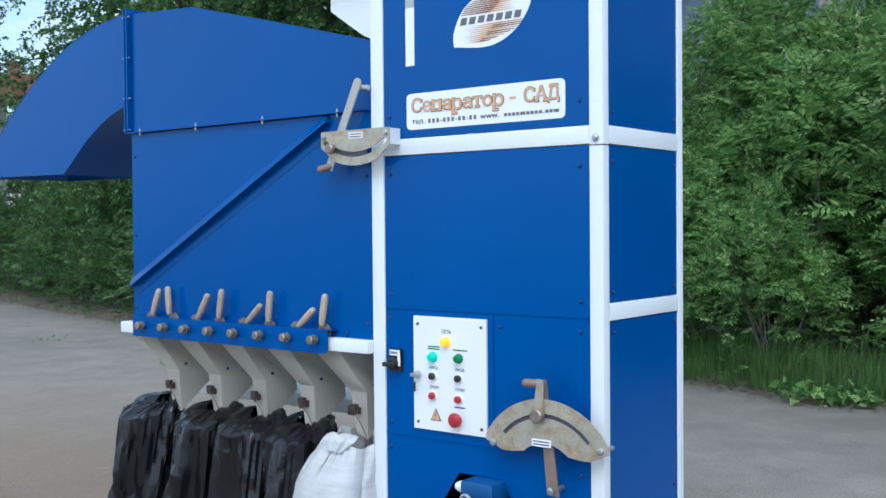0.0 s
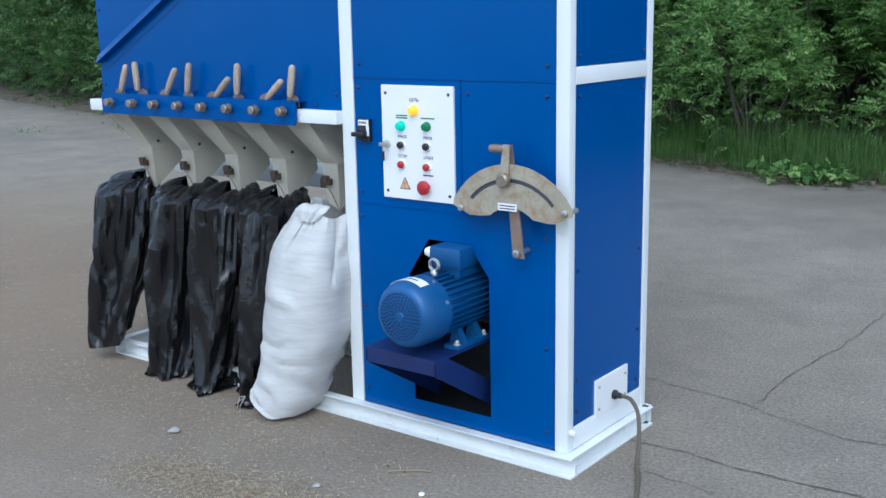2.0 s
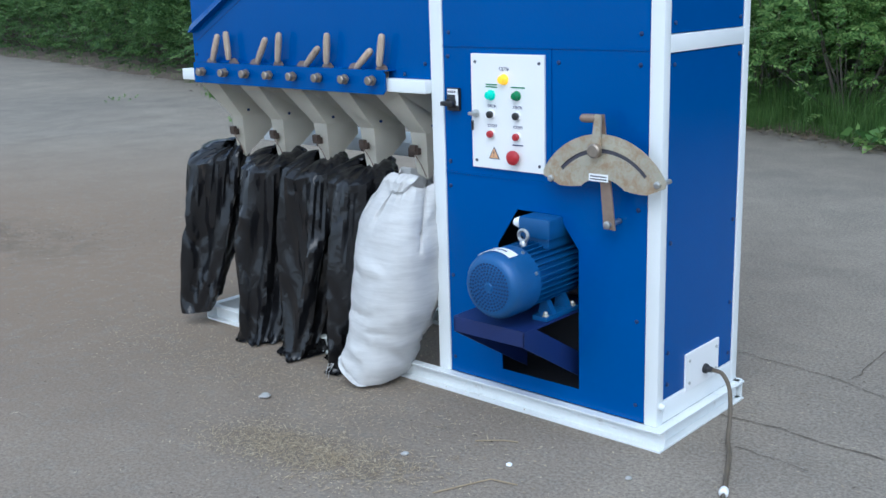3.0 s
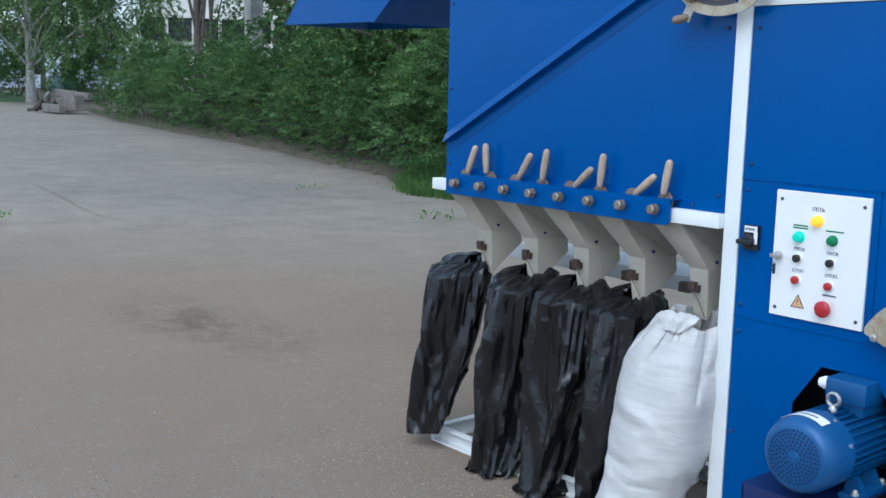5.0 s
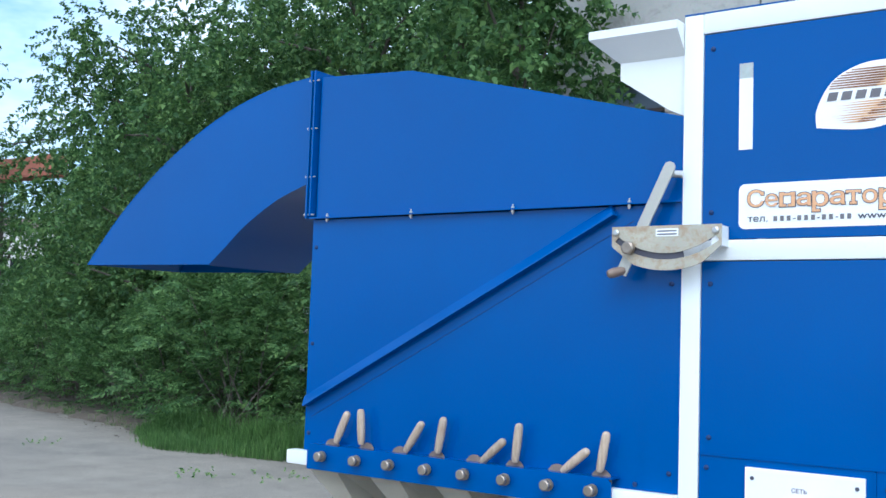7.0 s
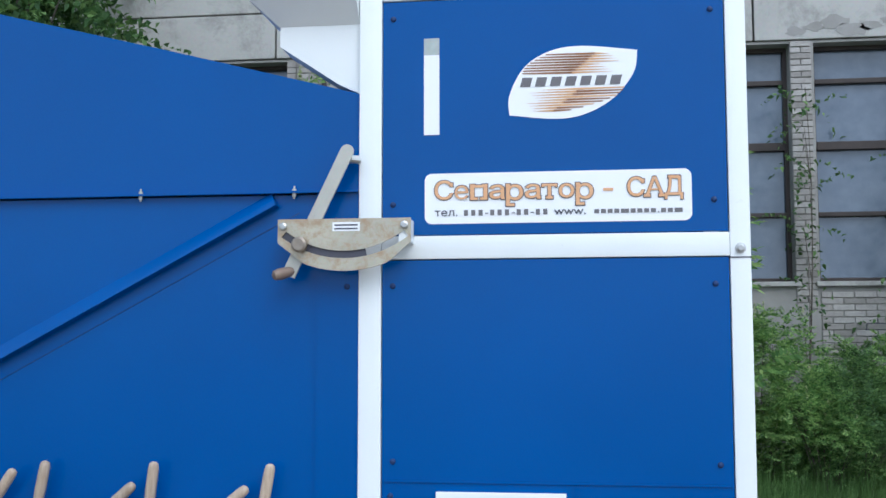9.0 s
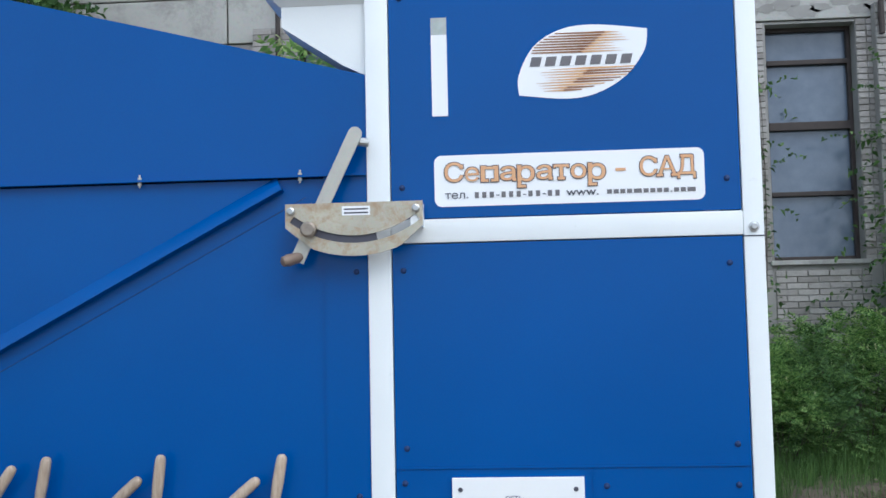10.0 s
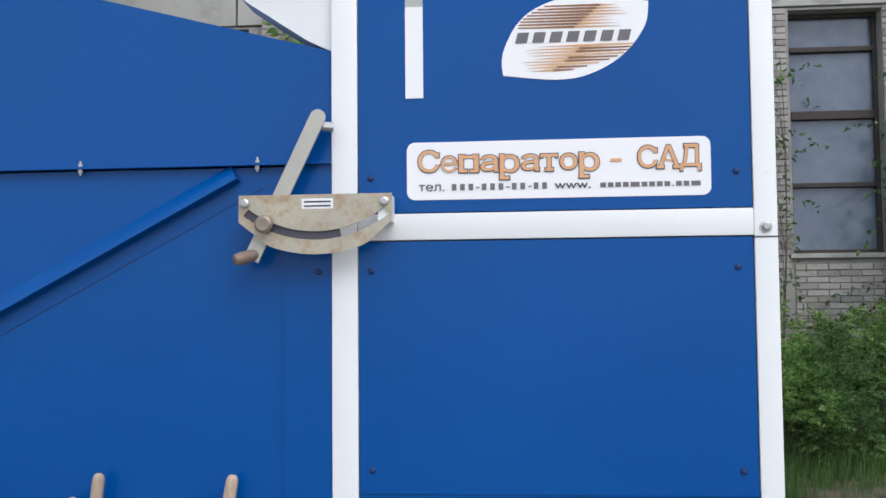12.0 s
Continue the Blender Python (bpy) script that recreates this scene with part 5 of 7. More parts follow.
def film_bag(mouth, ring, height, bottom, seed, lo, hi, steps=260, seg=72, rings=60, air=0.0, soft=0.004, ripple=0.02, taper=0.0, floor=0.005, hold=None):
    """Relax a tube of thin film hung by its mouth and sealed flat at its foot; returns points."""
    rng = np.random.default_rng(seed)
    S, R = seg, rings
    a = np.arange(S) / S * 2 * np.pi
    mx, my, mz = mouth(a)
    bx, by, bz, half, phi = bottom
    s = np.cos(a)
    v = 0.45 * half * np.sin(a)
    b = np.stack([bx + half * s * np.cos(phi) - v * np.sin(phi), by + half * s * np.sin(phi) + v * np.cos(phi), np.full(S, bz)], 1)
    m = np.stack([mx, my, mz], 1)
    f = (np.arange(R + 1) / R)[:, None, None]
    P = m[None] * (1 - f) + b[None] * f
    # smooth random ripples to start the folds
    for k in range(14):
        n, ph = rng.integers(3, 13), rng.uniform(0, 6.28)
        w = ripple * rng.uniform(0.3, 1) * np.cos(n * a[None] + ph + rng.uniform(-2.5, 2.5) * f[..., 0] ) * (np.sin(np.pi * np.clip(f[..., 0] * rng.uniform(0.8, 1.3) + 0.05, 0, 1)))
        P[..., 0] += w * np.cos(a)[None]
        P[..., 1] += w * np.sin(a)[None]
    lh = (ring / S * (1 - taper * f ** 2))
    lv = height / R
    ld = ((lh * lh + lv * lv) ** 0.5)[:-1]
    pin = P[0].copy()
    held = np.ones(S, bool) if hold is None else hold(a)
    lump = [(rng.integers(3, 10), rng.uniform(-22, 22), rng.uniform(0, 6.28), rng.uniform(-1, 1)) for k in range(14)]
    Q = P.copy()
    for it in range(steps):
        V = (P - Q) * 0.96
        Q = P.copy()
        P = P + V
        P[..., 2] -= 0.00035
        # faint air inside keeps front and back apart
        du = np.roll(P, -1, 1) - np.roll(P, 1, 1)
        dv = np.gradient(P, axis=0)
        nrm = np.cross(du, dv)
        nrm /= np.linalg.norm(nrm, axis=2, keepdims=True) + 1e-9
        P -= nrm * air
        # slack film bulges unevenly
        if hold is not None:
            w = sum(0.00016 * q * np.cos(n * a[None] + kz * P[..., 2] + ph) for n, kz, ph, q in lump)
            P[..., 0] += w * np.cos(a)
            P[..., 1] += w * np.sin(a)
        for sub in range(6):
            # round the tube
            for o in (0, 1):
                A, C = P[:, o::2], np.roll(P, -1, 1)[:, o::2]
                d = C - A
                L = np.linalg.norm(d, axis=2, keepdims=True) + 1e-9
                c = d * (0.5 * (L - lh) / L)
                i = np.arange(o, S, 2)
                P[:, i] += c
                P[:, (i + 1) % S] -= c
            for o in (0, 1):
                i = np.arange(o, R, 2)
                d = P[i + 1] - P[i]
                L = np.linalg.norm(d, axis=2, keepdims=True) + 1e-9
                c = d * (0.5 * (L - lv) / L)
                P[i] += c
                P[i + 1] -= c
            P[0, held] = pin[held]
        for sh in (1, -1):
            d = np.roll(P, -sh, 1)[1:] - P[:-1]
            L = np.linalg.norm(d, axis=2, keepdims=True) + 1e-9
            c = d * (0.12 * (L - ld) / L)
            P[:-1] += c
            P[1:] -= np.roll(c, sh, 1)
        # stiffness against sharp bends
        P += soft * (0.5 * (np.roll(P, 1, 1) + np.roll(P, -1, 1)) - P)
        P[1:-1] += soft * (0.5 * (P[2:] + P[:-2]) - P[1:-1])
        P[..., 0] += 0.3 * (np.clip(P[..., 0], lo, hi) - P[..., 0])
        P[..., 2] = np.maximum(P[..., 2], floor)
        P[1:] += 0.05 * f[1:] * (np.array([bx, by, 0]) - P[-1].mean(0)) * np.array([1, 1, 0])
        P[0, held] = pin[held]
    return P


def film_mesh(P):
    """One skin from rings of points, closed at the foot."""
    R, S = P.shape[:2]
    bm = B()
    grid = [[bm.verts.new(p) for p in ring] for ring in P]
    for r0, r1 in zip(grid, grid[1:]):
        for k in range(S):
            bm.faces.new((r0[k], r0[(k + 1) % S], r1[(k + 1) % S], r1[k]))
    last = grid[-1]
    for k in range(S // 2 - 1):
        bm.faces.new((last[(k + 1) % S], last[k], last[S - 1 - k], last[S - 2 - k]))
    return bm


def creases(P, seed, n, depth, width, tilt, span=(0.06, 0.97)):
    """Press n short sharp creases into a skin of rings; tilt is their lean from level, in radians, low and high."""
    rng = np.random.default_rng(seed)
    R, S = P.shape[0] - 1, P.shape[1]
    girth = np.linalg.norm(np.roll(P[R // 2], -1, 0) - P[R // 2], axis=1).sum()
    tall = np.linalg.norm(np.diff(P[:, 0], axis=0), axis=1).sum()
    f, a = np.arange(R + 1)[:, None] / R, np.arange(S)[None] / S
    h = np.zeros((R + 1, S))
    for k in range(n):
        f0, a0, th = rng.uniform(*span), rng.random(), rng.uniform(*tilt)
        u = ((a - a0 + 0.5) % 1 - 0.5) * girth
        v = (f - f0) * tall
        along, across = u * np.cos(th) + v * np.sin(th), -u * np.sin(th) + v * np.cos(th)
        w, L = width * rng.uniform(0.6, 1.6), rng.uniform(0.04, 0.13)
        h += rng.choice((-1, 1)) * rng.uniform(0.4, 1) * depth * np.maximum(0, 1 - np.abs(across) / w) * np.exp(-(along / L) ** 2)
    du = np.roll(P, -1, 1) - np.roll(P, 1, 1)
    nrm = np.cross(du, np.gradient(P, axis=0))
    nrm /= np.linalg.norm(nrm, axis=2, keepdims=True) + 1e-9
    fade = np.clip(f * 12, 0, 1)
    Q = P - nrm * (h * fade)[..., None]
    Q[..., 2] = np.maximum(Q[..., 2], P[..., 2].min())
    return Q


def black_bag(x, zbot, xb, yb, seed, half, phi, ring, lo=-0.17, hi=0.15, off=-0.02, lab=""):
    th = thing("black_bag", lab or "limp black polythene bag hung below an outlet chute", "bag", "bags under the chutes", (x, 0.0, zbot))
    z0 = 0.80 - zbot

    def mouth(a):
        r = 1 + 0.035 * np.sin(7 * a + 1.5 * np.sin(2 * a + seed)) + 0.025 * np.sin(13 * a + 2 * seed)
        return (0.150 * r * np.cos(a) + off, 0.055 + 0.125 * r * np.sin(a),
                z0 - 0.010 + 0.040 * np.sin(a) + 0.006 * np.cos(2 * a + 0.6) + 0.004 * np.sin(5 * a + seed))
    
    def hold(a):
        return a > -1
    P = film_bag(mouth, ring, z0 + (0.0 if zbot > 0.01 else 0.015), (xb - x, yb, 0.0, half, phi), seed, lo, hi, taper=0.36, floor=0.006 - zbot, hold=hold)
    P = creases(P, seed + 40, 46, 0.011, 0.020, (0.7, 2.3))
    # gathered shoulder, drawn in from the rim to the spout
    ang = np.arange(P.shape[1]) / P.shape[1] * 2 * np.pi
    spout = np.array([off * 0.4, 0.13, z0 + 0.045])
    inner = []
    for f in (0.62, 0.5, 0.36, 0.22, 0.09):
        ring_in = P[0] * (1 - f) + spout * f
        ring_in[:, 2] += 0.008 * math.sin(math.pi * min(1, f / 0.62)) ** 0.6 + 0.006 * np.sin(9 * ang + 2 * np.sin(3 * ang + seed)) * (0.3 + f)
        inner.append(ring_in)
    P = np.concatenate([np.array(inner), P])
    part("bag_film", film_mesh(P), FILM, th, "", True)
    # short wire that holds the mouth to the chute
    part("mouth_wire", tube(B(), [(0.02 + off, -0.055, z0 - 0.025), (0.06 + off, 0.03, z0 - 0.005), (0.09 + off, 0.12, z0 + 0.02)], 0.0009, 6), CLIP, th, "rusty wire")


black_bag(-2.20, 0.195, -2.365, -0.08, 1, 0.115, 0.25, 1.10, -0.34, 0.11, -0.125, "limp black polythene bag hanging clear of the ground")
black_bag(-1.916, 0.016, -1.96, -0.11, 4, 0.12, 0.5, 1.12, -0.20, 0.17)
black_bag(-1.640, 0.016, -1.66, -0.12, 7, 0.14, -0.3, 1.12, -0.20, 0.17)
black_bag(-1.364, 0.016, -1.40, -0.12, 9, 0.13, 0.4, 1.12, -0.20, 0.13)


def white_sack():
    zb = 0.012
    th = thing("white_sack", "filled white woven polypropylene sack leaning under a chute", "sack", "", (-1.09, -0.04, zb))

    def mouth(a):
        return 0.030 + 0.10 * np.cos(a) + 0.008 * np.cos(6 * a), 0.065 + 0.08 * np.sin(a) + 0.008 * np.sin(7 * a), 0.785 + 0.015 * np.sin(a) - 0.012 * np.cos(a) + 0.008 * np.cos(5 * a)
    P = film_bag(mouth, 1.06, 0.80, (-0.085, -0.12, 0.015, 0.09, 0.25), 3, -0.28, 0.145, 320, air=0.0007, soft=0.008, ripple=0.02, taper=0.45, hold=lambda a: a > -1)
    # the slack foot narrows, and shoulders and foot are creased
    low = np.clip((0.34 - P[..., 2]) / 0.34, 0, 1)
    cxs = P[..., 0].mean(1, keepdims=True)
    P[..., 0] = np.where(P[..., 0] > cxs, cxs + (P[..., 0] - cxs) * (1 - 0.42 * low), cxs + (P[..., 0] - cxs) * (1.14 + 0.16 * np.clip(P[..., 2] / 0.5, 0, 1) * np.clip((0.74 - P[..., 2]) / 0.1, 0, 1)))
    P[..., 2] += 0.11 * low * np.clip((cxs + 0.02 - P[..., 0]) / 0.16, 0, 1)
    P = creases(P, 5, 26, 0.010, 0.034, (-0.9, 0.9), (0.1, 0.55))
    P = creases(P, 8, 30, 0.014, 0.026, (-0.9, 0.9), (0.55, 0.97))
    P = creases(P, 6, 60, 0.0045, 0.012, (-0.8, 0.8))
    body = part("sack_body", film_mesh(P), SACK, th, "", True)
    bm = B()
    rows = [(0.0, 0.805, 0.03, 0.0, 0.065, 0.018, 1.0), (0.5, 0.785, 0.02, -0.020, 0.070, 0.022, 1.0), (1.0, 0.75, 0.02, -0.040, 0.035, 0.014, 1.0)]
    hanging_bag(bm, rows, 4, 0.2, 5.2, 36, 14)
    part("folded_mouth", bm, SACK, th, "crumpled folded sack mouth", True)
    for k, (dx, dz) in enumerate(((-0.25, 0.05), (-0.255, 0.03), (-0.24, 0.02))):
        part("loose_thread", tube(B(), [(-0.235, -0.17, 0.05), (dx, -0.185 - 0.005 * k, dz), (dx - 0.01, -0.19, dz - 0.03)], 0.0012, 5), SACK, th)


white_sack()


# ---- chaff and straw on the asphalt ----
def blades(name, pts, label, category, mat, kind="stuff", parent=None):
    """Many small leaf-like blades: rows of place, direction, width vector, as one mesh."""
    base, tip, side = pts
    n = len(base)
    mid = (base + tip) * 0.5
    co = np.empty((n, 4, 3))
    co[:, 0], co[:, 1], co[:, 2], co[:, 3] = base, mid + side, tip, mid - side
    return quads_mesh(name, co, label, category, mat, kind, parent)


def quads_mesh(name, co, label, category, mat, kind="", parent=None):
    n = len(co)
    me = bpy.data.meshes.new(name)
    me.vertices.add(n * 4)
    me.vertices.foreach_set("co", co.astype(np.float32).ravel())
    me.loops.add(n * 6)
    idx = (np.arange(n)[:, None] * 4 + np.array([0, 1, 2, 0, 2, 3])[None]).ravel()
    me.loops.foreach_set("vertex_index", idx.astype(np.int32))
    me.polygons.add(n * 2)
    me.polygons.foreach_set("loop_start", (np.arange(n * 2) * 3).astype(np.int32))
    me.update(calc_edges=True)
    me.materials.append(mat)
    ob = new(name, me)
    if parent is not None:
        ob.parent = parent
    return tagged(ob, label, category, kind=kind)


def straw():
    rng = np.random.default_rng(3)
    n = 9000
    th = rng.uniform(0, 6.28, n)
    pick = rng.random(n)
    cx = np.where(pick < 0.45, rng.choice((-1.12, -0.82, -0.62, -0.95), n) + rng.normal(0, 0.13, n), np.where(pick < 0.75, rng.normal(-1.6, 0.6, n), rng.uniform(-5.5, 1.0, n)))
    cy = np.where(pick < 0.45, -0.74 + 0.16 * (cx + 0.9) + rng.normal(0, 0.085, n), np.where(pick < 0.75, rng.normal(-0.34, 0.16, n), rng.uniform(-2.2, 1.6, n)))
    L = rng.uniform(0.006, 0.024, n) * np.where(rng.random(n) < 0.05, 3.2, 1.0)
    z = rng.uniform(0.003, 0.010, n)
    base = np.stack([cx, cy, z], 1)
    d = np.stack([np.cos(th), np.sin(th), rng.uniform(-0.05, 0.1, n)], 1)
    tip = base + d * L[:, None]
    side = np.stack([-np.sin(th), np.cos(th), np.zeros(n)], 1) * rng.uniform(0.0008, 0.0022, n)[:, None]
    blades("straw", (base, tip, side), "scattered pale straw and chaff on the asphalt", "straw", STRAW)


straw()


def dirt_crumbs():
    """Dark crumbs of earth lying in loose patches on the yard."""
    rng = np.random.default_rng(13)
    n = 1800
    pick = rng.random(n)
    cx = np.where(pick < 0.6, rng.normal(-5.05, 0.50, n), rng.uniform(-7, 1.5, n))
    cy = np.where(pick < 0.6, rng.normal(0.2, 0.2, n) + 0.45 * (cx + 5.05), rng.uniform(-2, 3, n))
    th = rng.uniform(0, 6.28, n)
    L = rng.uniform(0.004, 0.016, n)
    base = np.stack([cx, cy, rng.uniform(0.003, 0.006, n)], 1)
    tip = base + np.stack([np.cos(th), np.sin(th), np.full(n, 0.08)], 1) * L[:, None]
    side = np.stack([-np.sin(th), np.cos(th), np.zeros(n)], 1) * (L * 0.35)[:, None]
    blades("dirt_crumbs", (base, tip, side), "loose dark crumbs of earth on the asphalt", "dirt", SOIL)


dirt_crumbs()


def crack(pts, w, seed):
    """A thin open crack, a ragged dark ribbon just proud of the asphalt."""
    rg = random.Random(seed)
    bm = B()
    a, b = [], []
    run = []
    for (x0, y0), (x1, y1) in zip(pts, pts[1:]):
        m = max(3, int(math.hypot(x1 - x0, y1 - y0) / 0.025))
        run += [(x0 + (x1 - x0) * k / m, y0 + (y1 - y0) * k / m) for k in range(m)]
    run.append(pts[-1])
    wob = 0.0
    for k, (x, y) in enumerate(run):
        p, q = run[max(k - 1, 0)], run[min(k + 1, len(run) - 1)]
        d = Vector((q[0] - p[0], q[1] - p[1])).normalized()
        wob = wob * 0.75 + rg.uniform(-0.008, 0.008)
        ww = w * rg.uniform(0.25, 1.2)
        a.append(bm.verts.new((x - d.y * (wob + ww), y + d.x * (wob + ww), 0.004)))
        b.append(bm.verts.new((x - d.y * (wob - ww), y + d.x * (wob - ww), 0.004)))
    for k in range(len(run) - 1):
        bm.faces.new((a[k], a[k + 1], b[k + 1], b[k]))
    tagged(part("asphalt_crack", bm, SOIL, None), "thin dark crack running across the asphalt", "crack", "cracks", "structure")


for k, (pts, w) in enumerate((([(0.04, 0.37), (0.27, 0.38), (0.48, 0.36), (0.65, 0.35), (0.77, 0.37), (1.3, 0.34), (2.2, 0.55)], 0.0032),
                              ([(0.26, 0.97), (0.27, 1.03), (0.27, 1.42), (0.32, 1.82), (0.33, 2.6)], 0.0026),
                              ([(-0.25, 1.02), (-0.19, 1.01), (0.17, 0.95), (0.41, 0.88), (0.64, 0.82), (1.4, 0.9)], 0.0026),
                              ([(0.20, 0.16), (0.37, 0.14), (0.46, 0.14)], 0.0018),
                              ([(-14.5, 2.36), (-12.5, 2.05), (-11.1, 1.81), (-10.35, 1.74), (-9.97, 1.82)], 0.007))):
    crack(pts, w, k + 2)
for k, (pts) in enumerate(([(-0.36, -0.70), (-0.28, -0.52), (-0.19, -0.50)], [(-0.50, -0.33), (-0.43, -0.27), (-0.38, -0.25)], [(0.10, -0.75), (0.18, -0.70), (0.26, -0.69)])):
    th = thing("dry_stalk", "thin dry plant stalk lying on the asphalt", "stalk", "dry stalks", (*pts[0], 0.0))
    part("stem", tube(B(), [(x - pts[0][0], y - pts[0][1], 0.005) for x, y in pts], 0.0022, 6), STRAW, th)


def pebble(x, y, r, mat, lab):
    bm = B()
    bmesh.ops.create_icosphere(bm, subdivisions=2, radius=r)
    for v in bm.verts:
        v.co *= 1 + 0.35 * noise.noise(v.co * 60 + Vector((x * 9, y, 0)))
        v.co.z = v.co.z * 0.45
    ob = part("pebble", bm, mat, None, "", True)
    ob.location = (x, y, r * 0.35)
    tagged(ob, lab, "stone", "pebbles")


for x, y, r, m in ((-1.39, -0.51, 0.022, CONCRETE), (-0.30, -0.40, 0.011, STICKER), (0.05, -0.25, 0.012, CONCRETE), (-0.62, -0.55, 0.014, CONCRETE), (-0.2, -0.9, 0.02, CONCRETE), (1.15, 1.6, 0.02, CONCRETE), (1.9, 2.9, 0.03, BARK)):
    pebble(x, y, r, m, "small pale stone lying on the asphalt")


# ---- plants ----
def sprays(rng, starts, dirs, lengths, per, leaf, width, droop=0.15):
    """Leaf quads set along short twigs; every leaf is a folded blade."""
    n = len(starts)
    t = np.tile(np.linspace(0.12, 1.0, per), n)
    i = np.repeat(np.arange(n), per)
    d = dirs[i]
    p = starts[i] + d * (lengths[i] * t)[:, None]
    p[:, 2] -= droop * lengths[i] * t * t
    out = rng.normal(size=(n * per, 3))
    out -= (out * d).sum(1, keepdims=True) * d * 0.8
    out += d * 0.5
    out[:, 2] += 0.15
    out /= np.linalg.norm(out, axis=1, keepdims=True)
    size = leaf * rng.uniform(0.6, 1.25, n * per)
    up = rng.normal(size=(n * per, 3)) * 0.6 + np.array([0, 0, 1.0])
    sd = np.cross(out, up)
    sd /= np.linalg.norm(sd, axis=1, keepdims=True) + 1e-9
    nr = np.cross(sd, out)
    co = np.empty((n * per, 4, 3))
    co[:, 0] = p
    m = p + out * (size * 0.45)[:, None]
    w = (size * width)[:, None]
    co[:, 1] = m + sd * w + nr * w * 0.35
    co[:, 2] = p + out * size[:, None] - np.array([0, 0, 1.0]) * (size * 0.2)[:, None]
    co[:, 3] = m - sd * w + nr * w * 0.35
    return co


def fronds(rng, starts, dirs, lengths, pairs, leaf, width, droop=0.3):
    """Feathered leaves: leaflets in pairs along a drooping stalk, with one at its tip."""
    n, per = len(starts), 2 * pairs + 1
    j = np.tile(np.append(np.repeat(np.arange(pairs), 2), pairs), n)
    sg = np.tile(np.append(np.tile([1.0, -1.0], pairs), 0.0), n)
    i = np.repeat(np.arange(n), per)
    t = (j + 0.9) / (pairs + 0.9)
    d = dirs[i]
    p = starts[i] + d * (lengths[i] * t)[:, None]
    p[:, 2] -= droop * lengths[i] * t * t
    up = np.array([0, 0, 1.0]) + rng.normal(size=(n, 3)) * 0.45
    sd = np.cross(dirs, up)
    sd /= np.linalg.norm(sd, axis=1, keepdims=True) + 1e-9
    sd = sd[i]
    out = d * (0.55 + 0.45 * (sg == 0))[:, None] + sd * (0.85 * sg)[:, None] + rng.normal(size=(n * per, 3)) * 0.14
    out[:, 2] -= 0.12 + droop * t * 0.5
    out /= np.linalg.norm(out, axis=1, keepdims=True)
    nr = np.cross(sd, d) + rng.normal(size=(n * per, 3)) * 0.2
    ws = np.cross(out, nr)
    ws /= np.linalg.norm(ws, axis=1, keepdims=True) + 1e-9
    size = leaf * (1.05 - 0.9 * (t - 0.45) ** 2) * rng.uniform(0.8, 1.15, n * per)
    m = p + out * (size * 0.42)[:, None]
    w = (size * width)[:, None]
    co = np.empty((n * per, 4, 3))
    co[:, 0], co[:, 1], co[:, 2], co[:, 3] = p, m + ws * w, p + out * size[:, None], m - ws * w
    co[:, 2, 2] -= size * 0.12
    return co


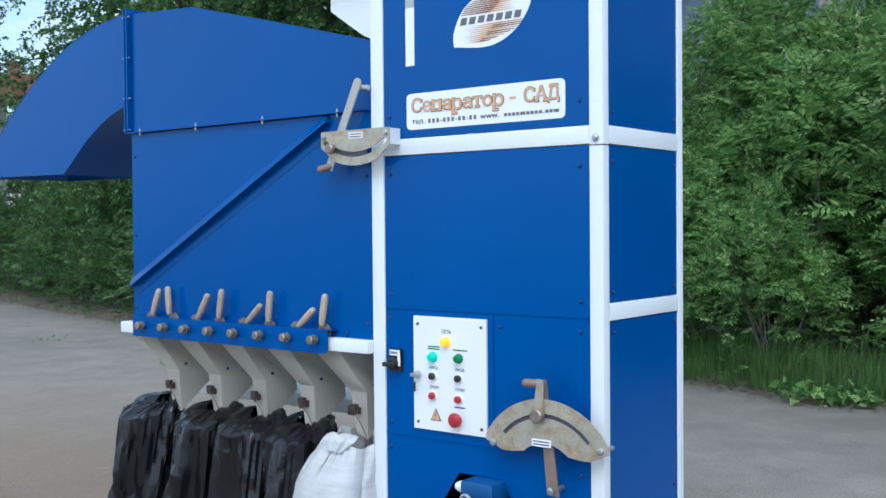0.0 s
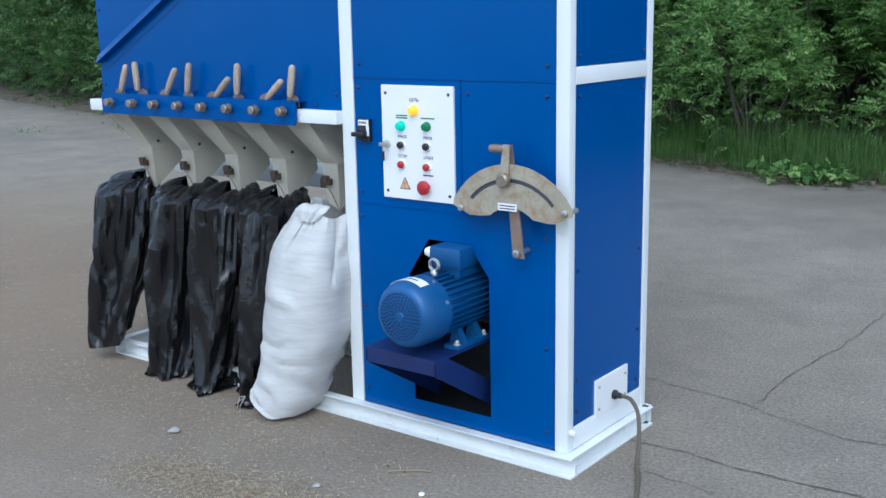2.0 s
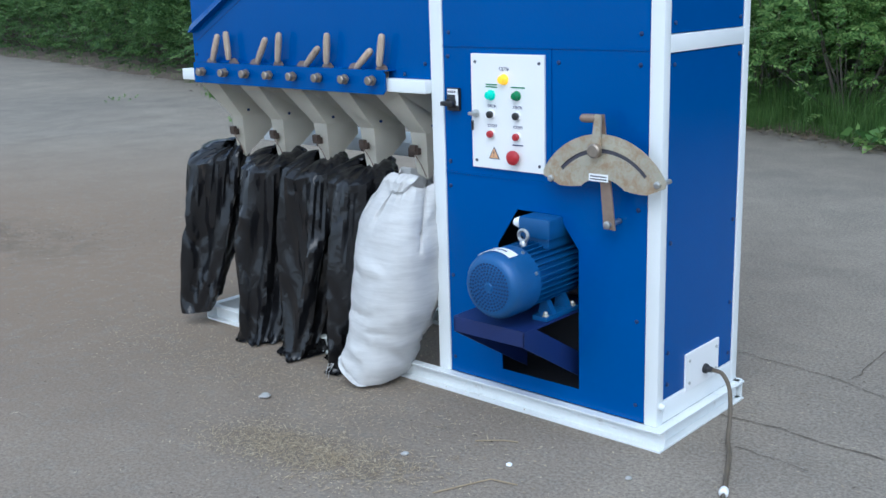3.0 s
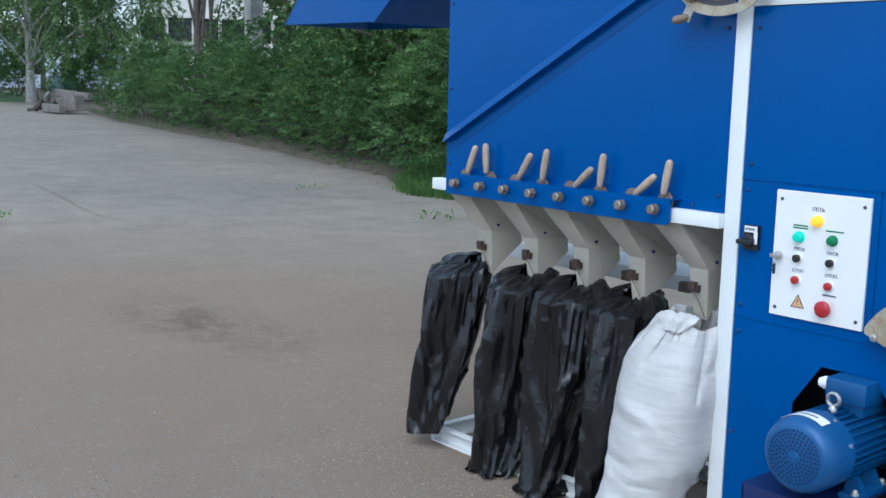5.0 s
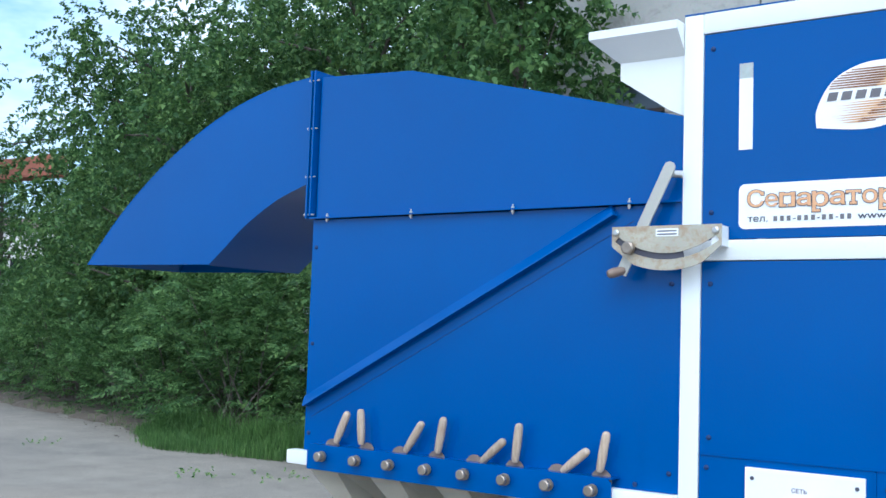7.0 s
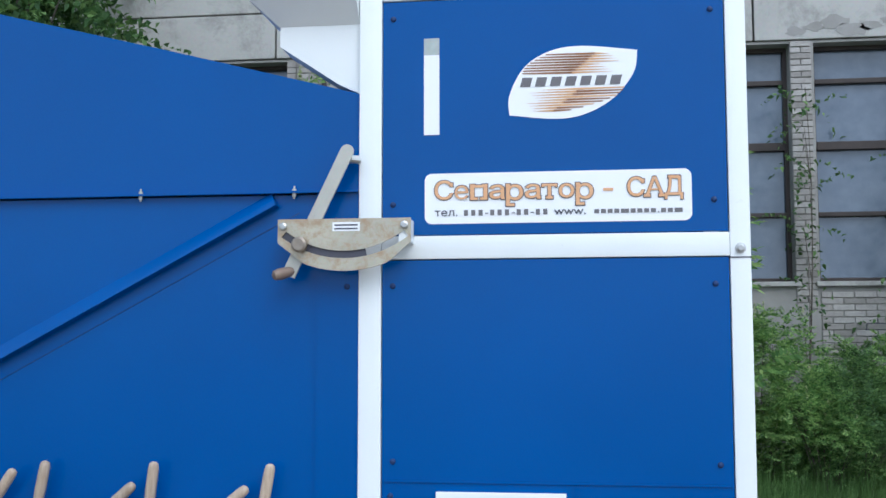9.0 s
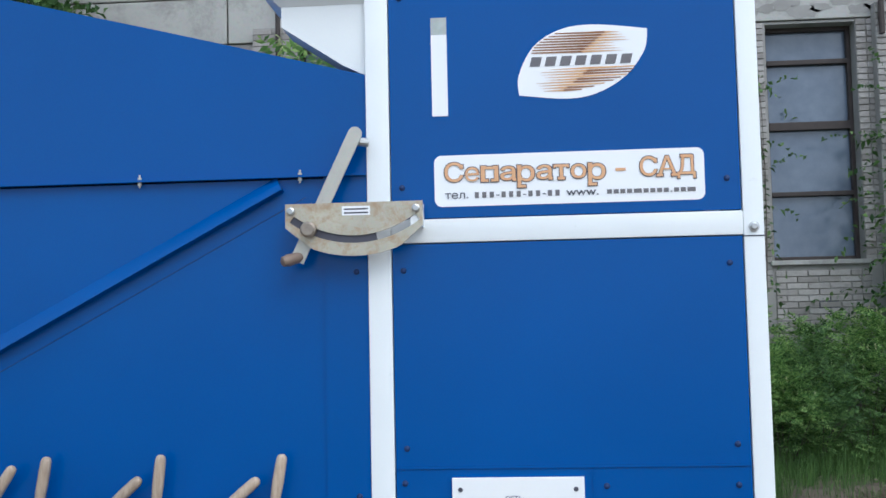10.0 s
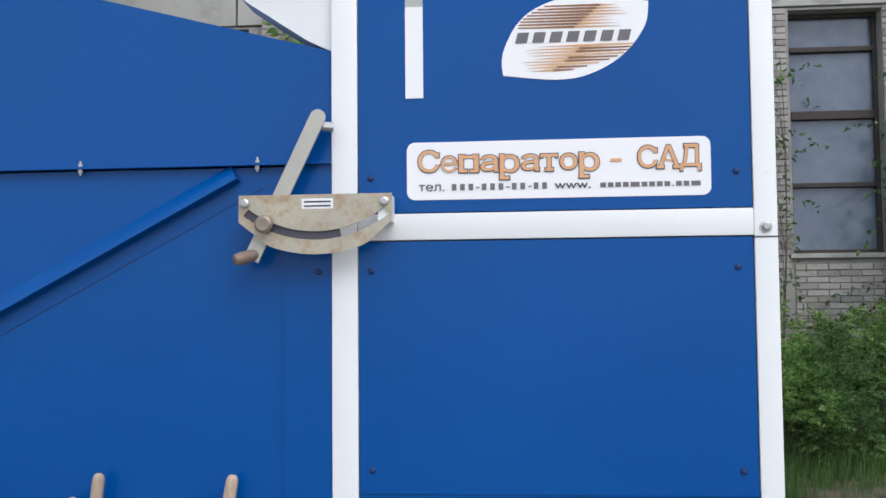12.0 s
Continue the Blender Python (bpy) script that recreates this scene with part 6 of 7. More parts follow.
def bush(seed, h, r, n, pairs, leaf, mat, blossom=0, lab="", at=(0, 0, 0), skirt=0.25, shoots=26):
    """A shrub of arching stems, feathered leaves in clumps with hollows between, and upright shoots."""
    rng = np.random.default_rng(seed)
    th = thing("bush", lab, "bush", "bushes along the yard", at)
    lobes = []
    for k in range(24):
        a, f = k * 2.4 + rng.uniform(-0.5, 0.5), rng.random() ** 0.6
        z = h * rng.uniform(0.22, 0.80)
        rr = r * f * (0.85 if z < 0.6 * h else 0.62)
        lobes.append((rr * math.cos(a), rr * math.sin(a), z, r * rng.uniform(0.20, 0.36)))
    S, Dr = [], []
    while len(S) < n:
        lx, ly, lz, lr = lobes[rng.integers(len(lobes))]
        v = rng.normal(size=3)
        v[2] = abs(v[2]) * 0.9 - 0.25
        v /= np.linalg.norm(v)
        p = np.array([lx, ly, lz]) + v * lr * rng.uniform(0.3, 1.0) ** 0.6
        if p[2] < 0.1 or p[2] > h:
            continue
        S.append(p)
        q = v * np.array([1.2, 1.2, 0.7]) + np.array([lx, ly, 0]) * 0.35 / r + np.array([0, 0, 0.35]) + rng.normal(size=3) * 0.3
        Dr.append(q / np.linalg.norm(q))
    for k in range(int(n * skirt)):
        a = rng.uniform(0, 6.28)
        rr = r * rng.uniform(0.5, 1.0)
        S.append(np.array([rr * np.cos(a), 0.85 * rr * np.sin(a), rng.uniform(0.06, h * 0.32)]))
        q = np.array([np.cos(a), np.sin(a), rng.uniform(-0.1, 0.8)])
        Dr.append(q / np.linalg.norm(q))
    tips = []
    for k in range(shoots):
        lx, ly, lz, lr = lobes[rng.integers(len(lobes))]
        x, y, z = lx + rng.normal() * 0.1, ly + rng.normal() * 0.1, lz + lr * 0.6
        L = rng.uniform(0.25, 0.6)
        tips.append((x, y, z + L))
        for m in range(9):
            a = m * 2.4
            S.append(np.array([x, y, z + L * m / 9]))
            q = np.array([math.cos(a), math.sin(a), 0.5 + m * 0.1])
            Dr.append(q / np.linalg.norm(q))
    S, Dr = np.array(S), np.array(Dr)
    ln = rng.uniform(2.6, 4.2, len(S)) * leaf
    quads_mesh("foliage", fronds(rng, S, Dr, ln, pairs, leaf, 0.19), "", "", mat, "", th)
    if blossom:
        st = np.array(tips[:blossom])
        up = rng.normal(size=st.shape) * 0.12 + np.array([0, 0, 1.0])
        up /= np.linalg.norm(up, axis=1, keepdims=True)
        quads_mesh("blossom", sprays(rng, st, up, np.full(len(st), 0.13), 24, 0.028, 0.5, 0.0), "pale cream flower spikes", "", BLOSSOM, "", th)
    for k in range(12):
        bm = B()
        a = rng.uniform(0, 6.28)
        rr = r * rng.uniform(0.05, 0.3)
        x0, y0 = rr * math.cos(a), rr * math.sin(a)
        tx, ty, tz, _ = lobes[2 * k]
        tube(bm, [(x0, y0, -0.02), ((x0 + tx) / 2 + rng.uniform(-0.1, 0.1), (y0 + ty) / 2, tz * 0.55), (tx, ty, tz + 0.15)], [0.016, 0.012, 0.005], 5)
        part("stem", bm, BARK, th)
    return th


def tree(seed, h, crown_r, crown_z, n, per, leaf, mat, bark, trunk_r, lab, at, droop=0.2, nlobes=16, lean=0.0):
    """A broadleaf tree: tapered trunk, limbs to each crown lobe, and sprays of leaves round them."""
    rng = np.random.default_rng(seed)
    th = thing("tree", lab, "tree", "trees behind the yard", at)
    bm = B()
    k = 9
    tr = [(lean * t + 0.12 * math.sin(3 * t + seed), 0.1 * math.sin(2.3 * t + seed), -0.05 + h * 0.9 * t) for t in np.linspace(0, 1, k)]
    tube(bm, tr, [trunk_r * (1.25 if j == 0 else 1) * (1 - 0.85 * j / (k - 1)) for j in range(k)], 10)
    part("trunk", bm, bark, th, "", True)
    S, Dr = [], []
    for j in range(nlobes):
        bm = B()
        f = (j + 0.5) / nlobes
        zc = crown_z + (h - crown_z) * (0.05 + 0.85 * f)
        spread = crown_r * (1 - 0.55 * max(0.0, f - 0.35)) * rng.uniform(0.45, 0.95)
        a = j * 2.4 + rng.uniform(-0.4, 0.4)
        c = np.array([lean * f + spread * math.cos(a), spread * math.sin(a), zc])
        s = tr[min(k - 2, 1 + int(f * (k - 2)))]
        tube(bm, [s, ((s[0] + c[0]) / 2, (s[1] + c[1]) / 2, (s[2] + c[2]) / 2 + 0.3), tuple(c)], [trunk_r * 0.36, trunk_r * 0.24, trunk_r * 0.08], 6)
        part("limb", bm, bark, th, "", True)
        lr = crown_r * rng.uniform(0.34, 0.52)
        for _ in range(n // nlobes):
            v = rng.normal(size=3)
            v /= np.linalg.norm(v)
            p = c + v * lr * rng.uniform(0.35, 1.0) * np.array([1, 1, 0.85])
            S.append(p)
            q = v + rng.normal(size=3) * 0.5 + np.array([0, 0, 0.25 - 1.3 * droop])
            Dr.append(q / np.linalg.norm(q))
    S, Dr = np.array(S), np.array(Dr)
    co = sprays(rng, S, Dr, rng.uniform(0.4, 0.95, len(S)), per, leaf, 0.3, droop)
    quads_mesh("crown", co, "", "", mat, "", th)
    return th


BUSH_LAB = "dense green leafy bush at the edge of the asphalt"
b1 = bush(11, 2.5, 1.4, 540, 6, 0.086, LEAF, 0, BUSH_LAB, (-11.0, 8.1, 0.05))
b2 = bush(12, 2.2, 1.35, 510, 6, 0.084, LEAF, 0, BUSH_LAB, (-13.2, 8.9, 0.05))
b3 = bush(13, 2.8, 1.45, 570, 6, 0.090, LEAF_D, 0, BUSH_LAB, (-9.2, 8.4, 0.05))
f1 = bush(14, 3.1, 1.35, 660, 7, 0.080, LEAF_Y, 26, "tall leafy bush with pale cream flower spikes", (-2.0, 8.4, 0.05), 0.04, 40)
f2 = bush(15, 2.7, 1.25, 620, 7, 0.078, LEAF_Y, 22, "tall leafy bush with pale cream flower spikes", (-3.6, 8.7, 0.05), 0.04, 40)
rng0 = random.Random(21)


def plant(src, x, y, s=1.0):
    m = pose(x, y, 0.03, 0, 0, rng0.uniform(0, 360)) @ Matrix.Scale(s, 4)
    ob = copy_thing(src, m)
    ob.matrix_basis = m
    return ob


# the hedge along the yard, from near to far
for k, x in enumerate((-7.3, -5.6, -12.1, -14.9, -16.4, -17.8, -19.4, -21.2, -23.0, -24.8, -26.8, -28.8, -31.0, -33.0, -35.2, -37.4, -39.4)):
    plant((b1, b2, b3)[k % 3], x, edge_y(x) + 1.35 + rng0.uniform(-0.1, 0.2), rng0.uniform(0.88, 1.08))
for k, x in enumerate((-6.5, -8.8, -11.0, -13.5, -15.8, -18.4, -21.5, -24.6, -28.0, -31.5)):
    plant((b3, b1, b2)[k % 3], x, edge_y(x) + 3.1 + rng0.uniform(-0.2, 0.3), rng0.uniform(1.05, 1.25))
# far growth round the birches
for k, (x, y, s) in enumerate(((-57.5, 19.5, 1.0), (-60.5, 22.5, 1.3), (-63, 17.0, 0.9), (-59.0, 14.2, 0.6), (-70, 20.5, 1.5), (-71, 16.0, 1.4))):
    plant((b1, b3)[k % 2], x, y, s)
# flowering bushes behind the machine
for k, (x, y, s) in enumerate(((-0.3, 8.3, 1.12), (-1.2, 9.3, 1.3), (-2.75, 9.5, 1.3), (-4.9, 9.2, 1.05), (-3.7, 9.3, 1.08), (-1.9, 9.7, 1.4), (-0.3, 9.6, 1.3), (0.9, 8.8, 0.55), (-0.6, 7.6, 0.62), (-2.3, 7.5, 0.66), (-3.3, 7.9, 0.62), (-6.2, 9.6, 0.95))):
    plant((f1, f2)[k % 2], x, y, s * (1.12 if s > 0.9 else 1.1))
# low growth below the brick wall
for k, (x, y, s) in enumerate(((2.35, 9.0, 0.62), (2.0, 8.6, 0.5), (3.1, 9.4, 0.52), (4.7, 9.2, 0.85), (5.2, 9.6, 1.3), (1.5, 9.4, 0.6), (5.2, 8.8, 1.0), (2.7, 9.9, 0.6))):
    plant((b2, f2, f1)[k % 3], x, y, s)

t1 = tree(31, 9.0, 3.0, 1.7, 1020, 29, 0.125, LEAF_D, BARK, 0.17, "tall broadleaf tree with a dense dark green crown", (-12.6, 12.4, 0), 0.25)
t2 = tree(32, 10.5, 3.4, 2.2, 980, 26, 0.145, LEAF_D, BARK, 0.2, "tall broadleaf tree with a dense dark green crown", (-17.2, 15.5, 0), 0.25)
t3 = tree(33, 16.0, 6.0, 3.4, 1500, 24, 0.22, LEAF_B, BIRCH_BARK, 0.22, "birch with a white trunk and hanging pale green foliage", (-56.5, 16.6, 0.1), 0.9, 26)
t4 = tree(34, 13.0, 1.9, 6.8, 700, 24, 0.14, LEAF_D, BARK, 0.15, "slender tree with a bare trunk and high crown", (-30.6, 13.2, 0), 0.4, 14, 0.3)
for src, x, y, s in ((t1, -10.4, 12.4, 0.9), (t1, -15.0, 12.8, 0.86), (t2, -21.0, 15.2, 0.9), (t2, -13.6, 18.5, 1.15), (t2, -11.2, 15.2, 0.9), (t1, -18.3, 11.9, 0.62), (t1, -15.4, 10.8, 0.78), (t2, -26, 21.0, 0.95), (t1, -22.5, 15.5, 1.1),
                     (t4, -44.5, 21.0, 0.9), (t3, -62, 23.5, 0.6), (t2, -38.4, 21.2, 0.85), (t3, -66, 12, 0.85), (t1, -95, 22, 1.4), (t2, -92, 30, 1.2), (t2, -62, 44, 1.15), (t1, -88, 60, 1.5)):
    plant(src, x, y, s)


tree(35, 7.4, 1.25, 3.8, 420, 24, 0.12, LEAF, BARK, 0.08, "slender young tree standing in front of the hall", (-6.9, 8.9, 0), 0.3, 10)
tree(36, 5.0, 0.42, 1.2, 110, 16, 0.085, LEAF, BARK, 0.025, "thin sparse sapling beside the tall window", (3.85, 9.85, 0), 0.3, 9)
tree(37, 5.2, 0.16, 1.0, 44, 12, 0.075, LEAF, BARK, 0.014, "thin climbing plant at the brick pier", (2.17, 10.22, 0), 0.3, 9)


def grass():
    """Uneven clumps of thin bent blades, densest behind the machine and in one tuft by the hedge."""
    rng = np.random.default_rng(8)
    ex, ey = [p[0] for p in GROUND_EDGE], [p[1] for p in GROUND_EDGE]
    P, H, W = [], [], []
    for x0, x1, clumps, per, reach, h0, h1 in ((-4.6, 1.6, 620, 44, 0.8, 0.12, 0.62), (1.2, 5.6, 700, 40, 3.3, 0.15, 0.70), (-12.3, -7.6, 560, 46, 0.55, 0.16, 0.55), (-75, -12.3, 420, 14, 0.3, 0.05, 0.22)):
        cx = rng.uniform(x0, x1, clumps)
        back = rng.random(clumps) * reach
        if x0 == -12.3:
            # the tuft swells into the yard and fades out on both sides
            swell = 0.75 * np.exp(-((cx + 10.7) / 1.15) ** 2)
            back = rng.random(clumps) * (reach + swell) - swell
        cy = np.interp(cx, ex, ey) + back
        ch = rng.uniform(h0, h1, clumps) * np.clip(0.45 + back / reach, 0.4, 1.1)
        i = np.repeat(np.arange(clumps), per)
        P.append(np.stack([cx[i] + rng.normal(0, 0.075, len(i)), cy[i] + rng.normal(0, 0.06, len(i)), np.zeros(len(i))], 1))
        H.append(ch[i] * rng.uniform(0.45, 1.15, len(i)))
        W.append(rng.uniform(0.0011, 0.0027, len(i)) * (1.5 if x0 < -5 else 1.0))
    base, hgt, w = np.concatenate(P), np.concatenate(H), np.concatenate(W)
    n = len(base)
    a = rng.uniform(0, 6.28, n)
    lean = np.abs(rng.normal(0, 0.36, n)) * hgt
    dr = np.stack([np.cos(a), np.sin(a), np.zeros(n)], 1)
    side = np.stack([np.sin(a + 0.6), -np.cos(a + 0.6), np.zeros(n)], 1) * w[:, None]
    up = np.array([0, 0, 1.0])
    mid = base + dr * (lean * 0.32)[:, None] + up * (hgt * 0.62)[:, None]
    tip = base + dr * lean[:, None] + up * (hgt * rng.uniform(0.8, 1.0, n))[:, None]
    co = np.stack([base - side * 0.8, base + side * 0.8, mid + side, mid - side, tip], 1)
    me = bpy.data.meshes.new("grass")
    me.vertices.add(n * 5)
    me.vertices.foreach_set("co", co.astype(np.float32).ravel())
    me.loops.add(n * 9)
    me.loops.foreach_set("vertex_index", (np.arange(n)[:, None] * 5 + np.array([0, 1, 2, 0, 2, 3, 3, 2, 4])[None]).ravel().astype(np.int32))
    me.polygons.add(n * 3)
    me.polygons.foreach_set("loop_start", (np.arange(n * 3) * 3).astype(np.int32))
    me.update(calc_edges=True)
    me.materials.append(GRASS)
    tagged(new("grass", me), "tall uncut green grass along the asphalt edge", "grass", kind="stuff")


grass()


def litter():
    rng = np.random.default_rng(28)
    n = 9000
    x = np.where(rng.random(n) < 0.6, rng.uniform(-5, 4, n), rng.uniform(-40, -5, n))
    ey = np.interp(x, [p[0] for p in GROUND_EDGE], [p[1] for p in GROUND_EDGE])
    y = ey + rng.normal(0.02, 0.22, n)
    th = rng.uniform(0, 6.28, n)
    L = rng.uniform(0.02, 0.07, n)
    base = np.stack([x, y, 0.006 + np.clip((y - ey) * 0.24, 0, 0.1) + rng.uniform(0, 0.03, n)], 1)
    tip = base + np.stack([np.cos(th), np.sin(th), rng.uniform(-0.02, 0.3, n)], 1) * L[:, None]
    side = np.stack([-np.sin(th), np.cos(th), rng.uniform(-0.3, 0.3, n)], 1) * (L * rng.uniform(0.1, 0.35, n))[:, None]
    blades("leaf_litter", (base, tip, side), "dry leaf litter along the edge of the asphalt", "litter", LITTER)


litter()


def weeds():
    """Low leafy weeds in cracks of the asphalt and at the verge."""
    rng = np.random.default_rng(18)
    for x, y, n, r, L in ((-1.55, 6.35, 16, 0.24, 0.10), (-1.1, 6.45, 8, 0.16, 0.09), (-10.6, 0.55, 26, 0.3, 0.05), (-8.4, 4.9, 14, 0.3, 0.035), (-7.6, 5.4, 12, 0.3, 0.035), (-11.9, 5.4, 10, 0.25, 0.03)):
        th = thing("weed", "low green weed growing at the asphalt edge", "weed", "weeds", (x, y, 0.0))
        S = np.stack([rng.normal(0, r * 0.5, n), rng.normal(0, r * 0.4, n), rng.uniform(0.0, 0.05, n)], 1)
        d = np.stack([S[:, 0], S[:, 1], np.full(n, r * 0.7)], 1)
        d /= np.linalg.norm(d, axis=1, keepdims=True)
        quads_mesh("leaves", sprays(rng, S, d, rng.uniform(0.06, 0.26, n) * (L / 0.1), 5, L, 0.4), "", "", LEAF_Y, "", th)


weeds()


# ---- brick hall behind the machine ----
WY = 10.5
hall = thing("brick_hall", "pale brick workshop hall with tall windows and a concrete upper wall", "building", at=(0, WY, 0))


def hall_building():
    # window bays, as left edge and right edge
    bays = [(2.40, 3.47), (1.16, 2.12), (-0.08, 0.88), (-1.32, -0.36), (-2.56, -1.60), (-3.40, -2.84), (-5.1, -4.14), (-6.6, -5.6), (4.9, 5.86), (6.1, 7.06)]
    bays.sort()
    W0, W1, ZS, ZT, H = -7.4, 12.0, 2.33, 5.22, 8.2
    bm = B()
    holes = [[(a, ZS), (b, ZS), (b, ZT), (a, ZT)] for a, b in bays]
    prism(bm, [(W0, 0), (W1, 0), (W1, 5.25), (W0, 5.25)], 0.0, 0.38, holes)
    part("wall", bm, MORTAR, hall, "pale brick wall")
    xs = [W0, -4.29, 1.7, 7.7, W1]
    for a, b in zip(xs, xs[1:]):
        for z0, z1 in ((5.25, 5.86), (5.86, H)):
            part("concrete_panel", box(B(), a + 0.012, b - 0.012, -0.03, 0.38, z0 + 0.012, z1 - 0.008, 0.01), CONCRETE, hall, "weathered grey concrete wall panel")
    part("end_wall", box(B(), W0, W0 + 0.38, 0.39, 14, 0, H), CONCRETE, hall)
    part("roof", box(B(), W0 - 0.2, W1 + 0.2, -0.25, 14.2, H, H + 0.25), CONCRETE, hall)
    # added upright dark sheet behind the windows, for the unlit inside
    part("hall_dark_sheet", box(B(), W0 + 0.4, W1, 3.0, 3.1, 0, H), SHADE_IN, hall)
    for a, b in bays:
        w = part("window", box(B(), a, b, 0.27, 0.285, ZS, ZT), GLASS, hall, "tall window with dark rusted frame, sky reflection put into the pane colour")
        bm = B()
        f = 0.05
        box(bm, a, a + f, 0.2, 0.29, ZS, ZT, 0.006)
        box(bm, b - f, b, 0.2, 0.29, ZS, ZT, 0.006)
        box(bm, a + f, b - f, 0.2, 0.29, ZS, ZS + f, 0.006)
        box(bm, a + f, b - f, 0.2, 0.29, ZT - f, ZT, 0.006)
        part("frame", bm, WINFRAME, w)
        for z, hh in ((4.785, 0.06), (3.99, 0.10), (3.15, 0.055)):
            part("transom", box(B(), a + f, b - f, 0.19, 0.295, z - hh / 2, z + hh / 2, 0.006), WINFRAME, w)
        part("sill", box(B(), a - 0.05, b + 0.05, -0.06, 0.2, ZS - 0.06, ZS - 0.005, 0.008), CONCRETE, w, "chipped concrete sill")
    part("opening", lathe(B(), (3.02, 0.02, 1.765), (0, -1, 0), [(0, 0.13), (0.03, 0.13), (0.031, 0.10)], 18), INK, hall, "dark broken vent hole")
    for x in (-3.93, 3.66, 7.6):
        part("pilaster", box(B(), x, x + 0.46, -0.16, -0.002, 0, 5.4), MORTAR, hall, "projecting brick pilaster")
    part("drain_pipe", lathe(B(), (3.72, -0.22, 5.0), (0, 0, 1), [(0, 0.035), (3.2, 0.035)], 10), WINFRAME, hall, "dark drain pipe")
    part("drain_pipe", lathe(B(), (-3.60, -0.20, 0.3), (0, 0, 1), [(0, 0.03), (7.0, 0.03)], 10), WINFRAME, hall, "dark drain pipe")
    # patches of missing plaster
    for k in range(9):
        bm = B()
        rg = random.Random(k + 3)
        cx, cz, r = 2.2 + 0.22 * k, 5.36 + 0.05 * (k % 3), rg.uniform(0.07, 0.16)
        n = 14
        prism(bm, [(cx + r * (1.3 + rg.uniform(-.4, .4)) * math.cos(6.283 * j / n), cz + r * (0.6 + rg.uniform(-.2, .2)) * math.sin(6.283 * j / n)) for j in range(n)], -0.034, -0.03)
        part("plaster_scar", bm, MORTAR, hall, "darker patch of broken plaster")
    return bays


BAYS = hall_building()


def brick_mesh(w, name="brick"):
    bm = B()
    r = bmesh.ops.create_cube(bm, size=1, matrix=Matrix.Diagonal((w, 0.03, 0.064, 1)))
    bmesh.ops.bevel(bm, geom=[e for e in bm.edges if abs(e.verts[0].co.y - e.verts[1].co.y) < 1e-5 and e.verts[0].co.y < 0], offset=0.004, segments=1, affect="EDGES")
    me = bpy.data.meshes.new(name)
    bm.to_mesh(me)
    bm.free()
    me.materials.append(BRICK)
    return me


FULL, HALF = brick_mesh(0.24), brick_mesh(0.115)


def lay(x0, x1, z0, z1, y, out, joined=None):
    """Bricks in running bond over a field of the wall."""
    rg = random.Random(int(x0 * 100) + 7)
    row = 0
    z = z0 + 0.037
    while z < z1 - 0.03:
        x = x0
        first = row % 2
        while x < x1 - 0.06:
            w, me = (0.115, HALF) if first or x1 - x < 0.22 else (0.24, FULL)
            first = 0
            p = (x + w / 2 + 0.005, y + rg.uniform(-0.004, 0.004), z + rg.uniform(-0.0015, 0.0015))
            if joined is None:
                ob = new("brick", me)
                ob.parent = out
                ob.location = p
            else:
                r = bmesh.ops.create_cube(joined, size=1, matrix=Matrix.Translation(p) @ Matrix.Diagonal((w, 0.03, 0.064, 1)))
            x += w + 0.012
        z += 0.0755
        row += 1


# bricks round the window that stands clear
lay(2.12, 2.40, 2.0, 5.24, -0.004, hall)
lay(2.40, 3.47, 1.30, 2.26, -0.004, hall)
lay(3.47, 3.66, 2.3, 5.24, -0.004, hall)
lay(3.66, 4.12, 3.6, 5.4, -0.165, hall)
jb = B()
lay(-3.93, -3.47, 2.6, 5.4, -0.165, None, jb)
lay(-2.84, -2.56, 2.6, 5.24, -0.004, None, jb)
lay(-5.6, -5.1, 3.4, 5.24, -0.004, None, jb)
lay(-4.14, -3.93, 3.4, 5.24, -0.004, None, jb)
tagged(part("brickwork", jb, BRICK, hall, "pale brick courses"), kind="stuff")


# ---- far things ----
def gantry():
    g = thing("pipe_bridge", "concrete pillar with a red steel beam and railing", "pipe bridge", at=(-33.2, 16.75, -0.75))
    part("pillar", box(B(), -0.22, 0.25, -0.25, 0.25, 0, 6.75, 0.03), CONCRETE, g, "grey concrete pillar")
    part("beam", box(B(), -0.3, 5.0, -0.3, 0.3, 6.75, 7.4, 0.03), REDSTEEL, g, "faded red steel beam")
    part("stub_post", box(B(), 1.05, 1.4, -0.15, 0.15, 7.4, 8.0, 0.02), REDBRICK, g)
    part("rail", tube(B(), [(-0.2, 0, 7.95), (4.8, 0, 7.95)], 0.025, 6), WINFRAME, g)
    for k in range(2):
        part("rail_post", box(B(), -0.2 + 1.5 * k, -0.16 + 1.5 * k, -0.03, 0.03, 7.4, 7.95), WINFRAME, g)


def far_house(x, y, w, d, h, wall, lab, rz, roof_h=1.2):
    hs = thing("house", lab, "building", "", (x, y, 0))
    hs.rotation_euler = (0, 0, radians(rz))
    part("wall", box(B(), -w / 2, w / 2, 0, d, 0, h), wall, hs)
    bm = B()
    prism(bm, [(-w / 2 - 0.4, h), (w / 2 + 0.4, h), (w / 2 + 0.4, h + 0.2), (w / 2 - 1.5, h + roof_h), (-w / 2 + 1.5, h + roof_h), (-w / 2 - 0.4, h + 0.2)], -0.4, d + 0.4)
    part("roof", bm, ROOF, hs)
    return hs


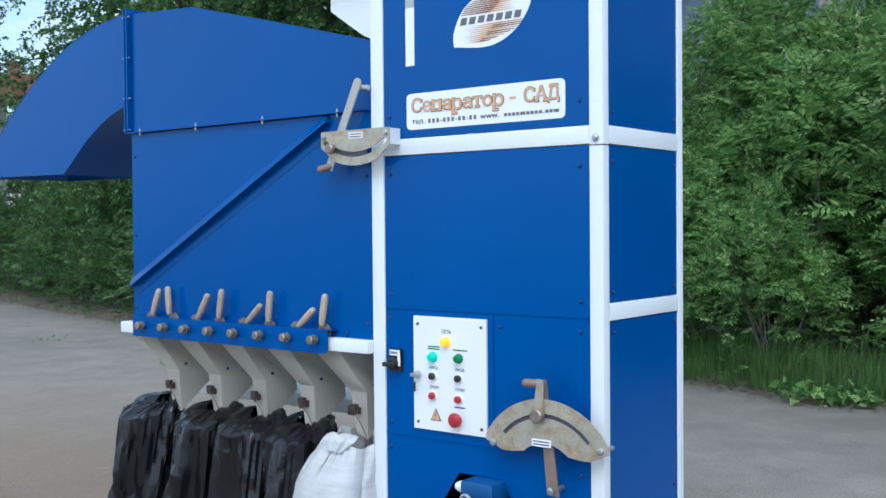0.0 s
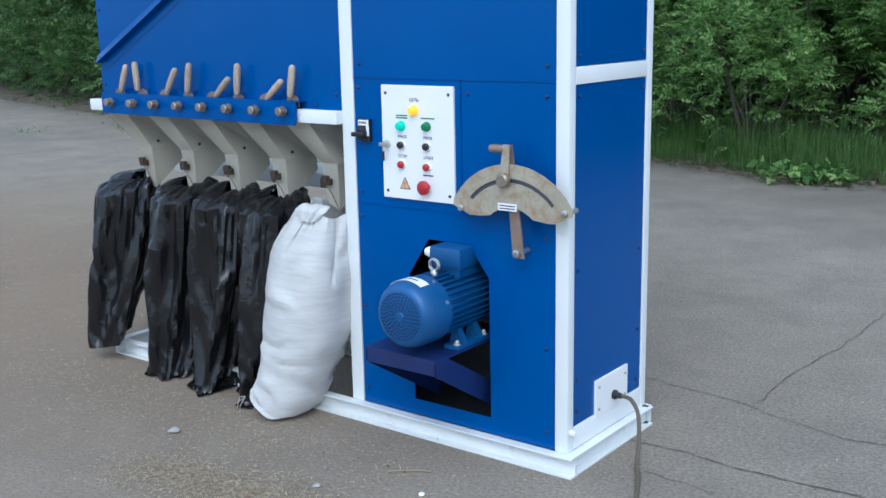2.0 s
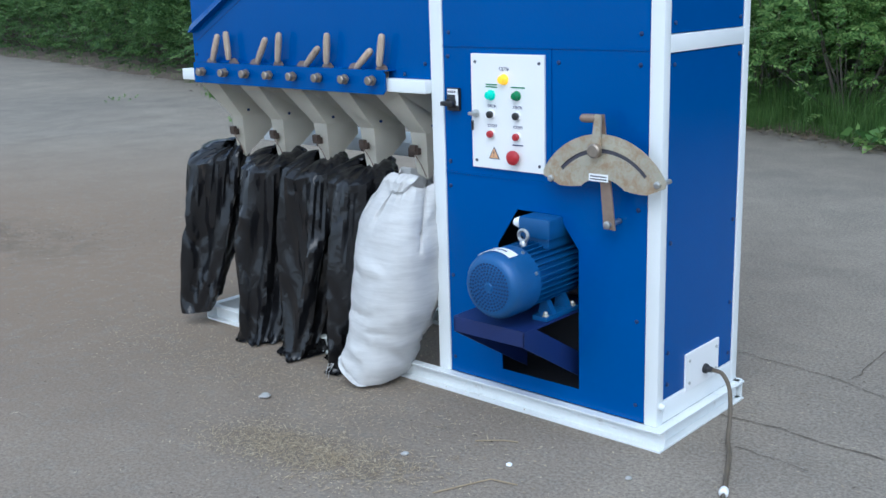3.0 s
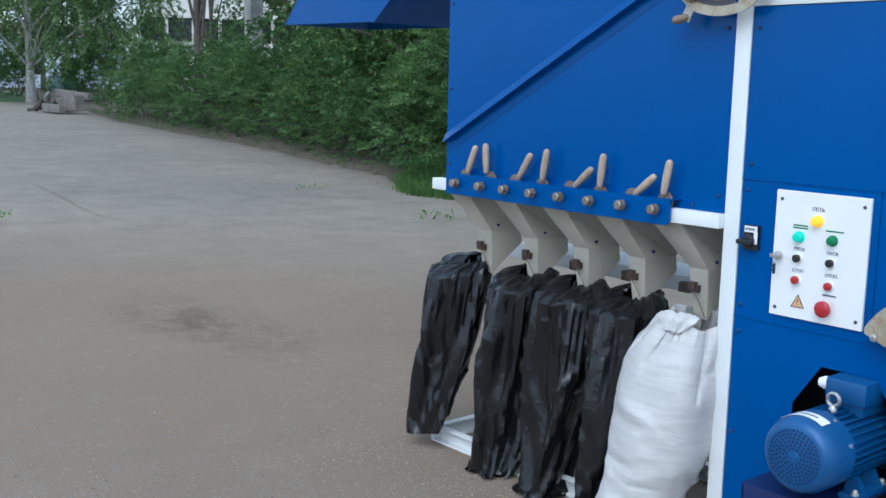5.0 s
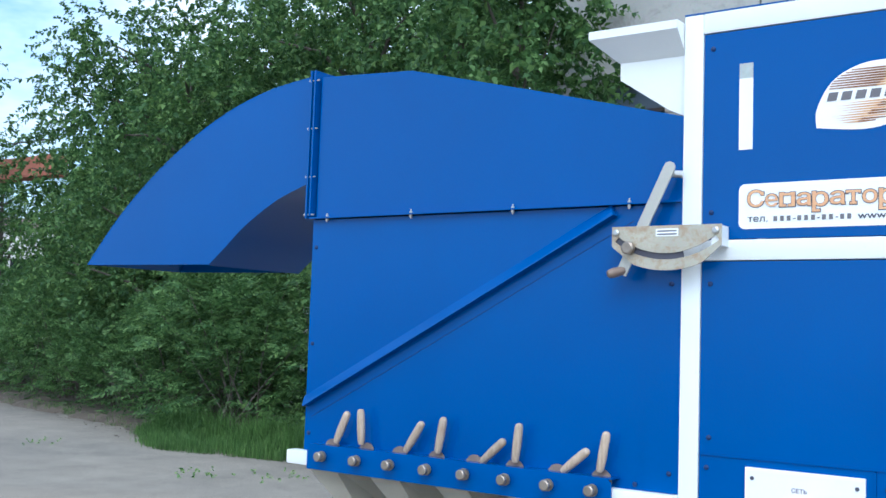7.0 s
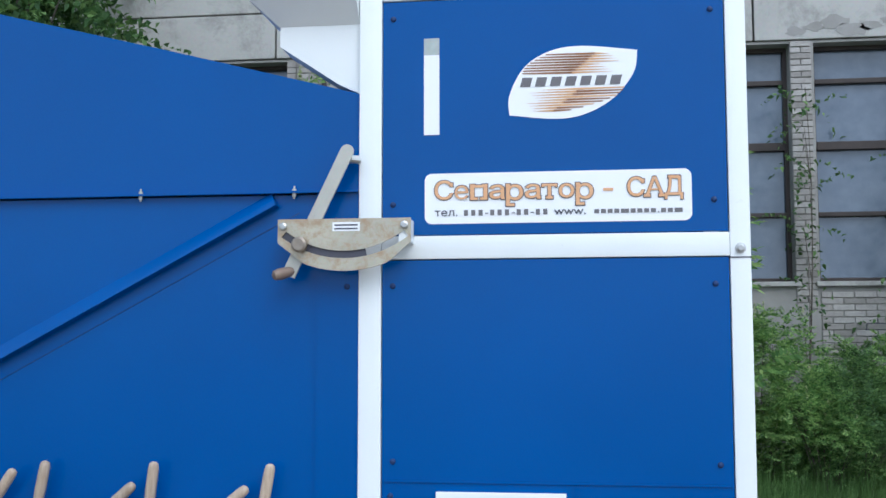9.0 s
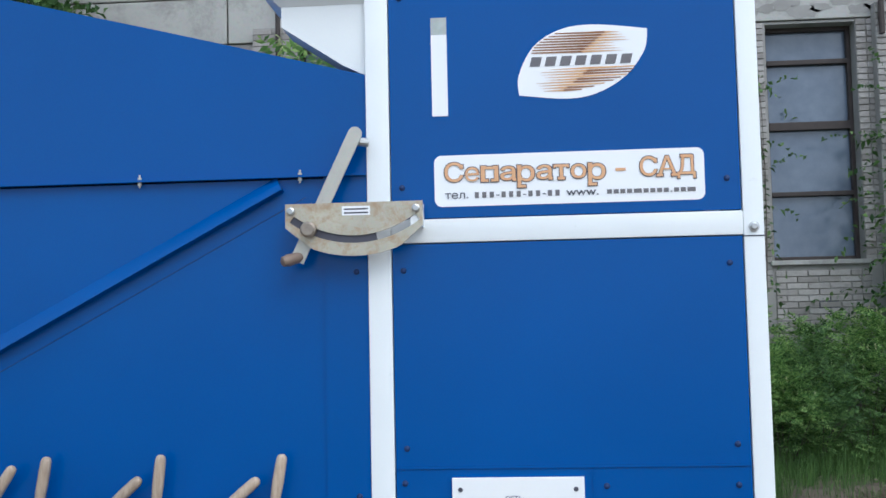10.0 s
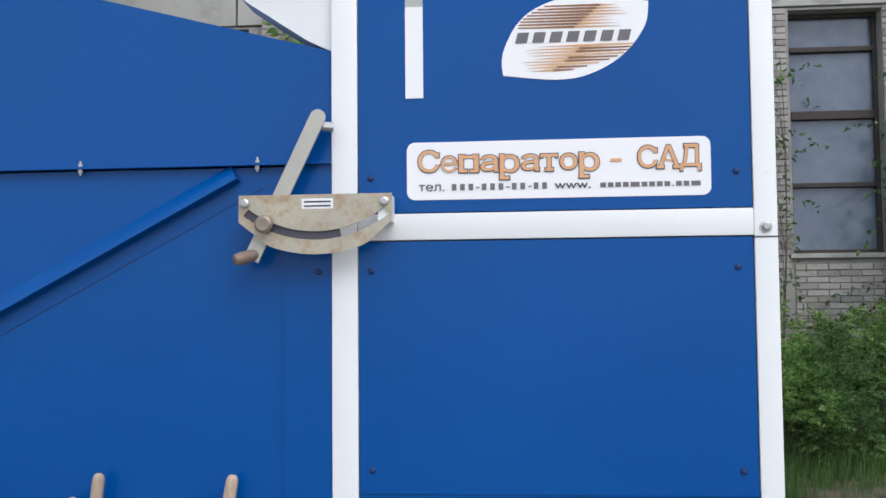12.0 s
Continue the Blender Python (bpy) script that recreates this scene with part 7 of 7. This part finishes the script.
def house_window(hs, cx, z0, z1, half):
    ww = part("window", box(B(), cx - half, cx + half, -0.03, 0.05, z0, z1), WINFRAME, hs)
    for sx in (-0.5, 0.5):
        part("pane", box(B(), cx + sx * half - 0.43 * half, cx + sx * half + 0.43 * half, -0.05, -0.03, z0 + 0.08, z1 - 0.08), DARK_GLASS, ww)


def white_house():
    """Blank white upper wall over a dark glazed gallery with pale posts, and a square brick chimney."""
    hs = far_house(-71.7, 41.7, 22, 12, 8.35, FARWHITE, "white building with a dark glazed gallery and a brick chimney", 62, 0.65)
    part("cornice", box(B(), -11.2, 11.2, -0.25, 0.0, 6.0, 6.25), FARWHITE, hs)
    part("gallery_sill", box(B(), -11.2, 11.2, -0.3, 0.0, 3.9, 4.2), FARWHITE, hs)
    for k in range(11):
        cx = -10 + 2.0 * k
        house_window(hs, cx, 4.22, 5.98, 0.86)
        part("gallery_post", box(B(), cx + 0.9, cx + 1.1, -0.2, 0.0, 4.2, 6.0), FARWHITE, hs, "pale plastered post")
    bm = B()
    box(bm, -10.3, -9.0, 1.5, 2.8, 8.4, 10.4)
    box(bm, -10.45, -8.85, 1.35, 2.95, 10.1, 10.65)
    part("chimney", bm, REDBRICK, hs, "red brick chimney")


def blue_house():
    hs = far_house(-112, 34, 22, 10, 5.5, FARBLUE, "low pale blue building far behind the birches", 72, 1.0)
    for k in range(6):
        house_window(hs, -9.2 + 3.67 * k, 1.5, 3.3, 0.85)


gantry()
white_house()
blue_house()


def log_pile():
    """Old squared beams and a few branches, heaped at the hedge's end."""
    lp = thing("log_pile", "heap of old grey squared beams and branches lying on the asphalt", "logs", at=(-42.5, 13.0, 0))
    rg = random.Random(4)
    for k, (x, y, z, L, a, q) in enumerate(((0.5, 0.1, 0.30, 2.6, 0.10, 0.30), (0.9, -0.5, 0.16, 2.2, -0.05, 0.16), (0.2, 0.6, 0.75, 2.4, 0.2, 0.13), (-0.3, -0.3, 0.68, 1.7, -0.45, 0.08))):
        bm = box(B(), -L / 2, L / 2, -q * 0.7, q * 0.7, -q, q, 0.02)
        bmesh.ops.rotate(bm, verts=bm.verts, matrix=Matrix.Rotation(a, 3, "Z") @ Matrix.Rotation(0.06 * (k - 1), 3, "Y"))
        bmesh.ops.translate(bm, verts=bm.verts, vec=(x, y, max(z, q + 0.06)))
        part("beam", bm, OLD_WOOD, lp, "weathered grey beam")
    for k in range(6):
        a = rg.uniform(-1.2, 1.2)
        L = rg.uniform(0.8, 1.8)
        x, y, r = rg.uniform(-1.6, 0.2), rg.uniform(-0.5, 0.3), rg.uniform(0.05, 0.14)
        dx, dy = L / 2 * math.cos(a), L / 2 * math.sin(a)
        part("log", tube(B(), [(x - dx, y - dy, r), (x, y, r + rg.uniform(0.05, 0.2)), (x + dx, y + dy, r + rg.uniform(0.1, 0.9))], [r, r * 0.9, r * 0.6], 8), BARK, lp)


log_pile()


def parked_car():
    GRN = surface("car_green", (0.02, 0.07, 0.06), (0.03, 0.09, 0.07), 2, 50, 0.3, 0.2, 0.02)
    c = thing("car", "small dark green parked car far away on the grass", "car", at=(-86, 29.5, 0))
    bm = B()
    prism(bm, [(-2, 0.3), (2, 0.3), (2.05, 0.8), (1.2, 0.92), (0.6, 1.4), (-1.0, 1.42), (-1.6, 0.95), (-2.05, 0.85)], -0.8, 0.8)
    part("body", bm, GRN, c)
    part("side_window", prism(B(), [(-1.4, 0.95), (1.0, 0.95), (0.5, 1.33), (-0.95, 1.35)], -0.82, -0.8), GLASS, c)
    for x in (-1.3, 1.3):
        for y in (-0.75, 0.75):
            part("wheel", lathe(B(), (x, y - 0.1, 0.3), (0, 1, 0), [(0, 0.22), (0.02, 0.3), (0.18, 0.3), (0.2, 0.22)], 18), BLACKP, c)


parked_car()
